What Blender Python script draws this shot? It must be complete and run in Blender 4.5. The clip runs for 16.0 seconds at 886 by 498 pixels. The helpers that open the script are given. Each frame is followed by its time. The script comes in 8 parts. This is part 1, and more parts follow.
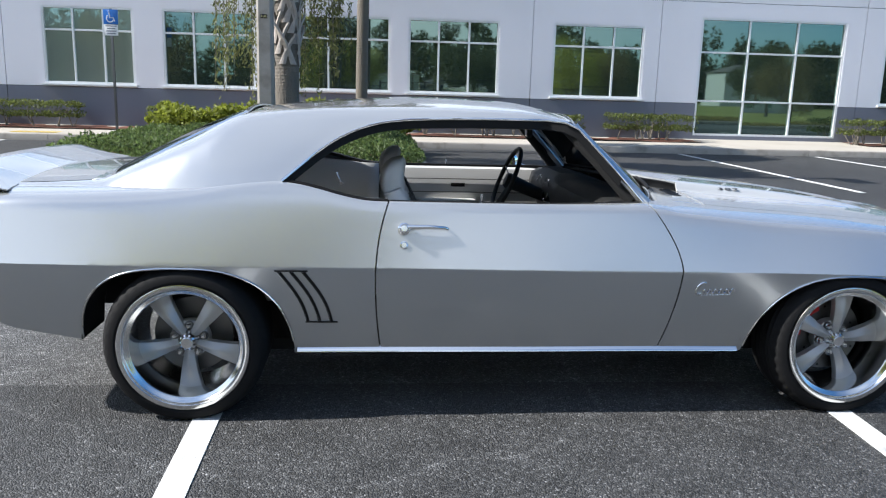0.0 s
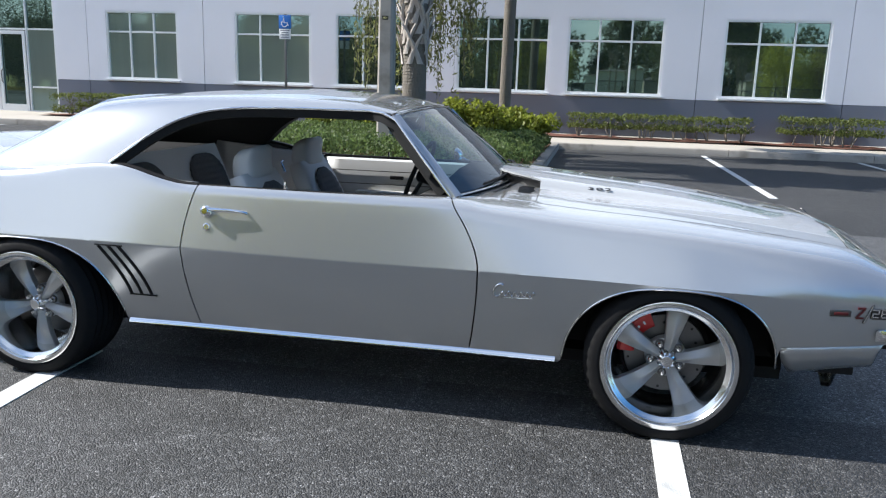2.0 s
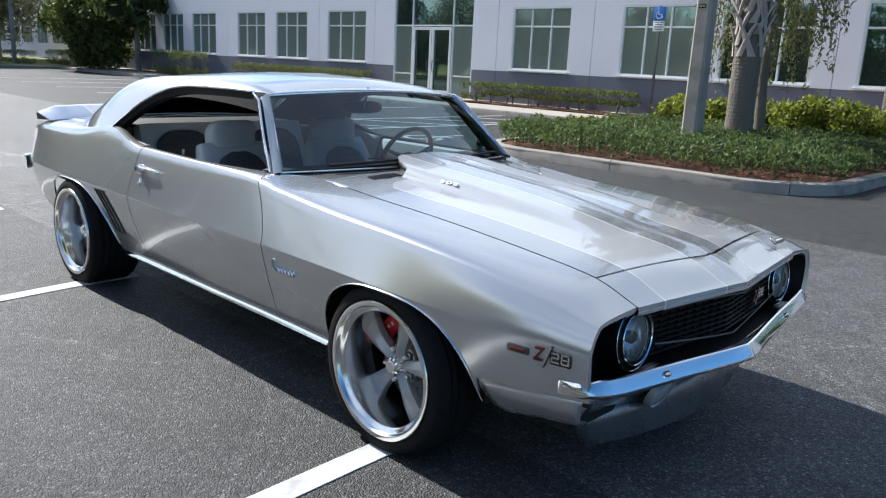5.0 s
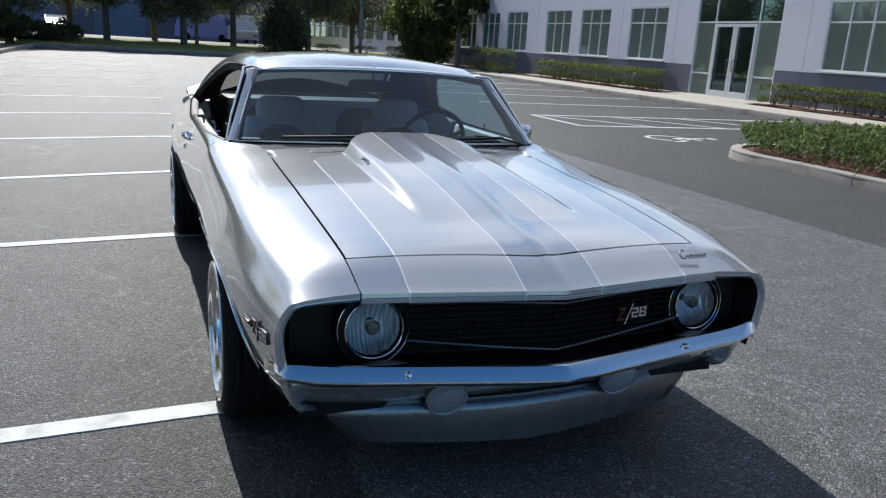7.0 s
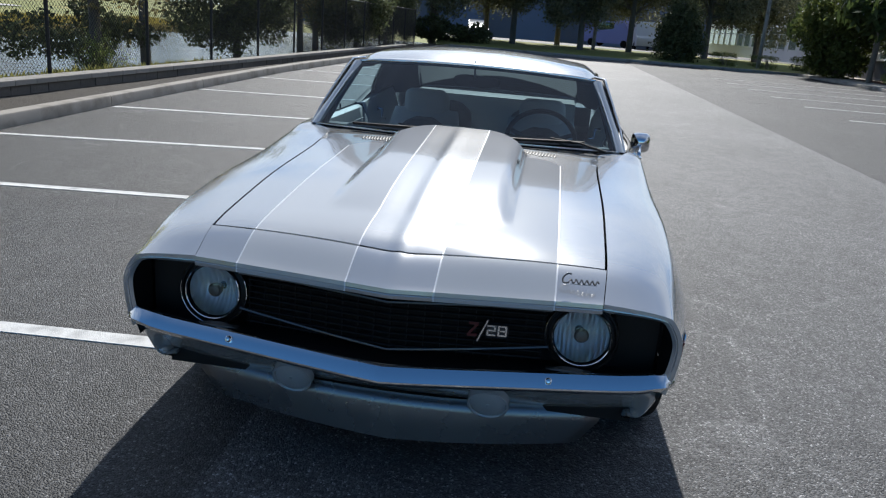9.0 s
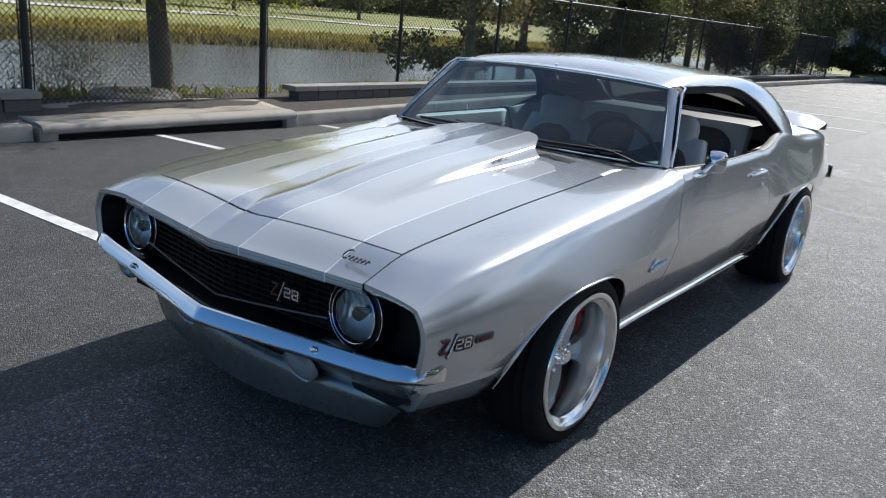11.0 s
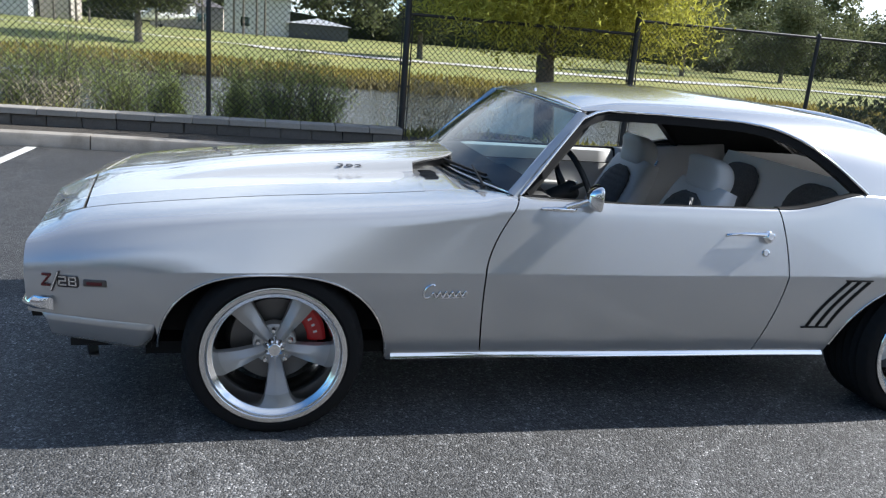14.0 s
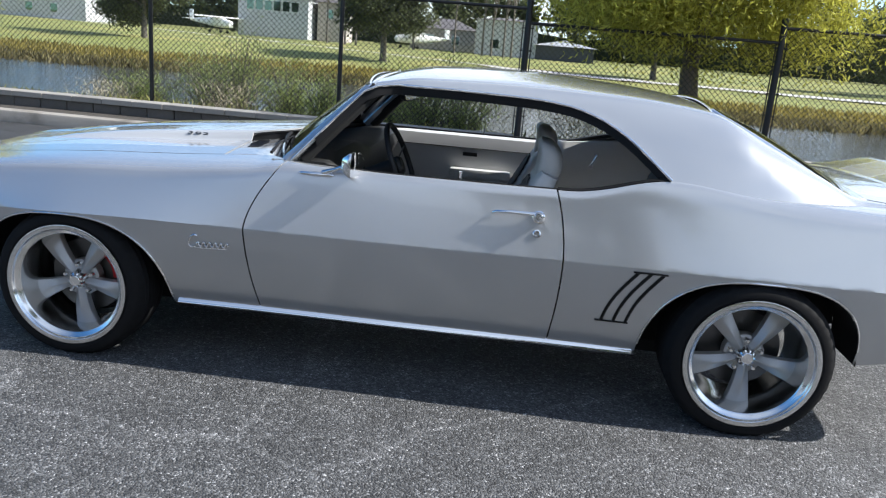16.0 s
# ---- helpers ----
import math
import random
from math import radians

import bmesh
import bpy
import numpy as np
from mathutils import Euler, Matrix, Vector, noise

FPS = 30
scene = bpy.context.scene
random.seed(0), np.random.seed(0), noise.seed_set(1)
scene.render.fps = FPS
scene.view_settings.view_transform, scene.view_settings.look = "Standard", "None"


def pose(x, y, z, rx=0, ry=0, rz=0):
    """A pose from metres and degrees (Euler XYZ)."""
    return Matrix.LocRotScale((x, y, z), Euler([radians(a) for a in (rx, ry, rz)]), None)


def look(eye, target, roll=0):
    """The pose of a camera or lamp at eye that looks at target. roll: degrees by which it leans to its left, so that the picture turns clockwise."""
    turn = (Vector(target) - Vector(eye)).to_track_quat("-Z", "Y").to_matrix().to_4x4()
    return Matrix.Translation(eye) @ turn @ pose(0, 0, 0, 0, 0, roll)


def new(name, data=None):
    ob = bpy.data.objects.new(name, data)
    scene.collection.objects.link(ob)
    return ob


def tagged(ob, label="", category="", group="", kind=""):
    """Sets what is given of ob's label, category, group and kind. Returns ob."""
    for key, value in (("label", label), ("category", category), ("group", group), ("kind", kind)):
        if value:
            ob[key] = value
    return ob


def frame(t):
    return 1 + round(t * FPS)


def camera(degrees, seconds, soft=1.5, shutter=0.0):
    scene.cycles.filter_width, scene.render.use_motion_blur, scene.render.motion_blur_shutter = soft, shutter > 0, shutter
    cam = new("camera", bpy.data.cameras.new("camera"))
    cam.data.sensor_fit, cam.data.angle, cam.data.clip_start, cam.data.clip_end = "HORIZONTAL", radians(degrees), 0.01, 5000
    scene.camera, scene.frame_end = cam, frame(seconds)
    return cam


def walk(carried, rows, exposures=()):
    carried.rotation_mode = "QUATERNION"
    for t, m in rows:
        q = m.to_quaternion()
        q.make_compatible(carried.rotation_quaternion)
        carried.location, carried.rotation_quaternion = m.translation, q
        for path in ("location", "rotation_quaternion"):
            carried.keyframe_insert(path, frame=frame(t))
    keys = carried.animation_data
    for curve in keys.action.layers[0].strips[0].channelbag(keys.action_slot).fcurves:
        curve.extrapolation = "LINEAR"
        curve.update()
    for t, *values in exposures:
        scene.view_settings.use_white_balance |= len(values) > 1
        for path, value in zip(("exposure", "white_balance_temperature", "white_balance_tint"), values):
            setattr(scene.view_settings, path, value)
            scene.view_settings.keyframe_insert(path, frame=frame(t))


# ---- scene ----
cam = camera(59.55, 16.0, soft=1.2)
PATH = [  # seconds, x, y, z, then the turn in degrees
    (0.0, -0.631, -3.916, 1.317, 78.53, -1.55, -4.84),
    (0.5, -0.208, -3.929, 1.313, 78.37, -1.60, -1.34),
    (1.0, 0.203, -3.909, 1.336, 78.30, -1.65, 2.24),
    (1.5, 0.619, -3.887, 1.337, 78.26, -1.70, 6.36),
    (2.0, 1.041, -3.831, 1.316, 78.22, -1.79, 11.08),
    (2.5, 1.482, -3.735, 1.338, 78.11, -1.87, 16.32),
    (3.0, 1.924, -3.618, 1.343, 77.92, -2.00, 21.79),
    (3.5, 2.307, -3.434, 1.354, 77.61, -2.22, 27.35),
    (4.0, 2.705, -3.229, 1.367, 77.20, -2.34, 33.00),
    (4.2, 2.850, -3.137, 1.382, 76.98, -2.40, 35.31),
    (6.3, 3.873, -1.657, 1.357, 75.84, -3.17, 59.78),
    (6.5, 3.959, -1.523, 1.350, 75.64, -3.19, 62.22),
    (7.0, 4.153, -1.175, 1.369, 75.19, -3.40, 68.70),
    (7.5, 4.263, -0.780, 1.381, 74.74, -3.74, 75.55),
    (8.0, 4.342, -0.381, 1.392, 74.33, -3.87, 83.03),
    (8.2, 4.365, -0.225, 1.404, 74.17, -3.93, 86.06),
    (10.3, 3.993, 1.441, 1.434, 73.06, -5.15, 117.61),
    (10.5, 3.921, 1.614, 1.435, 73.04, -5.12, 120.65),
    (11.0, 3.708, 2.012, 1.439, 73.03, -4.98, 128.34),
    (11.5, 3.408, 2.389, 1.451, 73.12, -4.93, 135.97),
    (12.0, 3.070, 2.753, 1.447, 73.35, -4.79, 143.49),
    (12.5, 2.690, 3.018, 1.434, 73.68, -4.70, 150.72),
    (13.0, 2.280, 3.252, 1.437, 74.06, -4.74, 157.31),
    (13.5, 1.865, 3.414, 1.423, 74.44, -4.70, 162.97),
    (14.0, 1.419, 3.511, 1.429, 74.85, -4.64, 167.80),
    (14.5, 0.972, 3.626, 1.423, 75.12, -4.67, 172.22),
    (15.0, 0.541, 3.686, 1.389, 75.25, -4.62, 176.64),
    (15.5, 0.074, 3.759, 1.387, 75.20, -4.60, 181.31),
    (16.0, -0.417, 3.790, 1.395, 74.97, -4.55, 186.24),
]
walk(cam, [(t, pose(*row)) for t, *row in PATH], [(0.0, 0.90, 6100, 9), (4.0, 0.78, 6100, 9), (6.5, 0.38, 6100, 9), (8.0, 0.12, 6100, 9), (10.5, 0.26, 6150, 9), (12.0, 0.50, 6180, 9), (13.5, 0.76, 6100, 9), (16.0, 0.82, 6100, 9)])

# ---- sky, sun, exposure ----
SUN_EL, SUN_AZ = 40.0, 182.8  # degrees; azimuth from +x, counter-clockwise
world = bpy.data.worlds.new("sky_world")
scene.world = world
world.use_nodes = True
wn, wl = world.node_tree.nodes, world.node_tree.links
sky = wn.new("ShaderNodeTexSky")
sky.sky_type = "NISHITA"
sky.sun_disc = False
sky.sun_elevation = radians(SUN_EL)
sky.sun_rotation = radians(90 - SUN_AZ)
sky.air_density, sky.dust_density, sky.ozone_density = 1.0, 0.0, 3.0
# thin broken cloud over the whole sky
w_co = wn.new("ShaderNodeTexCoord")
w_map = wn.new("ShaderNodeMapping")
w_map.inputs["Scale"].default_value = (1.0, 1.0, 2.6)
w_noise = wn.new("ShaderNodeTexNoise")
w_noise.inputs["Scale"].default_value = 2.3
w_noise.inputs["Detail"].default_value = 7.0
w_noise.inputs["Roughness"].default_value = 0.6
w_ramp = wn.new("ShaderNodeValToRGB")
w_ramp.color_ramp.elements[0].position, w_ramp.color_ramp.elements[1].position = 0.30, 0.55
w_mix = wn.new("ShaderNodeMixRGB")
w_mix.inputs["Color2"].default_value = (15.2, 15.3, 15.0, 1)
w_mul = wn.new("ShaderNodeMath")
w_mul.operation = "MULTIPLY"
w_mul.inputs[1].default_value = 0.8
w_bg = wn["Background"]
w_bg.inputs["Strength"].default_value = 0.066
wl.new(w_co.outputs["Generated"], w_map.inputs["Vector"])
wl.new(w_map.outputs["Vector"], w_noise.inputs["Vector"])
wl.new(w_noise.outputs["Fac"], w_ramp.inputs["Fac"])
# clouds stand thicker towards the horizon
w_sep = wn.new("ShaderNodeSeparateXYZ")
w_fade = wn.new("ShaderNodeMapRange")
w_fade.inputs["From Min"].default_value, w_fade.inputs["From Max"].default_value = 0.10, 0.90
w_fade.inputs["To Min"].default_value, w_fade.inputs["To Max"].default_value = 0.97, 0.26
w_thin = wn.new("ShaderNodeMath")
w_thin.operation = "MULTIPLY"
wl.new(w_co.outputs["Generated"], w_sep.inputs[0])
wl.new(w_sep.outputs["Z"], w_fade.inputs["Value"])
wl.new(w_ramp.outputs["Color"], w_thin.inputs[0])
wl.new(w_fade.outputs[0], w_thin.inputs[1])
# and thicker towards the sun's side than opposite it
w_side = wn.new("ShaderNodeMapRange")
w_side.inputs["From Min"].default_value, w_side.inputs["From Max"].default_value = 0.05, 0.60
w_side.inputs["To Min"].default_value, w_side.inputs["To Max"].default_value = 1.0, 0.0
w_both = wn.new("ShaderNodeMath")
w_both.operation = "MULTIPLY"
wl.new(w_sep.outputs["X"], w_side.inputs["Value"])
wl.new(w_thin.outputs[0], w_both.inputs[0])
wl.new(w_side.outputs[0], w_both.inputs[1])
wl.new(w_both.outputs[0], w_mul.inputs[0])
wl.new(w_mul.outputs["Value"], w_mix.inputs["Fac"])
w_blue = wn.new("ShaderNodeMixRGB")  # a deep clear blue between the clouds
w_blue.blend_type = "MULTIPLY"
w_blue.inputs["Fac"].default_value = 1.0
w_blue.inputs["Color2"].default_value = (0.74, 1.14, 1.40, 1)
wl.new(sky.outputs["Color"], w_blue.inputs["Color1"])
wl.new(w_blue.outputs["Color"], w_mix.inputs["Color1"])
wl.new(w_mix.outputs["Color"], w_bg.inputs["Color"])

sun_data = bpy.data.lights.new("sun", "SUN")
sun_data.energy, sun_data.angle, sun_data.color = 5.0, radians(0.6), (1.0, 0.94, 0.86)
sun = new("sun", sun_data)
_d = Vector((math.cos(radians(SUN_EL)) * math.cos(radians(SUN_AZ)), math.cos(radians(SUN_EL)) * math.sin(radians(SUN_AZ)), math.sin(radians(SUN_EL))))
sun.matrix_world = look(_d * 60, (0, 0, 0))

# ---- small building helpers ----
import functools


def part(name, bm, material, parent=None, label="", smooth=True, angle=35, at=None):
    """Links a bmesh as one mesh object, under a thing or a part."""
    me = bpy.data.meshes.new(name)
    bm.to_mesh(me)
    bm.free()
    for m in material if isinstance(material, (list, tuple)) else [material]:
        me.materials.append(m)
    if smooth:
        me.polygons.foreach_set("use_smooth", [True] * len(me.polygons))
        me.set_sharp_from_angle(angle=radians(angle))
    ob = new(name, me)
    if parent is not None:
        ob.parent = parent
    if at is not None:
        ob.matrix_basis = at
    if label:
        tagged(ob, label)
    return ob


def raw(name, verts, faces, material, parent=None, label="", smooth=False):
    """One mesh straight from lists, for large counts of small pieces."""
    me = bpy.data.meshes.new(name)
    me.from_pydata(verts, [], faces)
    me.materials.append(material)
    if smooth:
        me.polygons.foreach_set("use_smooth", [True] * len(me.polygons))
    me.update()
    ob = new(name, me)
    if parent is not None:
        ob.parent = parent
    if label:
        tagged(ob, label)
    return ob


def empty(name, label, category, group="", kind="", at=None):
    ob = tagged(new(name), label, category, group, kind)
    ob.empty_display_size = 0.1
    if at is not None:
        ob.matrix_basis = at
    return ob


def box(bm, c, s, bevel=0.0, m=None, mat=0):
    """A block of size s round c, its edges rounded by bevel, turned by m."""
    mt = Matrix.Translation(c) @ (m or Matrix.Identity(4)) @ Matrix.Diagonal((*s, 1))
    vs = bmesh.ops.create_cube(bm, size=1, matrix=mt)["verts"]
    fs = {f for v in vs for f in v.link_faces}
    for f in fs:
        f.material_index = mat
    if bevel:
        es = list({e for v in vs for e in v.link_edges})
        r = bmesh.ops.bevel(bm, geom=es, offset=bevel, segments=2, affect="EDGES", profile=0.6)
        for f in r["faces"]:
            f.material_index = mat
    return vs


def tube(bm, pts, radii, seg=10, caps=True, mat=0, flat=1.0):
    """A tapered round bar along points; flat squeezes it across."""
    pts = [Vector(p) for p in pts]
    if not isinstance(radii, (list, tuple)):
        radii = [radii] * len(pts)
    rings, side = [], None
    for i, p in enumerate(pts):
        d = (pts[min(i + 1, len(pts) - 1)] - pts[max(i - 1, 0)]).normalized()
        if side is None:
            side = d.orthogonal().normalized()
        side = (side - d * side.dot(d)).normalized()
        up = d.cross(side)
        rings.append([bm.verts.new(p + (side * math.cos(k * 2 * math.pi / seg) + up * math.sin(k * 2 * math.pi / seg) * flat) * radii[i]) for k in range(seg)])
    for a, b in zip(rings, rings[1:]):
        for k in range(seg):
            bm.faces.new((a[k], a[(k + 1) % seg], b[(k + 1) % seg], b[k])).material_index = mat
    if caps:
        bm.faces.new(rings[0][::-1]).material_index = mat
        bm.faces.new(rings[-1]).material_index = mat
    return rings


def loft(bm, rows, mat=0, closed=False):
    """Quads over a grid of points; mat may be a function of (row, column)."""
    vs = [[bm.verts.new(p) for p in r] for r in rows]
    fs = []
    for i in range(len(vs) - 1):
        n = len(vs[i])
        for j in range(n if closed else n - 1):
            q = (vs[i][j], vs[i][(j + 1) % n], vs[i + 1][(j + 1) % n], vs[i + 1][j])
            try:
                f = bm.faces.new(q)
            except ValueError:
                continue
            f.material_index = mat(i, j) if callable(mat) else mat
            fs.append(f)
    return vs, fs


def spin(bm, prof, seg=48, mat=0, axis="y"):
    """A profile of (radius, along) turned round an axis."""
    rows = []
    for r, a in prof:
        ring = []
        for k in range(seg):
            c, s = math.cos(k * 2 * math.pi / seg) * r, math.sin(k * 2 * math.pi / seg) * r
            ring.append({"y": (c, a, s), "z": (c, s, a), "x": (a, c, s)}[axis])
        rows.append(ring)
    return loft(bm, rows, mat, closed=True)


def orient(bm, centre):
    """Turns the faces of an open shell away from a line of centres."""
    for f in bm.faces:
        c = f.calc_center_median()
        f.normal_update()
        if f.normal.dot(c - centre(c)) < 0:
            f.normal_flip()


def lerp(a, b, t):
    return a + (b - a) * t


def curve(xs, ys):
    """A smooth function through stations (monotone where they are)."""
    xs, ys = list(xs), list(ys)
    d = [(ys[i + 1] - ys[i]) / (xs[i + 1] - xs[i]) for i in range(len(xs) - 1)]
    m = [d[0]] + [0.0 if a * b <= 0 else 2 * a * b / (a + b) for a, b in zip(d, d[1:])] + [d[-1]]

    def f(x):
        if x <= xs[0]:
            return ys[0]
        if x >= xs[-1]:
            return ys[-1]
        i = 0
        while x > xs[i + 1]:
            i += 1
        h = xs[i + 1] - xs[i]
        t = (x - xs[i]) / h
        return ys[i] * (1 + 2 * t) * (1 - t) ** 2 + m[i] * h * t * (1 - t) ** 2 + ys[i + 1] * t * t * (3 - 2 * t) + m[i + 1] * h * t * t * (t - 1)
    return f


def smooth(f, r):
    """The same function, averaged over a stretch of 2 r."""
    w = [(k / 6 * r, math.cos(k / 6 * math.pi / 2) ** 2) for k in range(-6, 7)]
    total = sum(b for _, b in w)
    return functools.lru_cache(None)(lambda x: sum(f(x + a) * b for a, b in w) / total)


def solid(ob, thick, offset=-1.0):
    md = ob.modifiers.new("thickness", "SOLIDIFY")
    md.thickness, md.offset, md.use_even_offset = thick, offset, False
    return ob


# ---- materials ----
def mat(name, color, rough=0.6, metal=0.0, var=0.15, scale=8.0, fine=60.0, bump=0.1, dist=0.004, rough_var=0.1, coat=0.0, spec=0.5, per_object=0.0, per_island=0.0, dirt=None, dirt_scale=1.2, dirt_amount=0.5, coords="Object", stretch=None):
    """A surface with colour drift at two scales, fine relief and, where given, stains of a second colour."""
    m = bpy.data.materials.new(name)
    m.use_nodes = True
    n, l = m.node_tree.nodes, m.node_tree.links
    p = n["Principled BSDF"]
    co = n.new("ShaderNodeTexCoord")
    vec = co.outputs[coords]
    if stretch:
        mp = n.new("ShaderNodeMapping")
        mp.inputs["Scale"].default_value = stretch
        l.new(vec, mp.inputs["Vector"])
        vec = mp.outputs["Vector"]

    def noise_node(s, detail=4.0):
        t = n.new("ShaderNodeTexNoise")
        t.inputs["Scale"].default_value, t.inputs["Detail"].default_value = s, detail
        l.new(vec, t.inputs["Vector"])
        return t.outputs["Fac"]

    def math_node(op, a, b):
        t = n.new("ShaderNodeMath")
        t.operation = op
        for i, v in enumerate((a, b)):
            if isinstance(v, (int, float)):
                t.inputs[i].default_value = v
            else:
                l.new(v, t.inputs[i])
        return t.outputs[0]
    big, small = noise_node(scale), noise_node(fine, 2.0)
    k = math_node("ADD", math_node("MULTIPLY", big, 0.6), math_node("MULTIPLY", small, 0.4))
    k = math_node("SUBTRACT", k, 0.5)
    if per_object:
        oi = n.new("ShaderNodeObjectInfo")
        k = math_node("ADD", k, math_node("MULTIPLY", math_node("SUBTRACT", oi.outputs["Random"], 0.5), per_object))
    if per_island:
        ge = n.new("ShaderNodeNewGeometry")
        k = math_node("ADD", k, math_node("MULTIPLY", math_node("SUBTRACT", ge.outputs["Random Per Island"], 0.5), per_island))
    fac = math_node("ADD", 1.0, math_node("MULTIPLY", k, 2 * var if not (per_object or per_island) else 1.0))
    mul = n.new("ShaderNodeVectorMath")
    mul.operation = "SCALE"
    if dirt:
        mx = n.new("ShaderNodeMixRGB")
        mx.inputs["Color1"].default_value, mx.inputs["Color2"].default_value = (*color, 1), (*dirt, 1)
        rp = n.new("ShaderNodeValToRGB")
        rp.color_ramp.elements[0].position, rp.color_ramp.elements[1].position = 0.5, 0.72
        l.new(noise_node(dirt_scale, 6.0), rp.inputs["Fac"])
        l.new(math_node("MULTIPLY", rp.outputs["Color"], dirt_amount), mx.inputs["Fac"])
        l.new(mx.outputs["Color"], mul.inputs[0])
    else:
        mul.inputs[0].default_value = color
    l.new(fac, mul.inputs["Scale"])
    l.new(mul.outputs["Vector"], p.inputs["Base Color"])
    p.inputs["Metallic"].default_value = metal
    p.inputs["Specular IOR Level"].default_value = spec
    p.inputs["Coat Weight"].default_value = coat
    p.inputs["Coat Roughness"].default_value = 0.03
    l.new(math_node("ADD", rough - rough_var / 2, math_node("MULTIPLY", big, rough_var)), p.inputs["Roughness"])
    if bump:
        b = n.new("ShaderNodeBump")
        b.inputs["Strength"].default_value, b.inputs["Distance"].default_value = bump, dist
        l.new(small, b.inputs["Height"])
        l.new(b.outputs["Normal"], p.inputs["Normal"])
    return m


def glass(name, tint, rough=0.0, ior=1.75):
    """A thin pane: clear through, mirror-like at a slant."""
    m = bpy.data.materials.new(name)
    m.use_nodes = True
    n, l = m.node_tree.nodes, m.node_tree.links
    out = n["Material Output"]
    n.remove(n["Principled BSDF"])
    tr, gl, mx, fr = n.new("ShaderNodeBsdfTransparent"), n.new("ShaderNodeBsdfGlossy"), n.new("ShaderNodeMixShader"), n.new("ShaderNodeFresnel")
    tr.inputs["Color"].default_value = (*tint, 1)
    gl.inputs["Roughness"].default_value = rough
    fr.inputs["IOR"].default_value = ior
    l.new(fr.outputs[0], mx.inputs[0])
    l.new(tr.outputs[0], mx.inputs[1])
    l.new(gl.outputs[0], mx.inputs[2])
    l.new(mx.outputs[0], out.inputs["Surface"])
    return m


M_PAINT = mat("silver_paint", (0.53, 0.538, 0.54), 0.20, 0.62, 0.02, 1.5, 900, 0.02, 0.0004, 0.03, coat=1.0)
M_STRIPE = mat("white_silver_paint", (0.50, 0.505, 0.505), 0.15, 0.10, 0.02, 1.5, 900, 0.02, 0.0004, 0.03, coat=1.0)
M_PIN = mat("white_pinstripe", (0.72, 0.73, 0.74), 0.3, 0.1, 0.02, 5, 100, 0, coat=0.6)
M_CHROME = mat("chrome", (0.88, 0.88, 0.88), 0.06, 1.0, 0.02, 3, 60, 0, rough_var=0.05)
M_ALLOY = mat("polished_alloy", (0.80, 0.80, 0.79), 0.16, 1.0, 0.03, 6, 80, 0.02, 0.0005, 0.06)
M_SPOKE = mat("grey_cast_alloy", (0.47, 0.47, 0.465), 0.45, 0.7, 0.08, 12, 300, 0.1, 0.0006, 0.1)
M_STEEL = mat("brushed_steel", (0.15, 0.148, 0.145), 0.42, 1.0, 0.1, 10, 200, 0.05, 0.0005)
M_RUBBER = mat("tyre_rubber", (0.010, 0.010, 0.0105), 0.8, 0.0, 0.2, 10, 200, 0.15, 0.001, spec=0.2)
M_BLACK = mat("satin_black_paint", (0.006, 0.006, 0.0065), 0.45, 0.0, 0.1, 6, 80, 0.03, 0.001, spec=0.3)
M_TRIM = mat("black_rubber_trim", (0.007, 0.007, 0.0075), 0.6, 0.0, 0.1, 9, 80, 0.05, 0.001, spec=0.25)
M_UNDER = mat("underbody_black", (0.006, 0.006, 0.006), 0.85, 0.0, 0.2, 6, 60, 0.2, 0.003)
M_RED = mat("red_caliper_paint", (0.55, 0.02, 0.02), 0.3, 0.0, 0.05, 10, 90, 0.02, 0.001, coat=0.4)
M_WHITE = mat("white_letter_paint", (0.8, 0.8, 0.8), 0.5, 0.0, 0.03, 10, 90, 0)
M_VINYL = mat("pearl_white_vinyl", (0.60, 0.60, 0.59), 0.48, 0.0, 0.05, 4, 260, 0.15, 0.001)
M_HOUND = mat("dark_houndstooth_cloth", (0.10, 0.10, 0.10), 0.9, 0.0, 0.9, 110, 170, 0.3, 0.001)
M_DASH = mat("black_vinyl", (0.009, 0.009, 0.009), 0.6, 0.0, 0.1, 6, 260, 0.15, 0.001)
M_LINER = mat("black_headliner", (0.007, 0.007, 0.007), 0.9, 0.0, 0.1, 6, 200, 0.15, 0.001)
M_AMBER = mat("red_marker_lens", (0.16, 0.035, 0.018), 0.15, 0.0, 0.05, 20, 90, 0, coat=0.5)
M_WSHIELD = glass("tinted_windscreen", (0.36, 0.52, 0.58), ior=1.85)
M_LENS = glass("headlight_glass", (0.93, 0.95, 0.96), 0.03, 1.6)
M_BOWL = mat("silvered_bowl", (0.90, 0.91, 0.92), 0.42, 1.0, 0.05, 30, 160, 0, rough_var=0.05)
_n, _l = M_BOWL.node_tree.nodes, M_BOWL.node_tree.links
_w, _c, _b = _n.new("ShaderNodeTexWave"), _n.new("ShaderNodeTexCoord"), _n.new("ShaderNodeBump")
_w.bands_direction = "Y"
_w.inputs["Scale"].default_value, _w.inputs["Distortion"].default_value = 22.0, 3.0
_b.inputs["Strength"].default_value, _b.inputs["Distance"].default_value = 0.5, 0.003
_l.new(_c.outputs["Object"], _w.inputs["Vector"])
_l.new(_w.outputs["Fac"], _b.inputs["Height"])
_l.new(_b.outputs["Normal"], _n["Principled BSDF"].inputs["Normal"])
M_BADGE = mat("badge_enamel", (0.05, 0.045, 0.045), 0.35, 0.3, 0.05, 20, 90, 0)
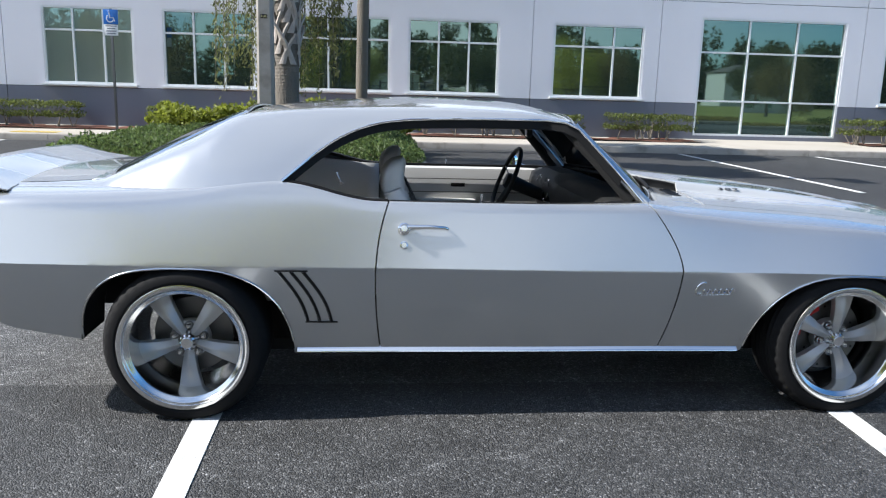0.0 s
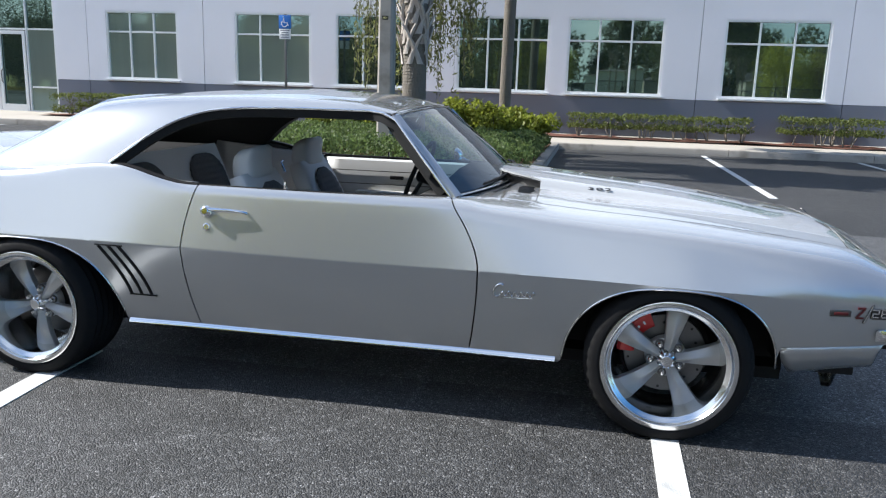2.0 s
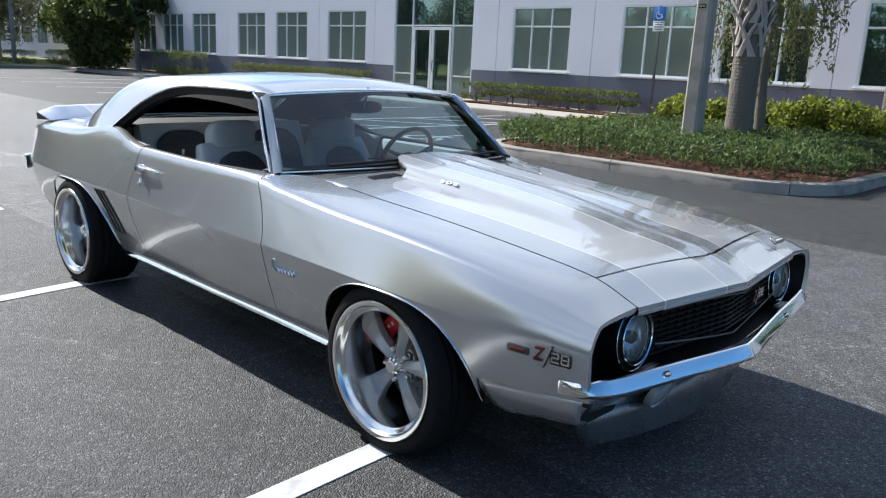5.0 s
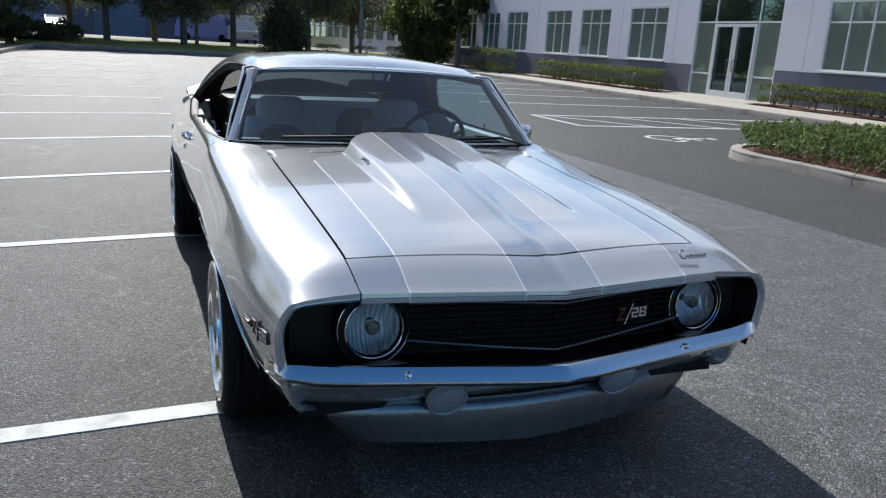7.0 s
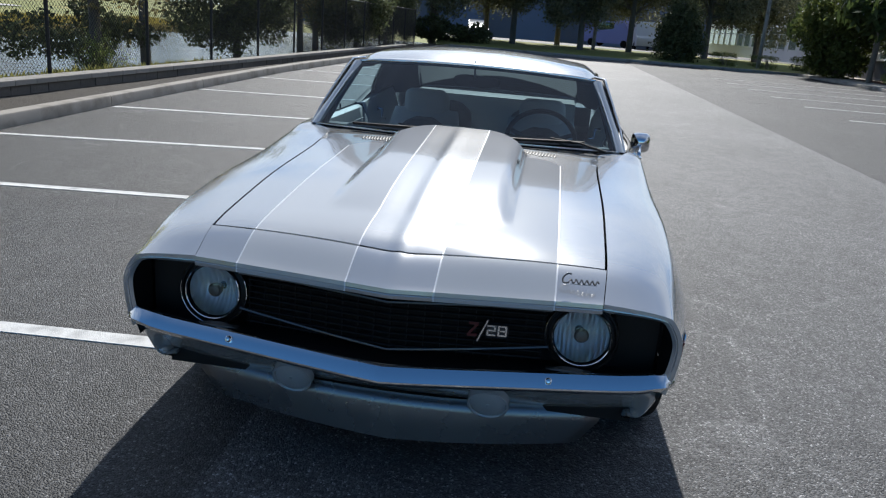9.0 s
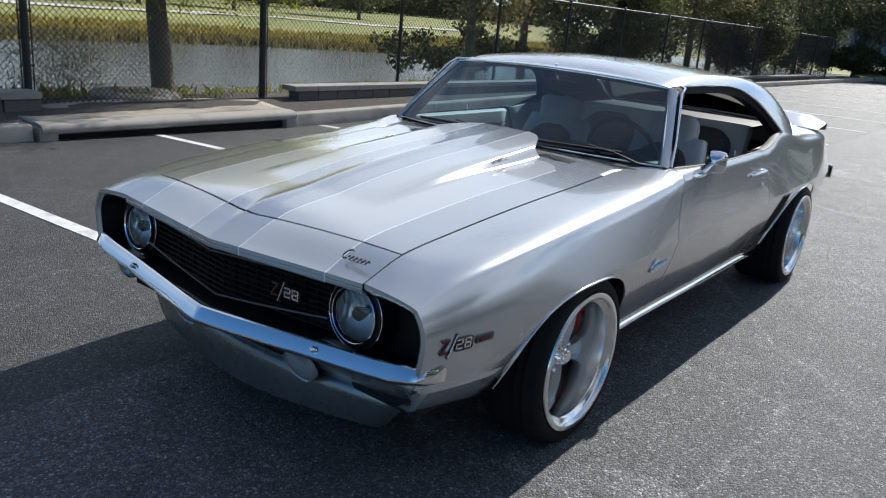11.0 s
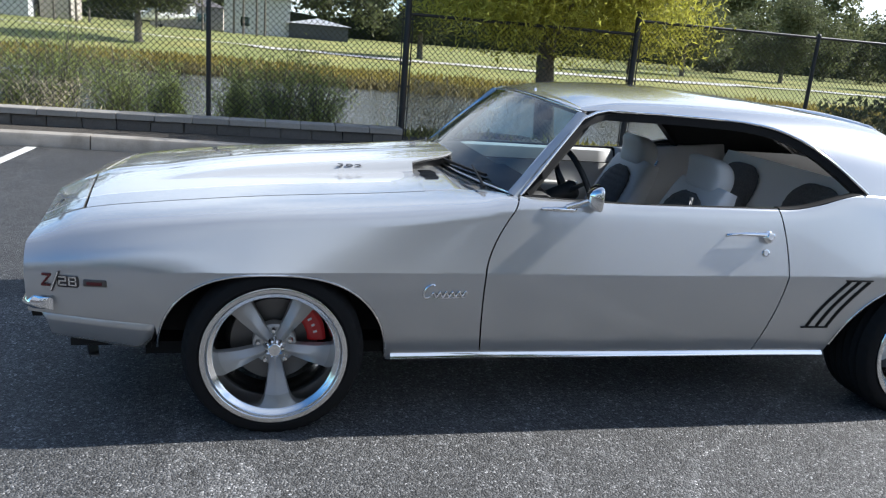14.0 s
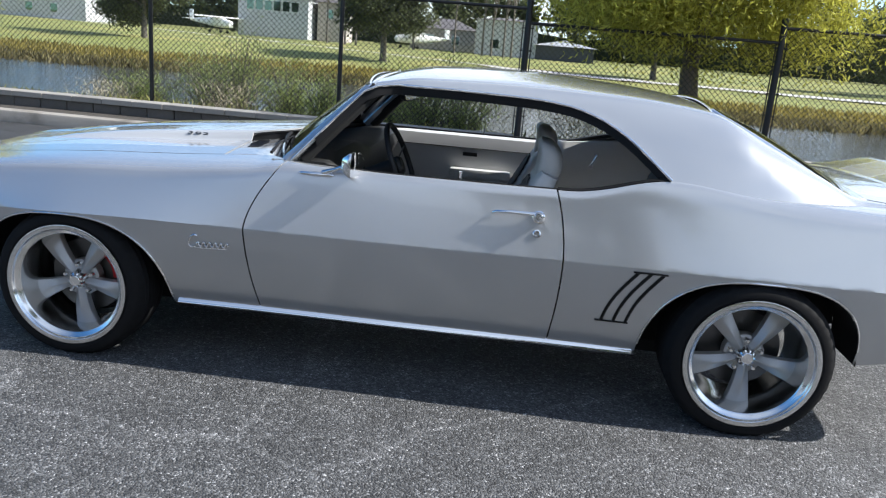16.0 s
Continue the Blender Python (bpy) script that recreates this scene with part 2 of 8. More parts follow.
M_BADGER = mat("badge_red_enamel", (0.11, 0.016, 0.018), 0.3, 0.0, 0.05, 20, 90, 0)

# ---- the coupe: lines of the body along its length ----
_X = (-2.38, -2.2, -1.9, -1.4, -1.0, -0.62, 0.0, 0.46, 0.62, 1.0, 1.4, 1.8, 2.04, 2.19)
c_yc = curve(_X, (0.80, 0.885, 0.915, 0.935, 0.937, 0.93, 0.93, 0.925, 0.925, 0.93, 0.935, 0.905, 0.875, 0.84))
c_zc = curve(_X, (0.62, 0.63, 0.632, 0.63, 0.63, 0.628, 0.622, 0.62, 0.62, 0.62, 0.615, 0.60, 0.59, 0.58))
c_ys = curve(_X, (0.76, 0.825, 0.845, 0.855, 0.862, 0.872, 0.873, 0.868, 0.866, 0.862, 0.862, 0.848, 0.828, 0.805))
c_zs = curve(_X, (0.80, 0.83, 0.85, 0.855, 0.87, 0.84, 0.84, 0.85, 0.838, 0.800, 0.780, 0.742, 0.700, 0.655))
c_yt = curve(_X, (0.62, 0.64, 0.66, 0.80, 0.832, 0.845, 0.848, 0.80, 0.649, 0.636, 0.636, 0.629, 0.622, 0.612))
c_zt = curve(_X, (0.87, 0.895, 0.905, 0.915, 0.953, 0.885, 0.882, 0.887, 0.877, 0.846, 0.821, 0.783, 0.751, 0.692))
c_ys, c_zs, c_yc = smooth(c_ys, 0.28), smooth(c_zs, 0.24), smooth(c_yc, 0.18)
WHEEL_X, WHEEL_Z, TYRE_R = 1.376, 0.304, 0.319


def arch_z(x):
    """The height of the wheel opening's edge over x, or 0 outside."""
    for xc, af, ar, nf, nr, b in ((1.375, 0.410, 0.408, 2.7, 2.45, 0.410), (-1.38, 0.425, 0.415, 2.6, 3.0, 0.424)):
        a, n = (af, nf) if x > xc else (ar, nr)
        u = abs(x - xc) / a
        if u < 1:
            return 0.2 + b * (1 - u ** n) ** (1 / n)
    return 0.0


def low_z(x):
    """The lower edge of the side panels."""
    base = 0.245
    if x > 1.782:
        base = 0.40 + (x - 1.782) * 0.09
    if x < -1.792:
        base = 0.300 + (-1.792 - x) * 0.185 + max(0.0, -2.08 - x) * 0.5
    return min(max(base, arch_z(x)), c_zc(x) - 0.006)


def side_y(x, z):
    """Half the body's width at x and height z, up to the shoulder; the crease dies away ahead of the front wheel."""
    zc = c_zc(x)
    f = min(1.0, max(0.0, (x - 1.48) / 0.42))
    f = f * f * (3 - 2 * f)
    if z <= zc:
        t = max(0.0, (z - 0.24) / (zc - 0.24))
        foot = c_yc(x) - 0.13
        return foot + (c_yc(x) - foot) * (0.55 * (1 - f) * t + (0.45 + 0.55 * f) * (1 - (1 - t) ** 1.9))
    t = min(1.0, (z - zc) / (c_zs(x) - zc))
    k = (1.0 - 0.06 * math.exp(-((x - 1.5) / 0.55) ** 2)) * (1 - f)
    return c_yc(x) + (c_ys(x) - c_yc(x)) * (k * t + (1 - k) * t * t)


ROW_LOW = (0, 0.12, 0.25, 0.4, 0.55, 0.7, 0.83, 0.93, 0.98, 1.0)
ROW_UP = (0, 0.02, 0.08, 0.2, 0.35, 0.52, 0.68, 0.84, 1.0)
N_LOW, N_UP, N_TOP = len(ROW_LOW) - 1, len(ROW_UP) - 1, 9


def top_edge(x):
    """The inner top edge of the side panels; behind the side opening it runs on into the sail."""
    if x > -1.0:
        k = max(0.0, 1 - (x + 1.0) / 0.2)
        return c_yt(x) + k * (c_ey(-1.0) - c_yt(-1.0)), c_zt(x)
    return roof_edge(x)


def side_column(x, warp=None):
    """Points (x, half width, z) from the lower edge over the crease and the shoulder to the inner top edge."""
    def at(x0, k):
        if k <= N_LOW:
            t = ROW_LOW[k]
            z = lerp(low_z(x0), c_zc(x0), t)
            return side_y(x0, z), z
        if k <= N_LOW + N_UP:
            t = ROW_UP[k - N_LOW]
            z = lerp(c_zc(x0), c_zs(x0), t)
            return side_y(x0, z), z
        t = (k - N_LOW - N_UP) / N_TOP
        ys, zs, yt, zt = c_ys(x0), c_zs(x0), *top_edge(x0)
        slope = (c_ys(x0) - c_yc(x0)) * 1.16 / (zs - c_zc(x0))
        y1, z1 = ys + slope * (zt - zs) * 0.85, zs + (zt - zs) * (0.70 if x0 > 0.6 else 0.95)
        y1 = max(y1, yt + 0.01)
        return (1 - t) ** 2 * ys + 2 * t * (1 - t) * y1 + t * t * yt, (1 - t) ** 2 * zs + 2 * t * (1 - t) * z1 + t * t * zt
    out = []
    for k in range(N_LOW + N_UP + N_TOP + 1):
        y, z = at(x, k)
        x2 = x
        if warp:
            x2 = warp(x, z)
            y, z = at(x2, k)
        out.append(Vector((x2, y, z)))
    return out


def seam_front(z):
    """The front edge of the door."""
    return 0.630 - 0.030 * ((0.62 - z) / 0.31) ** 1.8 if z < 0.62 else 0.63 - 0.15 * ((z - 0.62) / 0.27) ** 1.7


def seam_rear(z):
    """The rear edge of the door."""
    return -0.626 + (0.014 * ((0.58 - z) / 0.25) ** 2 if z < 0.58 else 0.05 * ((z - 0.58) / 0.305) ** 2.2)


def stations(a, b, step=0.04, dense=()):
    xs = set(np.round(np.linspace(a, b, max(2, int(abs(b - a) / step) + 1)), 4))
    for xc, r1, r2 in dense:
        for k in range(0, 33):
            th = math.pi * k / 32
            x = xc + math.cos(th) * (r1 if math.cos(th) > 0 else r2)
            if min(a, b) < x < max(a, b):
                xs.add(round(x, 4))
    return sorted(float(x) for x in xs)


def flip(bm, s):
    """The same panel on the left side of the car."""
    if s > 0:
        return
    for v in bm.verts:
        v.co.y = -v.co.y


def axis_of(c):
    return Vector((c.x * 0.93, 0.0, 0.55))


GAP = 0.003
car = empty("car", "silver two-door hardtop coupe with white stripes parked across bay lines", "car")


def thicken(bm, t):
    """Gives an open sheet an inner skin and edges."""
    bm.normal_update()
    for v in bm.verts:
        v.normal_update()
    inner = {v: bm.verts.new(v.co - v.normal * t) for v in list(bm.verts)}
    faces, rim = list(bm.faces), [e for e in bm.edges if e.is_boundary]
    loops = [(e.link_loops[0].vert, e.link_loops[0].link_loop_next.vert, e.link_faces[0].material_index) for e in rim]
    for f in faces:
        bm.faces.new([inner[v] for v in reversed(f.verts)]).material_index = f.material_index
    for a, b, m in loops:
        bm.faces.new((b, a, inner[a], inner[b])).material_index = m


def panel_object(name, bm, material, label=""):
    bmesh.ops.remove_doubles(bm, verts=bm.verts, dist=0.0004)
    orient(bm, axis_of)
    thicken(bm, 0.006)
    return part(name, bm, material, car, label, angle=28)


def make_fender(s):
    bm = bmesh.new()
    xs = [x for x in stations(0.63, 2.19, 0.035, ((1.375, 0.41, 0.408),))]
    w = lambda x, z: x + (seam_front(z) + GAP - 0.63) * max(0.0, 1 - (x - 0.63) / 0.30)
    cols = [side_column(x, w) for x in xs]
    end = cols[-1]
    for back, inn in ((-0.001, 0.012), (0.012, 0.022)):  # rolled edge round the grille opening
        cols.append([Vector((p.x - back, *(Vector((p.y, p.z)) + (Vector((0.60, 0.53)) - Vector((p.y, p.z))).normalized() * inn))) for p in end])
    loft(bm, cols)
    flip(bm, s)
    return panel_object("front_fender", bm, M_PAINT)


def make_door(s):
    bm = bmesh.new()
    rows = []
    for i in range(31):
        u = i / 30
        rows.append(side_column(lerp(-0.622, 0.63, u), lambda x, z, u=u: lerp(seam_rear(z) + GAP, seam_front(z) - GAP, u)))
    loft(bm, rows)
    flip(bm, s)
    return panel_object("door", bm, M_PAINT)


# roof lines: drip edge, the bend over it, the middle
c_roof = curve((-1.75, -1.16, -0.8, -0.35, 0.0, 0.14, 0.21), (1.0, 1.226, 1.268, 1.290, 1.277, 1.254, 1.230))
_R = (-1.0, -0.93, -0.86, -0.79, -0.70, -0.60, -0.44, -0.1, 0.12, 0.21)
c_ez = curve(_R, (0.953, 1.012, 1.068, 1.115, 1.157, 1.185, 1.201, 1.208, 1.207, 1.198))
c_by = curve((-2.4, -1.9, -1.4, -1.15, -0.9, 0.3), (0.62, 0.66, 0.80, 0.838, 0.848, 0.845))
c_bz = curve((-2.4, -2.2, -1.9, -1.4, -1.15, -0.9, 0.3), (0.87, 0.895, 0.905, 0.912, 0.91, 0.90, 0.89))
c_ky = curve((-2.4, -1.78, -1.6, -1.3, -1.16, -0.8, 0.0, 0.21), (0.62, 0.625, 0.62, 0.585, 0.56, 0.555, 0.555, 0.55))
c_kz = curve((-2.4, -2.2, -1.78, -1.6, -1.4, -1.16, -0.8, -0.35, 0.0, 0.21), (0.875, 0.90, 0.925, 1.0, 1.095, 1.207, 1.241, 1.251, 1.243, 1.209))
N_SAIL = 12


def cabin_side(x, t):
    """The side of the roof over the belt at x: straight, then bent over to the roof; t from base to bend."""
    xr = max(x, -1.16)
    slope = 2.2 * (c_roof(xr) - c_kz(xr)) / c_ky(xr)
    ky, kz = c_ky(x), c_kz(x)
    b = (c_by(x), c_bz(x)) if x > -1.9 else (c_yt(x), c_zt(x))
    reach = min(0.115, 0.55 * max(0.02, b[0] - ky))
    c = (ky + reach, kz - reach * slope - 0.004 * min(1, max(0, (kz - b[1]) / 0.1)))
    p1, p2 = [lerp(b[i], c[i], 0.7) for i in (0, 1)], [lerp((ky, kz)[i], c[i], 0.7) for i in (0, 1)]
    w = ((1 - t) ** 3, 3 * t * (1 - t) ** 2, 3 * t * t * (1 - t), t ** 3)
    return tuple(w[0] * b[i] + w[1] * p1[i] + w[2] * p2[i] + w[3] * (ky, kz)[i] for i in (0, 1))


def edge_t(x):
    """Where on that side the opening's edge, or the shoulder behind it, lies."""
    if x < -1.45:
        return 0.0
    z = c_ez(x) if x > -1.0 else c_zt(x)
    lo, hi = 0.0, 1.0
    for _ in range(30):
        m = (lo + hi) / 2
        lo, hi = (m, hi) if cabin_side(x, m)[1] < z else (lo, m)
    return lo


def roof_edge(x):
    return cabin_side(x, edge_t(x))


def c_ey(x):
    return roof_edge(x)[0]


def sail_column(x):
    """From the drip edge, or from the shoulder behind the side opening, up to the bend of the roof."""
    t0 = edge_t(x)
    return [Vector((x, *cabin_side(x, lerp(t0, 1.0, (k / N_SAIL) ** 0.9)))) for k in range(N_SAIL + 1)]


def make_shell():
    """Quarter panels, sails and roof: one welded sheet."""
    bm = bmesh.new()
    back = sorted(set(stations(-2.38, -1.0, 0.04, ((-1.38, 0.425, 0.415),)) + [-1.16]))
    mid = stations(-1.0, -0.60, 0.03)
    top = stations(-0.60, 0.20, 0.05)
    quarter = back[:-1] + stations(-1.0, -0.622, 0.035, ((-1.38, 0.425, 0.415),))
    w = lambda x, z: x + (seam_rear(z) - GAP + 0.622) * max(0.0, 1 - (-0.622 - x) / 0.2)
    for s in (1, -1):
        fl = lambda r: [Vector((p.x, p.y * s, p.z)) for p in r]
        loft(bm, [fl(side_column(x, w)) for x in quarter])
        loft(bm, [fl(sail_column(x)) for x in back[:-1] + mid[:-1] + top])
    rows = []
    for x in [x for x in back if x > -1.1601] + mid[1:-1] + top:
        rows.append([Vector((x, c_ky(x) * u, c_kz(x) + (c_roof(x) - c_kz(x)) * (1 - abs(u) ** 2.2))) for u in np.linspace(-1, 1, 15)])
    loft(bm, rows)
    bmesh.ops.remove_doubles(bm, verts=bm.verts, dist=0.003)
    return panel_object("body_shell", bm, M_PAINT)


def hood_front(y):
    return 2.045 + 0.075 * max(0.0, 1 - abs(y) / 0.61)


def hood_back(y):
    a = abs(y)
    if a > 0.318:
        return 0.822
    k = min(1.0, max(0.0, (a - 0.10) / 0.19))  # the scoop's lip is cut away towards its corners
    return 0.60 + 0.215 * k ** 2.2


def stripe_end(y):
    """Where the white stripe ends at the back, with a rounded outer corner."""
    a = abs(y)
    if a <= 0.318:
        return max(0.88, hood_back(y) + 0.03)
    k = min(1.0, max(0.0, (a - 0.36) / 0.11))
    return 0.86 + 0.07 * k ** 3


STRIPE = (0.132, 0.47)


def stripe_columns(limit):
    """Half widths at which the stripes' and pinstripes' edges lie."""
    c = [0.0, 0.02, 0.05, 0.09, STRIPE[0] - 0.005, STRIPE[0], 0.19, 0.235, 0.27, 0.29, 0.305, 0.318, 0.322, 0.34, 0.37, 0.40, 0.43, 0.45, STRIPE[1], STRIPE[1] + 0.005]
    c += [v for v in (0.52, 0.56, 0.59) if v < limit - 0.01] + [limit]
    return [-v for v in reversed(c[1:])] + c


def stripe_of(y):
    a = abs(y)
    if STRIPE[0] < a < STRIPE[1]:
        return 1
    if STRIPE[0] - 0.006 < a < STRIPE[1] + 0.006:
        return 2
    return 0


c_bulge = curve((0.58, 1.0, 1.4, 1.68, 1.84), (0.044, 0.039, 0.027, 0.013, 0.0))


def hood_z(x, y, yt):
    u = min(1.0, abs(y) / yt)
    z = c_zt(x) + 0.027 * (1 - u * u)
    h = c_bulge(x)
    k = min(1.0, max(0.0, (0.322 - abs(y)) / (0.052 - 0.014 * min(1.0, max(0.0, (1.2 - x) / 0.5)))))
    z += h * k * k * (3 - 2 * k)
    return z + 0.006 * math.exp(-(y / 0.018) ** 2) * min(1.0, max(0.0, (x - 0.5) / 0.4))


def make_hood():
    bm = bmesh.new()
    rows = []
    for i in range(47):
        row = []
        ys = stripe_columns(0.61)
        for y in ys:
            x = lerp(hood_back(y), stripe_end(y), i / 8) if i <= 8 else lerp(stripe_end(y), hood_front(y) - 1.8 * GAP, (i - 8) / 38)
            yy = y if abs(y) < 0.48 else math.copysign(0.48 + (abs(y) - 0.48) * ((c_yt(x) - 2.6 * GAP) - 0.48) / (0.61 - 0.48), y)
            row.append(Vector((x, yy, hood_z(x, yy, c_yt(x)))))
        rows.append(row)
    ys = stripe_columns(0.61)
    loft(bm, rows, lambda i, j: 0 if i < 8 and abs(ys[j] + ys[j + 1]) > 0.637 else stripe_of((ys[j] + ys[j + 1]) / 2))
    for f in bm.faces:
        f.normal_update()
        if f.normal.z < 0:
            f.normal_flip()
    thicken(bm, 0.008)
    return part("hood", bm, [M_PAINT, M_STRIPE, M_PIN], car, "silver hood with raised centre and two white stripes", angle=40)


def lip_x(y):
    return 2.195 + 0.075 * max(0.0, 1 - abs(y) / 0.62) ** 1.1


def make_header():
    bm = bmesh.new()
    ys = stripe_columns(0.607)
    rows = []
    for i in range(13):
        t = i / 12
        row = []
        for y in ys:
            xa, xb = hood_front(y) + 1.4 * GAP, lip_x(y)
            xs = min(xa, 2.12)
            x = lerp(xa, xb, t)
            xe = lerp(2.045, 2.192, t)
            rise = hood_z(hood_front(y), y, c_yt(hood_front(y))) - c_zt(2.045)
            z = c_zt(xe) + rise * (1 - t) - 0.004 * t * (1 - abs(y) / 0.61)
            yy = y if abs(y) < 0.48 else math.copysign(lerp(0.48, c_yt(xe) - GAP, (abs(y) - 0.48) / (0.607 - 0.48)), y)
            row.append(Vector((x, yy, z)))
        rows.append(row)
    last = rows[-1]
    rows.append([Vector((p.x + 0.002, p.y, p.z - 0.012)) for p in last])
    rows.append([Vector((p.x - 0.004, p.y, p.z - 0.024)) for p in last])
    rows.append([Vector((p.x - 0.02, p.y, p.z - 0.028)) for p in last])
    loft(bm, rows, lambda i, j: stripe_of((ys[j] + ys[j + 1]) / 2))
    for f in bm.faces:
        f.normal_update()
        if f.normal.z < 0:
            f.normal_flip()
    thicken(bm, 0.006)
    return part("header_panel", bm, [M_PAINT, M_STRIPE, M_PIN], car, angle=40)


def make_trunk():
    bm = bmesh.new()
    ys = stripe_columns(0.607)
    rows = []
    for x in np.linspace(-2.3, -1.80, 12):
        rows.append([Vector((x, y, c_kz(x) + 0.02 * (1 - (y / 0.62) ** 2))) for y in ys])
    rows.insert(0, [Vector((-2.335, y, c_kz(-2.3) - 0.05)) for y in ys])
    rows.insert(0, [Vector((-2.36, y, 0.60)) for y in ys])
    loft(bm, rows, lambda i, j: stripe_of((ys[j] + ys[j + 1]) / 2))
    for f in bm.faces:
        f.normal_update()
        if f.normal.z < -0.01 or f.normal.x > 0.3:
            f.normal_flip()
    thicken(bm, 0.006)
    return part("trunk_lid", bm, [M_PAINT, M_STRIPE, M_PIN], car, angle=40)


def make_spoiler():
    bm = bmesh.new()
    ys = [-0.78, -0.72] + stripe_columns(0.66) + [0.72, 0.78]
    rows = []
    prof = ((-2.09, 0.0), (-2.15, 0.022), (-2.22, 0.040), (-2.29, 0.062), (-2.33, 0.070), (-2.345, 0.064), (-2.345, 0.03), (-2.335, -0.03))
    for px, pz in prof:
        rows.append([Vector((px + 0.03 * (abs(y) / 0.78) ** 4, y, 0.902 + 0.015 * (1 - (y / 0.7) ** 2) + pz * (1 - 0.5 * max(0, (abs(y) - 0.66) / 0.12)))) for y in ys])
    loft(bm, rows, lambda i, j: stripe_of((ys[j] + ys[j + 1]) / 2))
    for f in bm.faces:
        f.normal_update()
        if f.normal.dot(f.calc_center_median() - Vector((-2.22, f.calc_center_median().y, 0.9))) < 0:
            f.normal_flip()
    thicken(bm, 0.006)
    return part("spoiler", bm, [M_PAINT, M_STRIPE, M_PIN], car, "ducktail rear spoiler with white stripes", angle=40)


fenders = [make_fender(s) for s in (-1, 1)]
doors = [make_door(s) for s in (-1, 1)]
shell = make_shell()
hood = make_hood()
header = make_header()
trunk = make_trunk()
spoiler = make_spoiler()

# ---- wheels ----
def make_wheel(name, width, caliper, turn):
    """A deep five-spoke wheel round the y axis with its face towards -y."""
    w = empty(name, "", "")
    w.parent = car
    bm = bmesh.new()
    r, h = TYRE_R, width / 2
    lip = -h
    prof = [(0.250, lip + 0.014), (0.2565, lip + 0.003), (0.266, lip - 0.003), (0.284, lip - 0.002), (0.299, lip + 0.006), (0.3085, lip + 0.018), (r - 0.003, lip + 0.034)]
    for y in np.linspace(-h + 0.044, h - 0.044, 11):
        g = 0.006 if int(round((y + h) / 0.02)) % 2 else 0.0
        prof += [(r - g, y)]
    prof += [(r - 0.003, h - 0.03), (0.300, h - 0.008), (0.262, h), (0.246, h - 0.012)]
    rows, _ = spin(bm, prof, 120)
    for q in (5, 6):  # cross grooves over the shoulder
        for k, v in enumerate(rows[q]):
            if k % 3 == 0:
                v.co.x, v.co.z = v.co.x * 0.984, v.co.z * 0.984
                v.co.y += 0.003
    bmesh.ops.recalc_face_normals(bm, faces=bm.faces)
    part("tyre", bm, M_RUBBER, w, "low black tyre", angle=32)
    bm = bmesh.new()
    spin(bm, [(0.249, lip + 0.014), (0.2555, lip + 0.006), (0.2575, lip - 0.001), (0.2555, lip - 0.006), (0.251, lip - 0.0075), (0.2385, lip - 0.0065), (0.2355, lip - 0.003), (0.2335, lip + 0.004), (0.229, lip + 0.010), (0.219, lip + 0.015), (0.2135, lip + 0.021), (0.2115, lip + 0.032), (0.207, lip + 0.062), (0.203, lip + 0.10), (0.200, lip + 0.15), (0.200, h - 0.02), (0.224, h - 0.008), (0.238, h)], 96)
    bmesh.ops.recalc_face_normals(bm, faces=bm.faces)
    part("rim", bm, M_ALLOY, w, "polished deep stepped rim", angle=30)
    hubf = lip + 0.105
    for k in range(5):
        bm = bmesh.new()
        rows = []
        for i in range(11):
            t = i / 10
            rr = lerp(0.036, 0.2055, t)
            wd = lerp(0.0185, 0.0475, t ** 1.12)
            yf = hubf - 0.010 - 0.010 * math.sin(t * math.pi * 0.8) + 0.020 * t * t
            crest = 0.013 * (1 - t) + 0.0035
            rows.append([Vector((x, y, rr)) for x, y in ((-wd, yf + 0.036), (-wd, yf + 0.014), (-wd * 0.93, yf + 0.007), (-wd * 0.45, yf - crest * 0.35), (-wd * 0.10, yf - crest), (wd * 0.10, yf - crest), (wd * 0.45, yf - crest * 0.35), (wd * 0.93, yf + 0.007), (wd, yf + 0.014), (wd, yf + 0.036))])
        loft(bm, rows)
        bmesh.ops.recalc_face_normals(bm, faces=bm.faces)
        part("spoke", bm, M_SPOKE, w, "", angle=24, at=pose(0, 0, 0, 0, k * 72 + 180 + turn, 0))
    bm = bmesh.new()
    spin(bm, [(0.0001, hubf + 0.002), (0.070, hubf + 0.004), (0.078, hubf + 0.010), (0.080, hubf + 0.05)], 40)
    part("hub", bm, M_SPOKE, w, angle=30)
    bm = bmesh.new()
    spin(bm, [(0.0001, hubf - 0.050), (0.021, hubf - 0.050), (0.0235, hubf - 0.048), (0.025, hubf - 0.043), (0.029, hubf - 0.038), (0.034, hubf - 0.022), (0.042, hubf - 0.006), (0.044, hubf + 0.004)], 60)
    for v in bm.verts:
        r_ = math.hypot(v.co.x, v.co.z)
        if 0.028 < r_ < 0.036:
            q = 1 + 0.13 * math.copysign(1, math.cos(10 * math.atan2(v.co.z, v.co.x)))
            v.co.x, v.co.z = v.co.x * q, v.co.z * q
    part("centre_cap", bm, M_CHROME, w, "chrome centre cap with ribbed sides", angle=30)
    for k in range(5):
        a = math.radians(90 + 72 * k - turn)
        bm = bmesh.new()
        spin(bm, [(0.0001, -0.020), (0.006, -0.0195), (0.009, -0.014), (0.0095, 0.0), (0.0105, 0.001), (0.0105, 0.012)], 12)
        nut = part("lug_nut", bm, M_CHROME, w, "", angle=30, at=pose(0.061 * math.cos(a), hubf - 0.003, 0.061 * math.sin(a)))
        bm = bmesh.new()
        spin(bm, [(0.0105, 0.004), (0.0175, 0.001), (0.0185, 0.0035), (0.0185, 0.008)], 16)
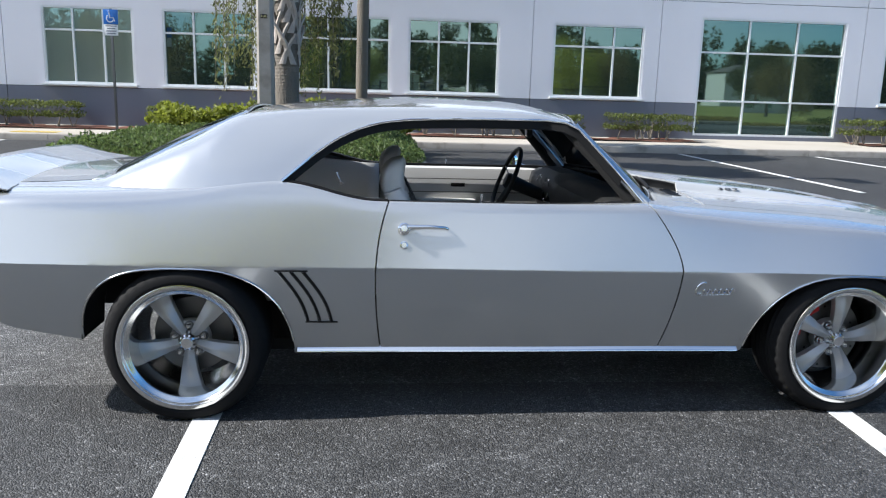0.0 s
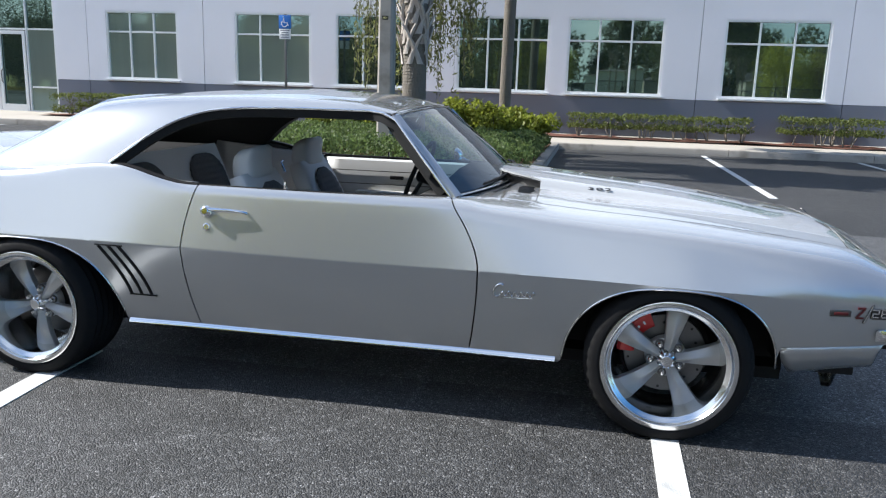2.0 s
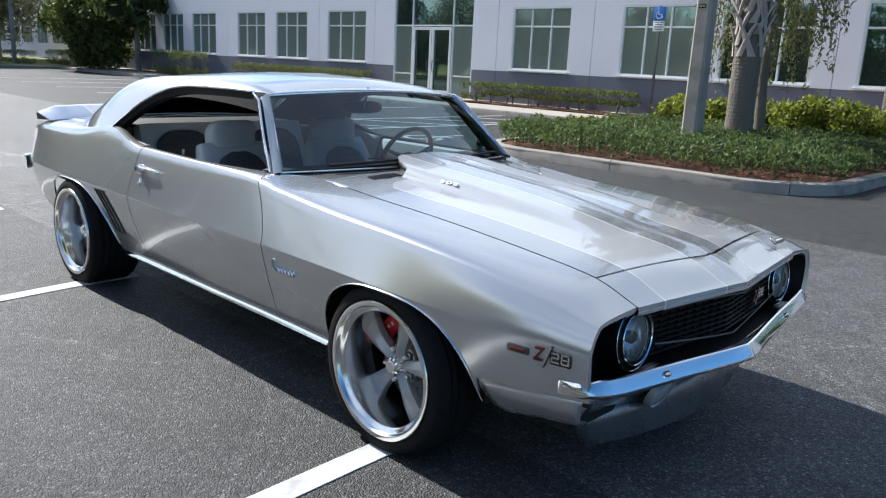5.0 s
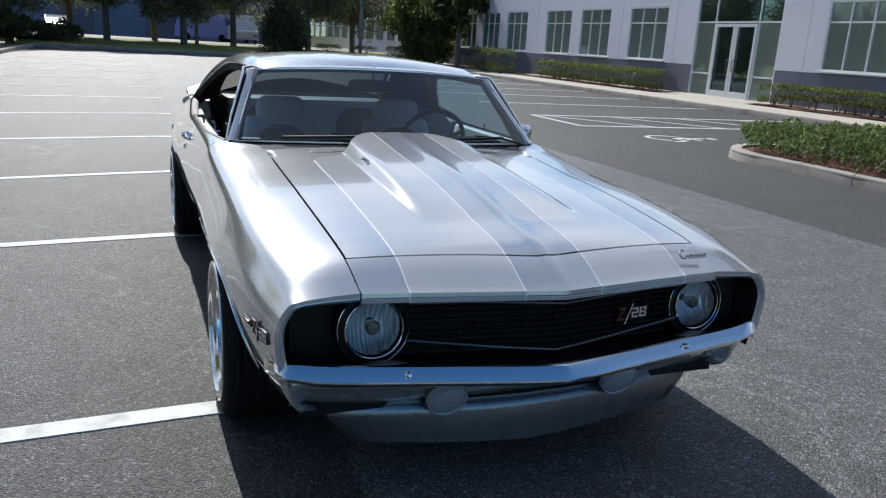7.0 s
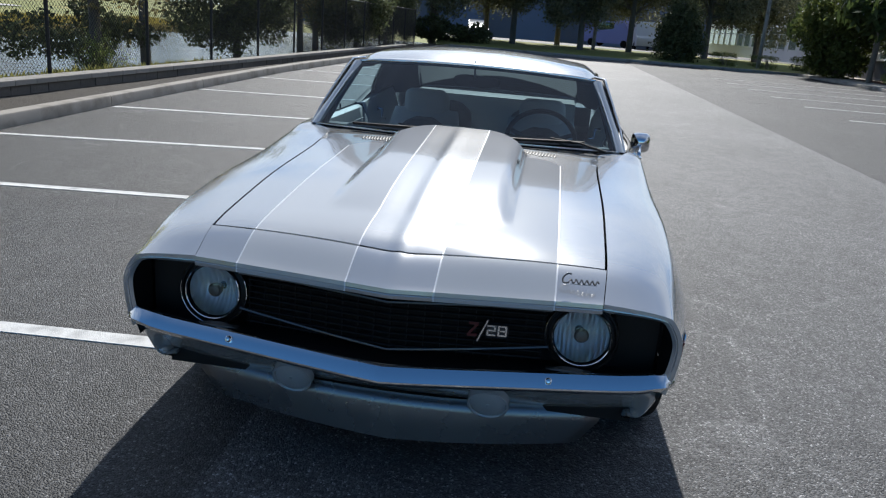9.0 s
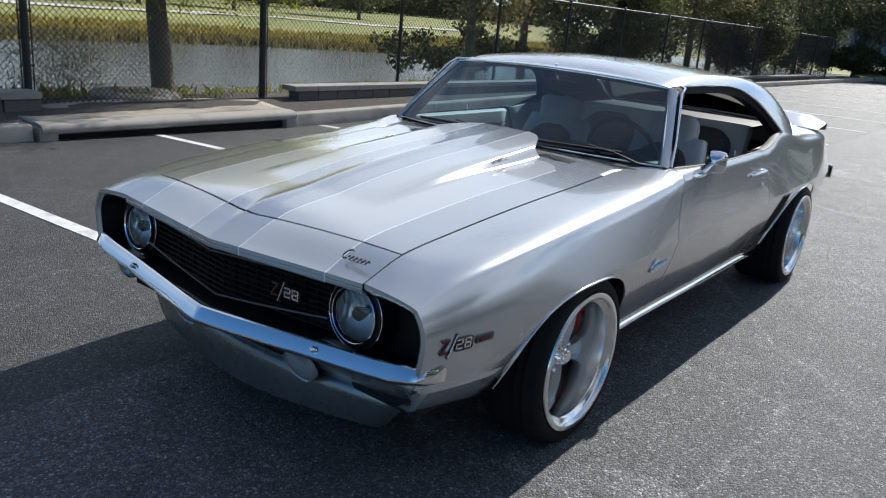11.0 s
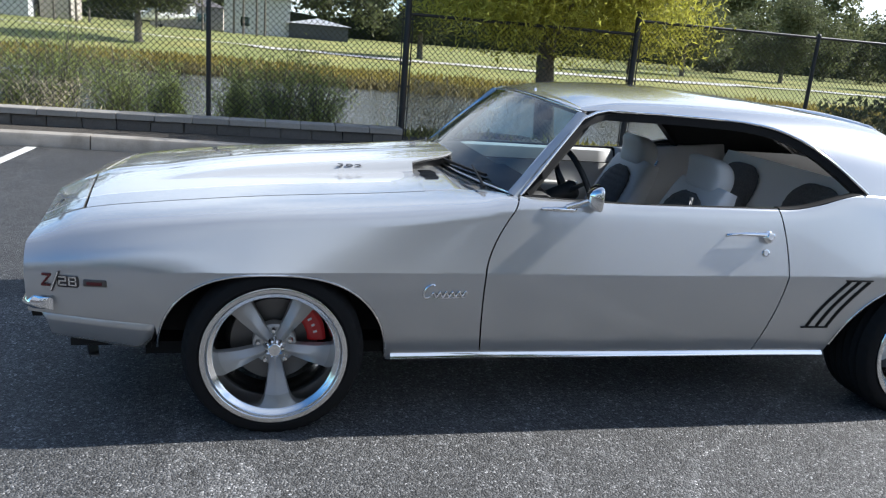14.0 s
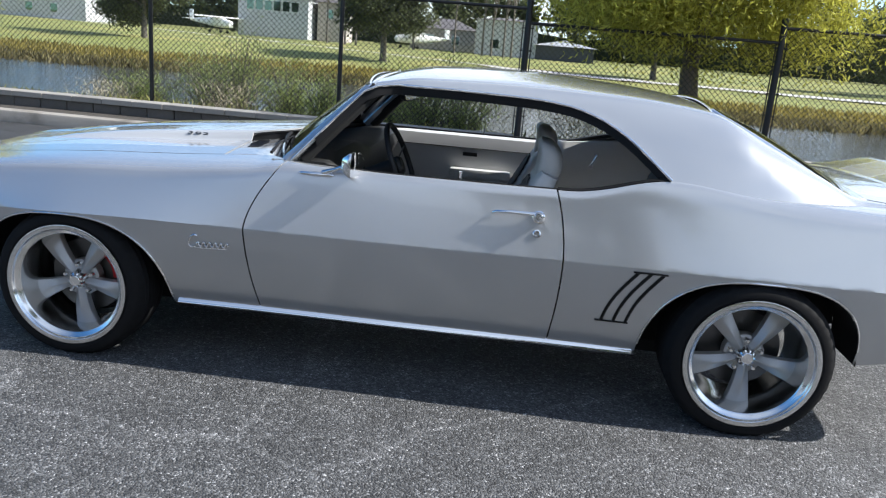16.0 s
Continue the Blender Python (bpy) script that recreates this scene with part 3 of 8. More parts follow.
        part("washer", bm, M_STEEL, nut, "dark steel washer", angle=30)
    bm = bmesh.new()
    spin(bm, [(0.05, 0.045), (0.158, 0.045), (0.160, 0.048), (0.160, 0.066), (0.158, 0.069), (0.05, 0.069)], 48)
    bmesh.ops.recalc_face_normals(bm, faces=bm.faces)
    disc = part("brake_disc", bm, M_STEEL, w, "drilled steel brake disc", angle=30)
    for k in range(15 if caliper else 0):
        a = k * 2 * math.pi / 15
        rr = (0.108, 0.126, 0.144)[k % 3]
        bm = bmesh.new()
        spin(bm, [(0.0001, 0.0), (0.0055, 0.0), (0.0055, 0.004)], 8)
        part("drill_hole", bm, M_UNDER, disc, smooth=False, at=pose(rr * math.cos(a), 0.0445, rr * math.sin(a)))
    if caliper:
        bm = bmesh.new()
        rows = []
        for i in range(13):
            a = math.radians(lerp(-33, 33, i / 12))
            r0, r1 = 0.120, 0.188
            rows.append([Vector((rr * math.cos(a), y, rr * math.sin(a))) for rr, y in ((r0, 0.08), (r0, 0.030), (r0 + 0.012, 0.022), (r1 - 0.012, 0.022), (r1, 0.032), (r1, 0.08))])
        loft(bm, rows)
        for r_ in (0, -1):
            bmesh.ops.contextual_create(bm, geom=[v for v in bm.verts if any((v.co - p).length < 1e-5 for p in rows[r_])])
        bmesh.ops.recalc_face_normals(bm, faces=bm.faces)
        for i, ln in enumerate((0.007, 0.005, 0.008, 0.006, 0.007)):
            a = math.radians(-20 + i * 10)
            box(bm, (0.152 * math.cos(a), 0.0205, 0.152 * math.sin(a)), (ln * 2, 0.003, 0.008), 0, Matrix.Rotation(-a, 4, "Y"), 1)
        part("brake_caliper", bm, [M_RED, M_WHITE], w, "red brake caliper with white lettering bars", angle=35, at=pose(0, 0, 0, 0, -146, 0))
        bm = bmesh.new()
        spin(bm, [(0.0001, 0.085), (0.17, 0.085), (0.18, h - 0.02), (0.0001, h - 0.02)], 32)
        bmesh.ops.recalc_face_normals(bm, faces=bm.faces)
        part("backing_plate", bm, M_UNDER, w, angle=30)
    return w


def mirror_tree(w):
    """The same wheel for the left side: meshes turned over in y."""
    out = empty("wheel", "", "")
    out.parent = car
    done = {w: out}
    flip_m = Matrix.Diagonal((1, -1, 1, 1))
    for o in w.children_recursive:
        me = o.data.copy()
        me.transform(flip_m @ o.matrix_basis if o.parent == w else flip_m)
        me.flip_normals()
        n = new(o.name.split(".")[0], me)
        if "label" in o:
            n["label"] = o["label"]
        n.parent = done[o.parent]
        done[o] = n
    return out


for front in (True, False):
    for s_ in (-1, 1):
        turn = {(True, -1): 46, (True, 1): 4, (False, -1): 1, (False, 1): 2}[front, s_]
        width = 0.245 if front else 0.29
        w_ = make_wheel("wheel", width, front, turn)
        if s_ > 0:
            right = w_
            w_ = mirror_tree(right)
            for o in right.children_recursive + [right]:
                bpy.data.objects.remove(o)
        w_.matrix_basis = pose(WHEEL_X if front else -WHEEL_X, s_ * ((0.922 if front else 0.940) - width / 2), WHEEL_Z)
        tagged(w_, "five-spoke alloy wheel with a low black tyre" + (" and red caliper" if front else ""))

# ---- front end ----
def bar_path(ys, fx, fz, prof, name, material, label="", angle=40, mat_of=None, taper=lambda y: 1.0):
    """A bar across the car: a cross-section (ahead, up) carried along half widths."""
    bm = bmesh.new()
    rows = []
    for y in ys:
        k = taper(y)
        rows.append([Vector((fx(y) + a * k, y, fz(y) + b * k)) for a, b in prof])
    loft(bm, rows, 0 if mat_of is None else mat_of, closed=True)
    for k in (0, -1):
        vs = [v for v in bm.verts if any((v.co - p).length < 1e-6 for p in rows[k])]
        bmesh.ops.contextual_create(bm, geom=vs)
    bmesh.ops.recalc_face_normals(bm, faces=bm.faces)
    return part(name, bm, material, car, label, angle=angle)


def sym(*v):
    return [-a for a in reversed(v) if a > 0] + list(v)


def vee(y):
    return 0.075 * max(0.0, 1 - abs(y) / 0.62)


# bumper: a chrome blade with a shallow point and wrapped ends
b_x = curve((0, 0.05, 0.3, 0.55, 0.72, 0.80, 0.84, 0.86), (2.318, 2.312, 2.272, 2.238, 2.218, 2.205, 2.18, 2.125))
b_z = curve((0, 0.2, 0.5, 0.72, 0.80, 0.87), (0.437, 0.441, 0.452, 0.464, 0.476, 0.478))
bumper = bar_path(sym(0, 0.012, 0.05, 0.12, 0.2, 0.3, 0.4, 0.5, 0.6, 0.68, 0.74, 0.78, 0.81, 0.83, 0.843, 0.852, 0.860), lambda y: b_x(abs(y)), lambda y: b_z(abs(y)),
                  ((-0.036, 0.018), (-0.028, 0.027), (-0.020, 0.029), (-0.014, 0.026), (0.0, 0.008), (0.011, -0.010), (0.011, -0.015), (0.002, -0.026), (-0.014, -0.035), (-0.034, -0.037)), "front_bumper", M_CHROME, "chrome front bumper with a pointed middle", 25, taper=lambda y: 1.0 - 0.35 * max(0.0, (abs(y) - 0.76) / 0.1))
for s in (-1, 1):
    bm = bmesh.new()
    spin(bm, [(0.0001, 0.010), (0.006, 0.009), (0.010, 0.004), (0.011, -0.004)], 14, axis="x")
    bmesh.ops.recalc_face_normals(bm, faces=bm.faces)
    part("bumper_bolt", bm, M_CHROME, bumper, "", at=pose(2.252, s * 0.48, 0.462, 0, -25, 0))

    bm = bmesh.new()
    rows = []
    for q in np.linspace(-1, 1, 9):
        b = 0.012 * (1 - q * q)
        rows.append([Vector((2.190 + 0.02 * dx, s * 0.535 + 0.066 * q, 0.482 + b * dz)) for dx, dz in ((0, 0), (0.6, 0.9), (1.2, 0.4), (1.2, -0.2))])
    loft(bm, rows, closed=True)
    bmesh.ops.recalc_face_normals(bm, faces=bm.faces)
    part("bumper_bracket", bm, M_STEEL, bumper, "dull steel bracket end above the bumper")

# grille surround and recessed grille
bm = bmesh.new()
rows = []
for y in np.linspace(-0.79, 0.79, 33):
    xi = 2.10 + 0.9 * vee(y)
    top, low = 0.658 + 0.012 * min(1, max(0, (abs(y) - 0.55) / 0.1)), 0.455
    rows.append([Vector((lip_x(y) - 0.012, y, top)), Vector((xi, y, top - 0.012)), Vector((xi, y, low + 0.012)), Vector((2.19 + vee(y), y, low))])
loft(bm, rows)
for s in (-1, 1):
    loft(bm, [[Vector((2.184, s * (side_y(2.185, z) - 0.012), z)), Vector((2.10, s * 0.80, z))] for z in (0.41, 0.455, 0.52, 0.58, 0.60, 0.625, 0.638)])
grille = part("grille", bm, M_BLACK, car, "recessed black grille with thin horizontal bars", angle=30)
for i in range(9):
    z = 0.492 + i * 0.0195
    bm = bmesh.new()
    rows = []
    for y in np.linspace(-0.455, 0.455, 21):
        x = 2.135 + 0.9 * vee(y)
        rows.append([Vector((x + a, y, z + b)) for a, b in ((0, 0.003), (0.012, 0.002), (0.013, 0.0), (0.012, -0.002), (0, -0.003))])
    loft(bm, rows, closed=True)
    bmesh.ops.recalc_face_normals(bm, faces=bm.faces)
    part("grille_bar", bm, M_BLACK, grille, "", angle=60)
for i in range(19):
    y = -0.45 + i * 0.05
    bm = bmesh.new()
    box(bm, (2.137 + 0.9 * vee(y), y, 0.57), (0.012, 0.003, 0.18))
    part("grille_upright", bm, M_BLACK, grille)
g_x = lambda y: 2.16 + 0.9 * vee(y)
for nm, zf, r in (("grille_moulding", lambda y: 0.490 - 0.0 + 0.05 * min(1, abs(y) / 0.47) ** 1.2, 0.0045), ("grille_moulding", lambda y: 0.658 - 0.012 * max(0, 1 - abs(y) / 0.3), 0.0035)):
    ob = bar_path(sym(0, 0.004, 0.1, 0.2, 0.3, 0.4, 0.47), (lambda y: g_x(y) + 0.012) if r > 0.004 else (lambda y: lip_x(y) - 0.008), zf, [(r * math.cos(a), r * math.sin(a)) for a in np.linspace(0, 2 * math.pi, 7)[:-1]], nm, M_STEEL, "thin bright moulding", 60)

# headlamps
for s in (-1, 1):
    lamp = empty("headlight", "round sealed-beam headlight in a black bezel", "")
    lamp.parent = car
    lamp.matrix_basis = pose(2.165, s * 0.563, 0.577, 0, -4, 0)
    bm = bmesh.new()
    prof = [(0.0001, 0.030)] + [(0.082 * math.sin(t), 0.030 - 0.034 * (1 - math.cos(t * 0.9))) for t in np.linspace(0.15, 1.5, 10)] + [(0.084, -0.02)]
    spin(bm, prof, 40, axis="x")
    bmesh.ops.recalc_face_normals(bm, faces=bm.faces)
    lens = part("lens", bm, M_LENS, lamp, "clear domed headlight glass", angle=40)
    lens.visible_shadow = False
    bm = bmesh.new()
    spin(bm, [(0.081, -0.004)] + [(0.081 * q, -0.06 + 0.056 * q * q) for q in (0.92, 0.8, 0.65, 0.5, 0.35, 0.2, 0.08)], 40, axis="x")
    orient(bm, lambda c: Vector((-0.3, 0, 0)))
    part("reflector", bm, M_BOWL, lamp, "silvered reflector bowl", angle=40)
    bm = bmesh.new()
    spin(bm, [(0.0001, 0.004), (0.016, 0.002), (0.022, -0.006), (0.020, -0.02), (0.010, -0.05)], 24, axis="x")
    bmesh.ops.recalc_face_normals(bm, faces=bm.faces)
    part("bulb_shield", bm, M_STEEL, lamp, angle=40)
    bm = bmesh.new()
    spin(bm, [(0.080, 0.004), (0.084, 0.014), (0.088, 0.014), (0.090, 0.004), (0.098, 0.0), (0.100, 0.006), (0.104, 0.004), (0.108, -0.03), (0.112, -0.09)], 48, axis="x")
    bmesh.ops.recalc_face_normals(bm, faces=bm.faces)
    part("bezel", bm, M_BLACK, lamp, angle=25)
    bm = bmesh.new()
    spin(bm, [(0.0835, 0.0145), (0.0855, 0.0165), (0.0875, 0.0145), (0.0855, 0.0125), (0.0835, 0.0145)], 48, axis="x")
    bmesh.ops.recalc_face_normals(bm, faces=bm.faces)
    part("trim_ring", bm, M_CHROME, lamp, "thin chrome ring")
    bm = bmesh.new()
    spin(bm, [(0.1045, 0.0055), (0.1060, 0.0070), (0.1075, 0.0055), (0.1060, 0.0040), (0.1045, 0.0055)], 48, axis="x")
    bmesh.ops.recalc_face_normals(bm, faces=bm.faces)
    part("trim_ring", bm, M_CHROME, lamp, "fine outer chrome ring")

# lower valance, lamps in it, and the air dam
v_low = curve((0, 0.4, 0.7, 0.8, 0.9), (0.275, 0.28, 0.30, 0.318, 0.325))
bm = bmesh.new()
rows = []
line = [(2.205 - 0.03 * (y / 0.74) ** 2, y, 0.0) for y in np.linspace(0, 0.74, 14)]
line += [(2.175 - 0.055 * (1 - math.cos(q)), None, math.sin(q)) for q in np.linspace(0.25, math.pi / 2, 7)]
line += [(x, None, 1.0) for x in np.linspace(2.09, 1.784, 10)]
for s, half in ((-1, line[:0:-1]), (1, line)):
    for x, y, side in half:
        if y is not None:
            top, lo = 0.43, v_low(y)
        else:
            top = lerp(0.43, low_z(x) - 0.003, side)
            lo = lerp(0.318, 0.272, min(1.0, max(0.0, (2.12 - x) / 0.345)))
        row = []
        for a_, t in ((0, 0), (0.001, 0.25), (0.003, 0.5), (0.007, 0.75), (0.014, 0.9), (0.03, 0.98), (0.06, 1.0), (0.10, 1.0)):
            z = lerp(top, lo, t)
            if y is not None:
                row.append(Vector((x - 0.105 * t - a_ * 1.1, s * y, z)))
            else:
                row.append(Vector((x - (0.105 * t + a_) * (1 - side) + 0.062 * t ** 2.2 * max(0.0, 1 - (x - 1.784) / 0.2) * (1 if side == 1.0 else 0), s * (lerp(0.74, side_y(min(x, 2.12), z), side) - 0.002 - 0.6 * a_ * side), z)))
        rows.append(row)
loft(bm, rows)
orient(bm, lambda c: Vector((1.9, c.y * 0.8, 0.5)))
valance = solid(part("front_valance", bm, M_PAINT, car, "silver lower front valance", angle=40), 0.006)
for s in (-1, 1):
    bm = bmesh.new()
    spin(bm, [(0.0001, 0.014), (0.030, 0.012), (0.050, 0.006), (0.055, 0.002), (0.058, 0.008), (0.063, 0.006), (0.066, -0.02)], 32, axis="x")
    bmesh.ops.recalc_face_normals(bm, faces=bm.faces)
    box(bm, (0.014, 0, 0.012), (0.003, 0.008, 0.010), 0.001)
    part("parking_lamp", bm, mat("clear_lamp_plastic", (0.42, 0.44, 0.46), 0.25, 0.2, 0.05, 20, 150, 0.2, 0.002, coat=0.5) if s < 0 else bpy.data.materials["clear_lamp_plastic"], valance, "round clear parking lamp", at=pose(2.152, s * 0.311, 0.312, 0, 26, 0))
bm = bmesh.new()
rows = []
for u in np.linspace(-1, 1, 25):
    a = abs(u)
    y = 0.68 * u
    x = 2.128 - 0.078 * a * a
    lo = 0.135 + 0.032 * a  # the lower edge dips to a point in the middle, its ends are cut in
    rows.append([Vector((x - 0.01, y, 0.292 + 0.02 * a * a)), Vector((x, y * 0.97, 0.25)), Vector((x + 0.004, y * 0.90, 0.19)), Vector((x + 0.006, y * 0.86, lo)), Vector((x - 0.006, y * 0.855, lo - 0.005)), Vector((x - 0.03, y * 0.855, lo))])
loft(bm, rows)
orient(bm, lambda c: Vector((1.6, c.y * 0.5, 0.3)))
# silver like the body; the shade under the nose is put into its grey
solid(part("air_dam", bm, mat("grey_spoiler_paint", (0.24, 0.25, 0.26), 0.28, 0.85, 0.08, 6, 120, 0.05, 0.001), car, "grey painted chin spoiler under the valance", angle=40), 0.006)


# fine bright lines round the wheel openings, the sills, the drip rail and the screens
def rail(name, pts, r, material, label="", seg=8, flat=1.0, parent=None):
    bm = bmesh.new()
    tube(bm, pts, r, seg, True, 0, flat)
    bmesh.ops.recalc_face_normals(bm, faces=bm.faces)
    return part(name, bm, material, parent or car, label, angle=60)


for s in (-1, 1):
    for xc, r1, r2, lo, hi in ((1.375, 0.41, 0.408, 0.965, 1.782), (-1.38, 0.425, 0.415, -1.79, -0.958)):
        pts = []
        for k in range(0, 49):
            th = math.pi * k / 48
            x = xc + math.cos(th) * (r1 if math.cos(th) > 0 else r2) * 0.999
            z = max(arch_z(x), 0.27)
            if lo < x < hi:
                pts.append((x, s * (side_y(x, min(z, c_zc(x))) + 0.001), z - 0.003))
        rail("wheel_opening_moulding", pts, 0.0045, M_ALLOY, "thin bright wheel-opening moulding", 6)
    bm = bmesh.new()
    rows = []
    for x in np.linspace(-0.945, 0.945, 20):
        y = side_y(x, 0.256)
        rows.append([Vector((x, s * (y + a), 0.254 + b)) for a, b in ((-0.01, 0.015), (0.0, 0.014), (0.015, -0.003), (0.016, -0.007), (0.010, -0.012), (-0.01, -0.012))])
    loft(bm, rows, closed=True)
    for k in (0, -1):
        bmesh.ops.contextual_create(bm, geom=[v for v in bm.verts if any((v.co - p).length < 1e-6 for p in rows[k])])
    bmesh.ops.recalc_face_normals(bm, faces=bm.faces)
    part("rocker_moulding", bm, M_CHROME, car, "chrome sill moulding", angle=40)
    bm = bmesh.new()
    rows = []
    for x in np.linspace(-0.96, 0.96, 12):
        y = side_y(x, 0.25)
        rows.append([Vector((x, s * y, 0.256)), Vector((x, s * (y - 0.01), 0.235)), Vector((x, s * (y - 0.05), 0.222)), Vector((x, s * (y - 0.16), 0.225))])
    loft(bm, rows)
    solid(part("rocker_panel", bm, M_PAINT, car, angle=50), 0.005)
    # drip rail from the screen pillar over the door to the tip of the rear side opening
    pts = [(0.485, s * 0.782, 0.888), (0.40, s * 0.752, 0.985), (0.31, s * 0.712, 1.085), (0.225, s * 0.672, 1.178), (0.17, s * 0.664, 1.203)]
    pts += [(x, s * (c_ey(x) + 0.006), c_ez(x) + 0.002) for x in np.linspace(0.10, -1.0, 26)]
    rail("drip_rail", pts, 0.006, M_CHROME, "chrome drip rail", 6)
    bm = bmesh.new()
    rows = []
    for p in pts[1:]:
        a = Vector(p)
        inn = Vector((0, -s, 0))
        rows.append([a + inn * 0.004 + Vector((0, 0, -0.006)), a + inn * 0.002 + Vector((-0.010 if a.x > 0.17 else 0.004, 0, -0.038)), a + inn * 0.05 + Vector((-0.010, 0, -0.042)), a + inn * 0.06 + Vector((0, 0, -0.005))])
    loft(bm, rows, closed=True)
    bmesh.ops.recalc_face_normals(bm, faces=bm.faces)
    part("weatherstrip", bm, M_TRIM, car, "black rubber weatherstrip", angle=60)
    # screen pillar
    bm = bmesh.new()
    rows = []
    for t in np.linspace(0, 1, 9):
        x, y, z = lerp(0.505, 0.205, t), lerp(0.775, 0.640, t), lerp(0.885, 1.193, t)
        rows.append([Vector((x + a, s * (y + b), z + c)) for a, b, c in ((-0.016, 0.004, -0.008), (0.003, 0.006, 0.0), (0.018, -0.006, 0.006), (0.024, -0.022, 0.007), (0.014, -0.04, -0.004), (-0.024, -0.03, -0.016))])
    loft(bm, rows, closed=True)
    bmesh.ops.recalc_face_normals(bm, faces=bm.faces)
    part("screen_pillar", bm, M_PAINT, car, angle=35)

# windscreen, its frame, cowl and wipers
def cowl_z(x, y):
    return c_zt(x) + 0.027 * (1 - (y / c_yt(x)) ** 2) - 0.004


def ws_point(u, v):
    """u across from -1 to 1, v from base to top."""
    bow = 1 - u * u
    x = lerp(0.515 + 0.155 * bow, 0.212 + 0.062 * bow, v) + 0.012 * math.sin(math.pi * v)
    y = u * lerp(0.752, 0.612, v)
    z = lerp(0.888 + 0.012 * bow, 1.195 + 0.026 * bow, v)
    return Vector((x, y, z))


bm = bmesh.new()
loft(bm, [[ws_point(u, v) for u in np.linspace(-1, 1, 25)] for v in np.linspace(0, 1, 11)])
orient(bm, lambda c: Vector((-0.5, 0, 0.5)))
windscreen = part("windscreen", bm, M_WSHIELD, car, "green-tinted curved windscreen")
windscreen.visible_shadow = False
loop = [ws_point(u, 0) for u in np.linspace(-1, 1, 25)] + [ws_point(1, v) for v in np.linspace(0, 1, 11)[1:]] + [ws_point(u, 1) for u in np.linspace(1, -1, 25)[1:]] + [ws_point(-1, v) for v in np.linspace(1, 0, 11)[1:]]
rail("windscreen_moulding", loop, 0.008, M_CHROME, "chrome windscreen moulding", 8, 0.6)
rail("windscreen_seal", [p + Vector((-0.012, 0, -0.004)) for p in loop], 0.013, M_TRIM, "", 6)
bm = bmesh.new()
rows = []
for u in np.linspace(-1, 1, 33):
    p = ws_point(u, 0)
    row = [Vector((p.x + 0.004, p.y, p.z - 0.007))]
    for x in (0.705, 0.74, 0.78, 0.815):
        row.append(Vector((x, u * 0.643, cowl_z(x, u * 0.643))))
    rows.append(row + [row[-1] + Vector((0.03, 0, -0.03))])
loft(bm, rows)
for f in bm.faces:
    f.normal_update()
    if f.normal.z < 0:
        f.normal_flip()
cowl = solid(part("cowl_panel", bm, M_PAINT, car, "silver cowl under the windscreen"), 0.006)
for s in (-1, 1):
    for k in range(12):
        y = s * (0.372 + (k - 5.5) * 0.0138)
        bm = bmesh.new()
        box(bm, (0, 0, 0), (0.072 - 0.003 * abs(k - 5.5), 0.0068, 0.005), 0.0018)
        part("vent_slot", bm, M_BLACK, cowl, at=pose(0.758 + 0.004 * math.cos(k), y, cowl_z(0.758, y) + 0.0005, 0, 4.5, -s * 6))
# the open back of the hood's raised centre
bm = bmesh.new()
rows = []
for y in np.linspace(-0.312, 0.312, 41):
    x = hood_back(y) + 0.022
    top = hood_z(x, y, c_yt(x)) - 0.010
    rows.append([Vector((x - 0.016, y, top)), Vector((x, y, top - 0.006)), Vector((x + 0.012, y, min(top - 0.012, c_zt(x) - 0.03)))])
loft(bm, rows)
solid(part("scoop_mouth", bm, M_BLACK, hood, "black open mouth of the hood scoop"), 0.004)
for y0 in (-0.44, 0.30):
    bm = bmesh.new()
    pts = [(0.60, y0 + 0.43 if y0 < 0 else y0 + 0.38, 0.895), (0.60, lerp(y0 + 0.4, y0, 0.35), 0.925), (0.585, lerp(y0 + 0.4, y0, 0.7), 0.935)]
    tube(bm, pts, [0.007, 0.005, 0.004], 6)
    rows = []
    for t in np.linspace(0, 1, 9):
        y = lerp(y0 - 0.10, y0 + 0.28, t)
        u = y / 0.74
        p = ws_point(u, 0.045 + 0.03 * t)
        rows.append([p + Vector((0.010 + a_, 0, 0.006 + b_)) for a_, b_ in ((0, 0), (0.006, 0.010), (0.012, 0.008), (0.006, -0.004))])
    loft(bm, rows, closed=True)
    bmesh.ops.recalc_face_normals(bm, faces=bm.faces)
    part("wiper", bm, M_TRIM, car, "black windscreen wiper", angle=40)

# strip between the roof's front edge and the screen
def roof_front(y):
    a, x = abs(y), 0.20
    ky, kz = c_ky(x), c_kz(x)
    if a <= ky:
        return Vector((x - 0.004, y, kz + (c_roof(x) - kz) * (1 - (a / ky) ** 2.2) + 0.0015))
    ey, ez = roof_edge(x)
    return Vector((x - 0.004, y, lerp(kz, ez, (a - ky) / (ey - ky)) + 0.0015))


bm = bmesh.new()
rows = []
for u in np.linspace(-1, 1, 33):
    q = ws_point(u, 1.0) + Vector((0.0, 0, 0.003))
    p = roof_front(u * 0.635)
    mid = (p + q) / 2 + Vector((0.003, 0, 0.003))
    rows.append([p, lerp(p, mid, 0.5) + Vector((0, 0, 0.001)), mid, q, q + Vector((0.004, 0, -0.012))])
loft(bm, rows)
for f in bm.faces:
    f.normal_update()
    if f.normal.z < 0:
        f.normal_flip()
solid(part("roof_header", bm, M_PAINT, car, angle=50), 0.006)

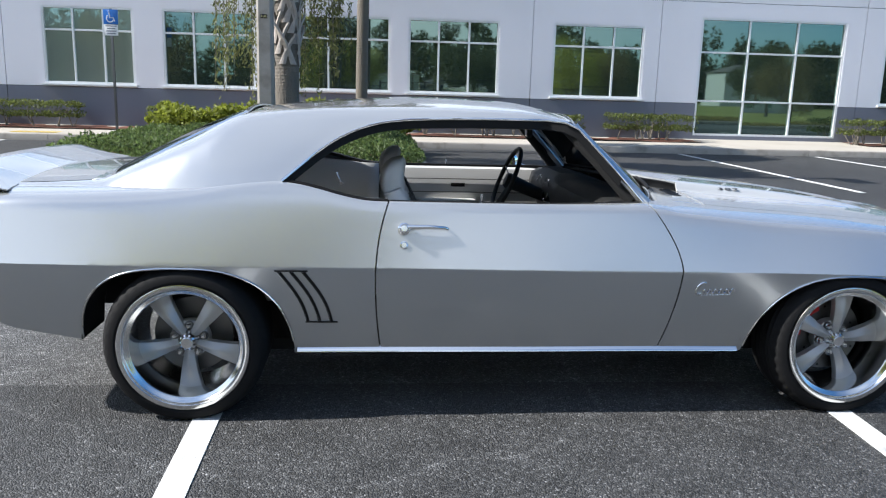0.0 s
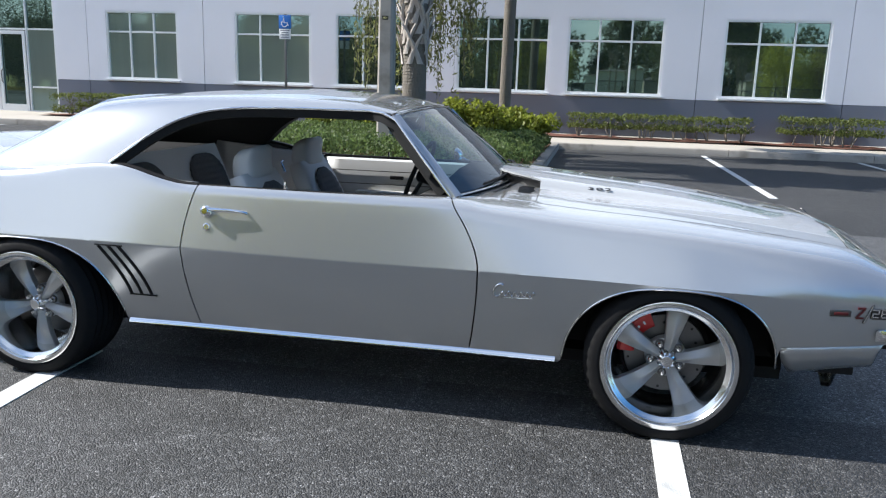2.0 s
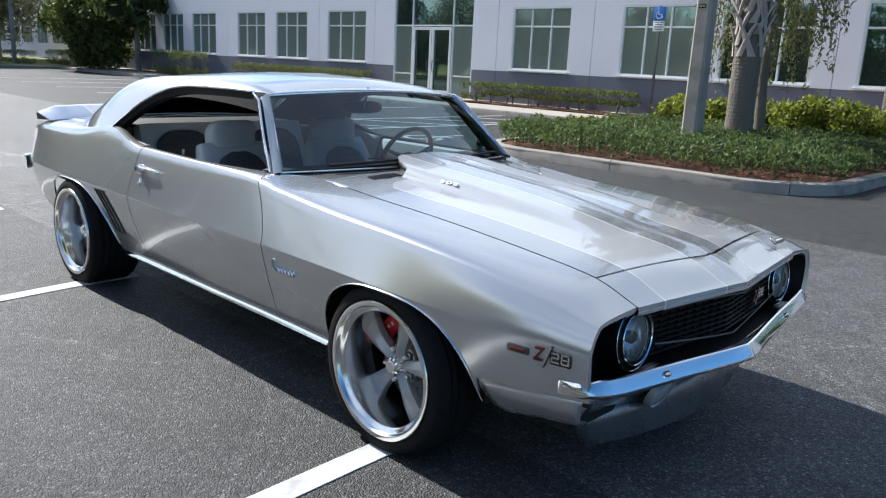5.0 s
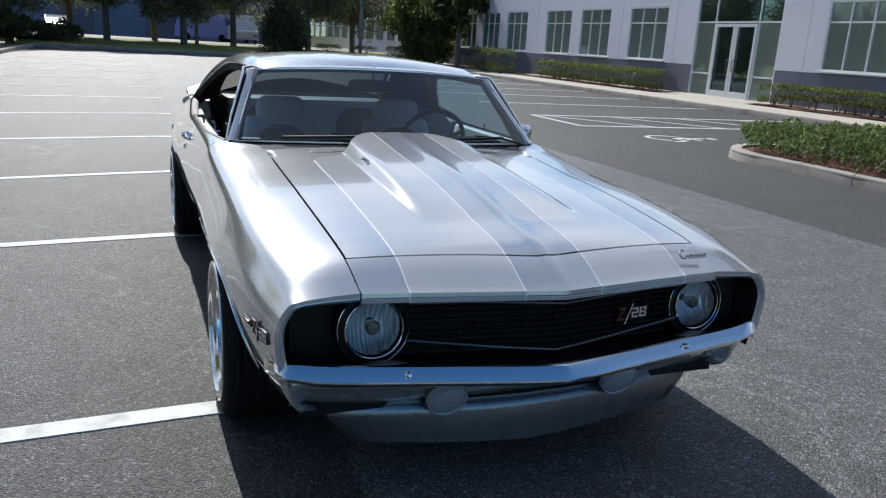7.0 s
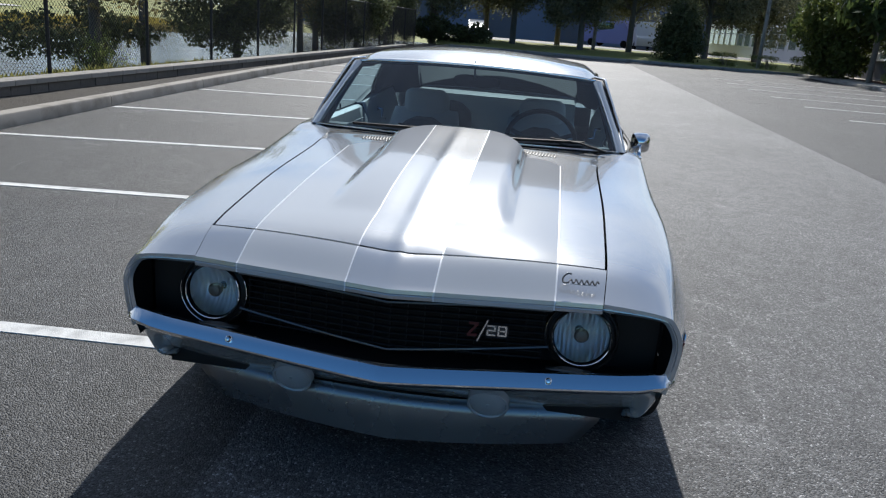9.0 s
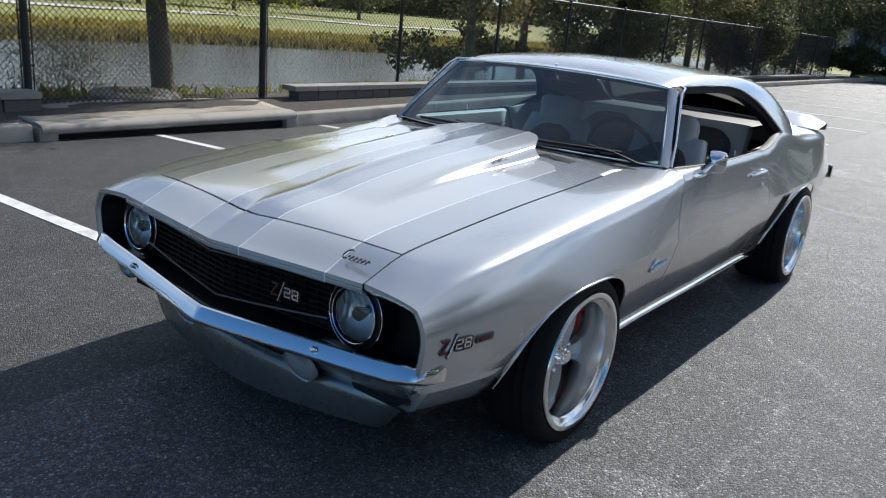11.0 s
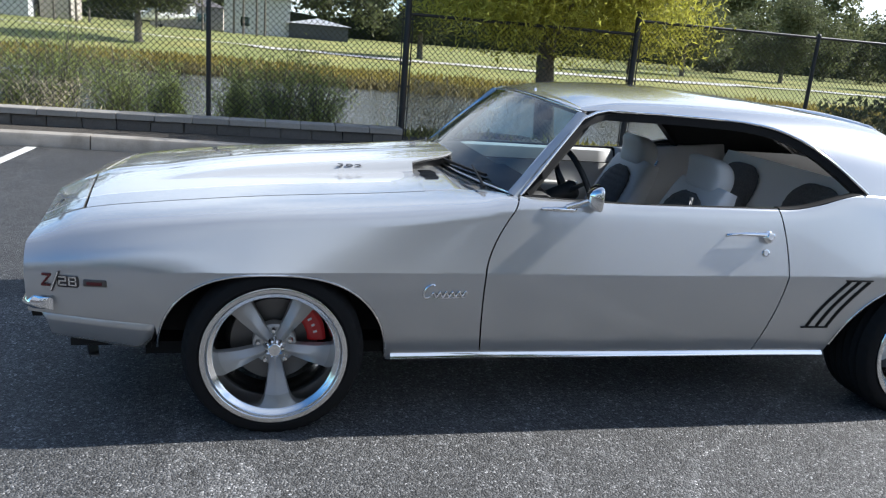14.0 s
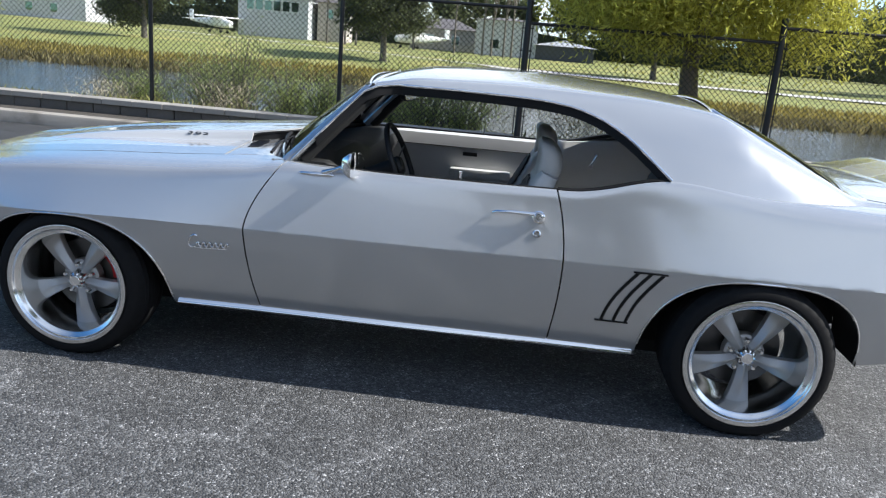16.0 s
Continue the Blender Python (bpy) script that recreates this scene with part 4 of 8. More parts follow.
# rear screen
def rs_point(u, v):
    bow = 1 - u * u
    x = lerp(-1.715 - 0.09 * bow, -1.175 - 0.02 * bow, v)
    return Vector((x, u * lerp(0.615, 0.545, v), lerp(0.925 + 0.02 * bow, 1.208 + 0.024 * bow, v) + 0.02 * math.sin(math.pi * v) * (1 - 0.5 * abs(u))))


bm = bmesh.new()
loft(bm, [[rs_point(u, v) for u in np.linspace(-1, 1, 21)] for v in np.linspace(0, 1, 9)])
orient(bm, lambda c: Vector((-0.9, 0, 0.6)))
rear_glass = part("rear_screen", bm, glass("rear_glass", (0.55, 0.60, 0.60)), car, "sloping rear screen")
rear_glass.visible_shadow = False
loop = [rs_point(u, 0) for u in np.linspace(-1, 1, 21)] + [rs_point(1, v) for v in np.linspace(0, 1, 9)[1:]] + [rs_point(u, 1) for u in np.linspace(1, -1, 21)[1:]] + [rs_point(-1, v) for v in np.linspace(1, 0, 9)[1:]]
rail("rear_screen_moulding", loop, 0.010, M_CHROME, "", 6, 0.6)
bm = bmesh.new()
loft(bm, [[Vector((lerp(rs_point(u, 0).x + 0.01, -1.795, t), u * lerp(0.60, 0.62, t), lerp(rs_point(u, 0).z - 0.01, c_kz(-1.79) + 0.02 * (1 - u * u), t))) for u in np.linspace(-1, 1, 21)] for t in (0, 0.5, 1)])
for f in bm.faces:
    f.normal_update()
    if f.normal.z < 0:
        f.normal_flip()
solid(part("deck_filler", bm, M_PAINT, car), 0.006)

# tail: rear panel, lamps and bumper
bm = bmesh.new()
box(bm, (-2.36, 0, 0.70), (0.03, 1.5, 0.26), 0.01)
part("tail_panel", bm, M_PAINT, car)
for s in (-1, 1):
    bm = bmesh.new()
    box(bm, (-2.38, s * 0.52, 0.74), (0.03, 0.36, 0.10), 0.012)
    part("tail_light", bm, M_AMBER, car, "red tail light")
r_x = curve((0, 0.6, 0.78, 0.86, 0.90), (-2.43, -2.42, -2.40, -2.34, -2.22))
bar_path(sym(0, 0.2, 0.4, 0.6, 0.7, 0.78, 0.83, 0.86, 0.88, 0.90), lambda y: r_x(abs(y)), lambda y: 0.60, ((0.02, 0.045), (-0.01, 0.05), (-0.025, 0.02), (-0.025, -0.02), (-0.01, -0.05), (0.02, -0.045)), "rear_bumper", M_CHROME, "chrome rear bumper", 30)

# dark structure under the skin
bm = bmesh.new()
box(bm, (0.25, 0, 0.215), (3.2, 1.24, 0.05))
box(bm, (0, 0, 0.235), (1.7, 1.56, 0.03))
box(bm, (1.35, 0, 0.48), (1.4, 1.16, 0.42))
box(bm, (-1.75, 0, 0.60), (0.9, 1.16, 0.30))
box(bm, (1.98, 0, 0.36), (0.2, 1.5, 0.16))
box(bm, (-2.05, 0, 0.60), (0.5, 1.5, 0.16))
part("underbody", bm, M_UNDER, car, "black underbody", smooth=False)
for s in (-1, 1):
    for xc in (1.375, -1.375):
        bm = bmesh.new()
        rows = []
        for k in range(17):
            th = math.pi * k / 16
            x, z = xc + 0.425 * math.cos(th), 0.30 + 0.335 * math.sin(th) ** 0.7
            rows.append([Vector((x, s * y, z)) for y in (0.56, 0.83)])
        loft(bm, rows)
        bm.faces.new([bm.verts.new((xc + 0.42 * math.cos(math.pi * k / 16), s * 0.56, 0.38 + 0.26 * math.sin(math.pi * k / 16))) for k in range(17)])
        part("wheel_well", bm, M_UNDER, car, "black inner wheel well")

# ---- cabin ----
def cushion(name, rows, material, parent, label=""):
    bm = bmesh.new()
    loft(bm, rows, closed=True)
    for k in (0, -1):
        bmesh.ops.contextual_create(bm, geom=[v for v in bm.verts if any((v.co - Vector(p)).length < 1e-6 for p in rows[k])])
    bmesh.ops.recalc_face_normals(bm, faces=bm.faces)
    return part(name, bm, material, parent, label, angle=50)


def ring(c, w, d, ax, ay, r=0.35, n=20):
    """A rounded oblong of width w and depth d round c, in the plane of ax and ay."""
    out = []
    for k in range(n):
        a = 2 * math.pi * k / n
        ca, sa = math.cos(a), math.sin(a)
        out.append(Vector(c) + ax * (math.copysign(abs(ca) ** r, ca) * w / 2) + ay * (math.copysign(abs(sa) ** r, sa) * d / 2))
    return out


def make_seat(y0):
    seat = empty("front_seat", "white vinyl bucket seat with dark houndstooth insert", "")
    seat.parent = car
    Y = Vector((0, 1, 0))
    rows = []
    for t in np.linspace(0, 1, 9):
        x = lerp(0.10, -0.36, t)
        z = lerp(0.50, 0.46, t)
        k = 1 - 0.10 * abs(2 * t - 1) ** 4
        rows.append(ring((x, y0, z), 0.50 * k, 0.16 * k, Y, Vector((0, 0, 1))))
    cushion("seat_base", rows, M_VINYL, seat)
    rows = []
    for t in np.linspace(0, 1, 11):
        x, z = lerp(-0.34, -0.555, t), lerp(0.44, 0.885, t)
        k = lerp(1.0, 0.80, t ** 2)
        d = lerp(0.13, 0.10, t) * (1 if t < 0.95 else 0.8)
        rows.append(ring((x, y0, z), 0.50 * k, d, Y, Vector((0.92, 0, 0.38))))
    cushion("backrest", rows, M_VINYL, seat)
    bm = bmesh.new()
    rows = []
    for t in np.linspace(0.1, 0.86, 45):
        x, z = lerp(-0.34, -0.555, t) + 0.92 * 0.064 - 0.012 * t + 0.0025 * math.cos(t * 90), lerp(0.44, 0.885, t) + 0.38 * 0.064
        hw = lerp(0.165, 0.14, t) * math.sqrt(max(0.04, 1 - max(0.0, (t - 0.62) / 0.25) ** 2.4))
        rows.append([Vector((x + 0.004 * (1 - u * u), y0 + u * hw, z)) for u in np.linspace(-1, 1, 7)])
    loft(bm, rows)
    solid(part("insert", bm, M_HOUND, seat, "dark houndstooth seat insert"), 0.008, 1.0)
    # headrest: a padded block leaning over the backrest
    rows = []
    for t in np.linspace(0, 1, 11):
        z = lerp(0.85, 1.015, t)
        k = 1 - 0.5 * abs(2 * t - 1) ** 5
        rows.append(ring((-0.535 - 0.02 * math.sin(math.pi * t), y0, z), 0.285 * (0.94 + 0.06 * math.sin(math.pi * t)) * (k ** 0.4), 0.115 * k, Y, Vector((0.96, 0, 0.2)), 0.5))
    cushion("headrest", rows, M_VINYL, seat, "padded white headrest")
    for s in (-0.05, 0.05):
        bm = bmesh.new()
        tube(bm, [(-0.53, y0 + s, 0.84), (-0.53, y0 + s, 0.90)], 0.007, 8)
        part("headrest_post", bm, M_CHROME, seat)
    return seat


for y0 in (-0.36, 0.36):
    make_seat(y0)
bench = empty("rear_seat", "white vinyl rear bench with dark inserts", "")
bench.parent = car
Y = Vector((0, 1, 0))
cushion("seat_base", [ring((lerp(-0.72, -1.12, t), 0, lerp(0.50, 0.46, t)), 1.16, 0.17, Y, Vector((0, 0, 1)), 0.25) for t in np.linspace(0, 1, 6)], M_VINYL, bench)
cushion("backrest", [ring((lerp(-1.08, -1.27, t), 0, lerp(0.46, 0.925, t)), lerp(1.18, 1.16, t), 0.12, Y, Vector((0.94, 0, 0.34)), 0.25) for t in np.linspace(0, 1, 8)], M_VINYL, bench)
for s in (-1, 1):
    bm = bmesh.new()
    rows = []
    for t in np.linspace(0.1, 0.9, 45):
        x, z = lerp(-1.08, -1.27, t) + 0.06 + 0.0025 * math.cos(t * 90), lerp(0.46, 0.925, t) + 0.022
        hw = 0.19 * math.sqrt(max(0.04, 1 - max(0.0, (t - 0.62) / 0.29) ** 2.4))
        rows.append([Vector((x, s * 0.32 + u * hw, z)) for u in np.linspace(-1, 1, 7)])
    loft(bm, rows)
    solid(part("insert", bm, M_HOUND, bench, "dark houndstooth insert"), 0.008, 1.0)
bm = bmesh.new()
box(bm, (-1.48, 0, 0.925), (0.42, 1.16, 0.02), 0.005)
part("parcel_shelf", bm, M_DASH, car)
for s in (-1, 1):
    panel = empty("door_panel", "white vinyl door panel with armrest", "")
    panel.parent = car
    bm = bmesh.new()
    rows = []
    for x in np.linspace(-0.60, 0.50, 12):
        rows.append([Vector((x, s * y, z)) for y, z in ((0.842, 0.868), (0.815, 0.872), (0.79, 0.862), (0.775, 0.80), (0.77, 0.72), (0.765, 0.55), (0.75, 0.30))])
    loft(bm, rows)
    solid(part("trim_panel", bm, M_VINYL, panel, angle=40), 0.006)
    for z in (0.80, 0.72):
        bm = bmesh.new()
        box(bm, (-0.05, s * 0.768, z), (1.05, 0.006, 0.005), 0.001)
        part("bright_strip", bm, M_STEEL, panel)
    bm = bmesh.new()
    box(bm, (-0.2, s * 0.735, 0.66), (0.36, 0.07, 0.05), 0.018)
    part("armrest", bm, M_VINYL, panel)
    bm = bmesh.new()
    box(bm, (-0.13, s * 0.762, 0.765), (0.085, 0.012, 0.022), 0.003)
    part("door_pull", bm, M_BLACK, panel, "dark door-handle recess")
    bm = bmesh.new()
    tube(bm, [(-0.20, s * 0.825, 0.885), (-0.20, s * 0.825, 0.915)], [0.005, 0.007], 8)
    part("lock_knob", bm, M_CHROME, panel)
    bm = bmesh.new()
    tube(bm, [(0.02, s * 0.77, 0.60), (0.02, s * 0.73, 0.60), (0.10, s * 0.72, 0.57), (0.10, s * 0.69, 0.57)], [0.018, 0.008, 0.007, 0.012], 10)
    part("window_crank", bm, M_CHROME, panel)
    # trim beside the rear seat
    bm = bmesh.new()
    rows = []
    for x in np.linspace(-1.30, -0.61, 10):
        zt = lerp(0.945, 0.884, min(1, (x + 1.30) / 0.6))
        yt = lerp(0.79, 0.84, min(1, (x + 1.30) / 0.5))
        rows.append([Vector((x, s * yt, zt)), Vector((x, s * (yt - 0.05), zt)), Vector((x, s * (yt - 0.09), zt - 0.10)), Vector((x, s * 0.66, 0.45))])
    loft(bm, rows)
    solid(part("rear_side_trim", bm, M_VINYL, car, "white vinyl rear side trim", angle=40), 0.006)
    bm = bmesh.new()
    tube(bm, [(-0.86, s * 0.745, 0.83), (-0.86, s * 0.71, 0.83), (-0.83, s * 0.705, 0.77), (-0.83, s * 0.68, 0.77)], [0.016, 0.007, 0.006, 0.010], 10)
    part("window_crank", bm, M_CHROME, car)
    # black inside of the sail and the pillar
    bm = bmesh.new()
    rows = []
    for x in np.linspace(-1.72, -0.66, 16):
        cols = sail_column(x)
        rows.append([Vector((p.x + 0.012, s * (p.y - 0.028), p.z - 0.022)) for p in cols[::2]])
    loft(bm, rows)
    part("sail_lining", bm, M_LINER, car)
    rail("pillar_lining", [(0.45, s * 0.735, 0.885), (0.33, s * 0.69, 1.02), (0.18, s * 0.625, 1.18)], 0.024, M_LINER, "", 8)
bm = bmesh.new()
rows = []
for x in np.linspace(-1.17, 0.185, 15):
    rows.append([Vector((x, c_ky(x) * u * 1.12, c_kz(x) + (c_roof(x) - c_kz(x)) * (1 - abs(u) ** 2.2) - 0.024 - 0.012 * abs(u) ** 4)) for u in np.linspace(-1, 1, 13)])
loft(bm, rows)
part("headliner", bm, M_LINER, car, "black headliner")
# dash, wheel, mirror
bm = bmesh.new()
rows = []
for u in np.linspace(-1, 1, 21):
    hood_ = 0.02 if 0.15 < u < 0.85 else 0.0
    rows.append([Vector((x, u * 0.73, z)) for x, z in ((0.60, 0.865), (0.45, 0.885 + hood_), (0.36, 0.885 + hood_), (0.315, 0.86), (0.30, 0.80), (0.36, 0.66), (0.42, 0.60), (0.50, 0.30))])
loft(bm, rows)
for f in bm.faces:
    f.normal_update()
    if f.normal.dot(Vector((-1, 0, 1))) < 0:
        f.normal_flip()
dash = solid(part("dashboard", bm, M_DASH, car, "black dashboard with two gauge pods", angle=40), 0.01)
for y in (0.27, 0.47):
    bm = bmesh.new()
    spin(bm, [(0.055, -0.012), (0.062, -0.02), (0.066, -0.012), (0.066, 0.02)], 28, axis="x")
    part("gauge_ring", bm, M_CHROME, dash, at=pose(0.322, y, 0.80, 0, 8, 0))
wheel_ = empty("steering_wheel", "black three-spoke steering wheel", "")
wheel_.parent = car
wheel_.matrix_basis = pose(0.10, 0.37, 0.845, 0, -68, 0)
bm = bmesh.new()
tube(bm, [(0.185 * math.cos(a), 0.185 * math.sin(a), 0) for a in np.linspace(0, 2 * math.pi, 41)], 0.0125, 10, False)
part("rim", bm, M_DASH, wheel_, "black wheel rim", angle=60)
for a in (20, 160, 270):
    bm = bmesh.new()
    r_ = math.radians(a - 90)
    tube(bm, [(0.03 * math.cos(r_), 0.03 * math.sin(r_), -0.03), (0.18 * math.cos(r_), 0.18 * math.sin(r_), 0)], [0.016, 0.011], 8, flat=0.3)
    part("spoke", bm, M_STEEL if a != 270 else M_DASH, wheel_, "brushed steel spoke")
bm = bmesh.new()
spin(bm, [(0.0001, 0.01), (0.035, 0.006), (0.045, -0.01), (0.04, -0.05), (0.03, -0.30)], 24, axis="z")
part("column", bm, M_DASH, wheel_)
mirror = empty("inside_mirror", "inside rear-view mirror on a stalk", "")
mirror.parent = car
mirror.matrix_basis = pose(0.14, 0.0, 1.135, 0, 0, -8)
bm = bmesh.new()
rows = [ring((x, 0, 0), w, h, Y, Vector((0, 0, 1)), 0.6) for x, w, h in ((-0.012, 0.235, 0.055), (-0.006, 0.25, 0.066), (0.012, 0.24, 0.06), (0.02, 0.16, 0.03))]
loft(bm, rows, closed=True)
bmesh.ops.contextual_create(bm, geom=[v for v in bm.verts if abs(v.co.x - 0.02) < 1e-5])
bmesh.ops.recalc_face_normals(bm, faces=bm.faces)
part("housing", bm, M_DASH, mirror)
bm = bmesh.new()
bm.faces.new([bm.verts.new(p) for p in ring((-0.0125, 0, 0), 0.23, 0.052, Y, Vector((0, 0, 1)), 0.6)])
part("mirror_glass", bm, M_CHROME, mirror)
bm = bmesh.new()
tube(bm, [(0.02, 0, 0.01), (0.05, 0, 0.06), (0.06, 0, 0.11)], 0.006, 8)
part("stalk", bm, M_CHROME, mirror)

# ---- handles, mirror, badges, louvres ----
def on_side(x, z, s, out=0.0):
    """A place on the side panel and a frame with z out of the panel, x ahead."""
    y = side_y(x, z)
    p = Vector((x, s * (y + out), z))
    dz, dx = Vector((0, s * (side_y(x, z + 0.01) - side_y(x, z - 0.01)), 0.02)), Vector((0.04, s * (side_y(x + 0.02, z) - side_y(x - 0.02, z)), 0))
    dz.normalize(), dx.normalize()
    n = dx.cross(dz) * (-s)
    n = n.normalized()
    up = dz
    right = dx if s < 0 else -dx
    return Matrix.Translation(p) @ Matrix((right, right.cross(up) * -1, up)).transposed().to_4x4(), n


for s in (-1, 1):
    m, n = on_side(-0.44, 0.785, s)
    handle = empty("door_handle", "", "")
    handle.parent = car
    handle.matrix_basis = m
    k = 1 if s < 0 else -1  # ahead, along local x; out is local -y
    bm = bmesh.new()
    tube(bm, [(-0.095 * k, -0.020, 0), (-0.06 * k, -0.021, 0.003), (0.03 * k, -0.020, 0.004), (0.085 * k, -0.018, 0.001), (0.098 * k, -0.002, -0.002)], [0.012, 0.0105, 0.008, 0.007, 0.008], 10, True, 0, 0.7)
    bmesh.ops.recalc_face_normals(bm, faces=bm.faces)
    part("grip", bm, M_CHROME, handle, "chrome pull handle", angle=60)
    bm = bmesh.new()
    spin(bm, [(0.0001, -0.034), (0.012, -0.034), (0.015, -0.030), (0.017, -0.024), (0.024, -0.018), (0.026, 0.0)], 24)
    bmesh.ops.recalc_face_normals(bm, faces=bm.faces)
    part("push_button", bm, M_CHROME, handle, "chrome push button", at=pose(-0.075 * k, 0, -0.006))
    m, n = on_side(-0.515, 0.718, s)
    bm = bmesh.new()
    spin(bm, [(0.0001, -0.004), (0.010, -0.004), (0.011, -0.006), (0.015, -0.005), (0.017, 0.001)], 24)
    bmesh.ops.recalc_face_normals(bm, faces=bm.faces)
    box(bm, (0, -0.005, 0), (0.002, 0.003, 0.010), 0)
    part("door_lock", bm, M_CHROME, car, "round chrome door lock", at=m)
    # three slanted louvres ahead of the rear wheel
    for i in range(3):
        bm = bmesh.new()
        rows = []
        for t in np.linspace(0, 1, 9):
            z = lerp(0.612, 0.395, t)
            x0 = -0.998 + i * 0.047 + 0.100 * t + 0.022 * math.sin(math.pi * t * 0.9)
            w = 0.030 * (1 - 0.15 * t)
            y0 = side_y(x0, z)
            rows.append([Vector((x0 - w / 2, s * (y0 + 0.001), z)), Vector((x0 - w / 2 + 0.004, s * (y0 + 0.007), z)), Vector((x0 + w / 2 - 0.012, s * (y0 + 0.003), z)), Vector((x0 + w / 2 - 0.010, s * (y0 - 0.012), z)), Vector((x0 + w / 2, s * (y0 - 0.001), z))])
        loft(bm, rows, lambda a, b: 1 if b in (1, 2) else 0)
        bmesh.ops.recalc_face_normals(bm, faces=bm.faces)
        part("louvre", bm, [M_PAINT, M_BLACK], car, "slanted black louvre with silver edge", angle=50)
    for za, xa, ln in ((0.616, -0.955, 0.13), (0.390, -0.842, 0.13)):
        bm = bmesh.new()
        box(bm, (xa, s * (side_y(xa, za) + 0.002), za), (ln, 0.006, 0.006), 0.002)
        part("louvre_edge", bm, M_TRIM, car)
    # side marker
    m, n = on_side(1.965, 0.556, s)
    mk = empty("side_marker", "red side marker lamp in a bright frame", "")
    mk.parent = car
    mk.matrix_basis = m
    bm = bmesh.new()
    box(bm, (0, 0, 0), (0.074, 0.012, 0.024), 0.004)
    part("frame", bm, M_STEEL, mk)
    bm = bmesh.new()
    box(bm, (0.0, -0.004, 0), (0.050, 0.012, 0.011), 0.003)
    part("lens", bm, M_BADGER, mk, "dark red lens")



def emblem(name, m, size, parent=None, dark=M_BADGE):
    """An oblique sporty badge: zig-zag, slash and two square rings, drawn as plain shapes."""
    e = empty(name, "chrome and red slanted badge", "")
    e.parent = parent or car
    e.matrix_basis = m @ Matrix.Diagonal((size, size, size, 1))
    bm = bmesh.new()
    for c, s_, a in (((-0.38, 0, 0.17), (0.26, 0.04, 0.07), 0), ((-0.40, 0, 0.0), (0.06, 0.04, 0.36), 38), ((-0.42, 0, -0.17), (0.26, 0.04, 0.07), 0)):
        box(bm, c, s_, 0, Matrix.Rotation(math.radians(a), 4, "Y"))
    part("red_zigzag", bm, M_BADGER, e, "red enamel zig-zag")
    bm = bmesh.new()
    box(bm, (-0.13, 0.012, -0.03), (0.07, 0.03, 0.72), 0, Matrix.Rotation(math.radians(22), 4, "Y"))
    box(bm, (0.26, 0.012, -0.02), (0.62, 0.03, 0.36), 0.05)
    part("dark_backing", bm, dark, e, "dark enamel backing")
    bm = bmesh.new()
    box(bm, (-0.14, -0.01, -0.02), (0.035, 0.04, 0.66), 0, Matrix.Rotation(math.radians(22), 4, "Y"))
    for x in (0.10, 0.40):
        for c, s_ in (((0, 0, 0.13), (0.24, 0.04, 0.045)), ((0, 0, 0.0), (0.24, 0.04, 0.04)), ((0, 0, -0.13), (0.24, 0.04, 0.045)), ((0.10, 0, 0.065), (0.05, 0.04, 0.13)), ((-0.10, 0, -0.065), (0.05, 0.04, 0.13))):
            box(bm, (x + c[0], c[1], c[2]), s_, 0)
        if x > 0.3:
            box(bm, (x + 0.10, 0, -0.065), (0.05, 0.04, 0.13))
            box(bm, (x - 0.10, 0, 0.065), (0.05, 0.04, 0.13))
    part("bright_figure", bm, M_CHROME, e, "chrome slash and rings")
    return e


def script(name, m, length, parent=None, metal=M_CHROME):
    """A flowing chrome script, drawn as a plain looping line."""
    bm = bmesh.new()
    pts = []
    for k in range(15):  # large opening loop
        a = math.radians(60 + 250 * k / 14)
        pts.append((-0.36 + 0.12 * math.cos(a) + 0.05 * math.sin(a), -0.004, 0.03 + 0.17 * math.sin(a)))
    tube(bm, [Vector(p) * length for p in pts], 0.026 * length, 6)
    pts = []
    for k in range(60):
        t = k / 59
        pts.append((-0.30 + 0.80 * t, -0.004, -0.06 + 0.065 * math.sin(t * math.pi * 11) * (1.0 if t > 0.03 else 0.3) + 0.02 * t))
    tube(bm, [Vector(p) * length for p in pts], 0.022 * length, 5)
    tube(bm, [Vector(p) * length for p in ((-0.34, -0.004, -0.16), (0.1, -0.004, -0.145), (0.46, -0.004, -0.13))], [0.004 * length, 0.010 * length, 0.004 * length], 5)
    return part(name, bm, metal, parent or car, "chrome script badge", at=m, angle=60)


def number_badge(m, parent):
    cu = bpy.data.curves.new("number_badge", "FONT")
    cu.body, cu.size, cu.extrude, cu.align_x, cu.align_y, cu.space_character = "302", 0.047, 0.0015, "CENTER", "CENTER", 1.15
    ob = new("number_badge_curve", cu)
    me = bpy.data.meshes.new_from_object(ob.evaluated_get(bpy.context.evaluated_depsgraph_get()))
    bpy.data.objects.remove(ob)
    me.materials.append(M_STEEL)
    o = new("number_badge", me)
    o.parent = parent
    o.matrix_basis = m
    return tagged(o, "chrome number badge reading 302")


for s in (-1, 1):
    m, n = on_side(0.775, 0.545, s, 0.004)
    script("script_badge", m, 0.165)
    m, n = on_side(2.078, 0.560, s, 0.004)
    emblem("side_emblem", m, 0.108)
    y = s * 0.293
    p = Vector((1.08, y, hood_z(1.08, y, c_yt(1.08)) + 0.004))
    d = Vector((0, s, (hood_z(1.08, y + s * 0.01, 0.63) - hood_z(1.08, y - s * 0.01, 0.63)) / 0.02)).normalized()
    ax = Vector((-s, 0, 0)) if s > 0 else Vector((1, 0, 0))
    upv = -d
    m = Matrix.Translation(p) @ Matrix((ax, upv, ax.cross(upv))).transposed().to_4x4()
    number_badge(m @ Matrix.Diagonal((1.40, 0.40, 1, 1)), hood)
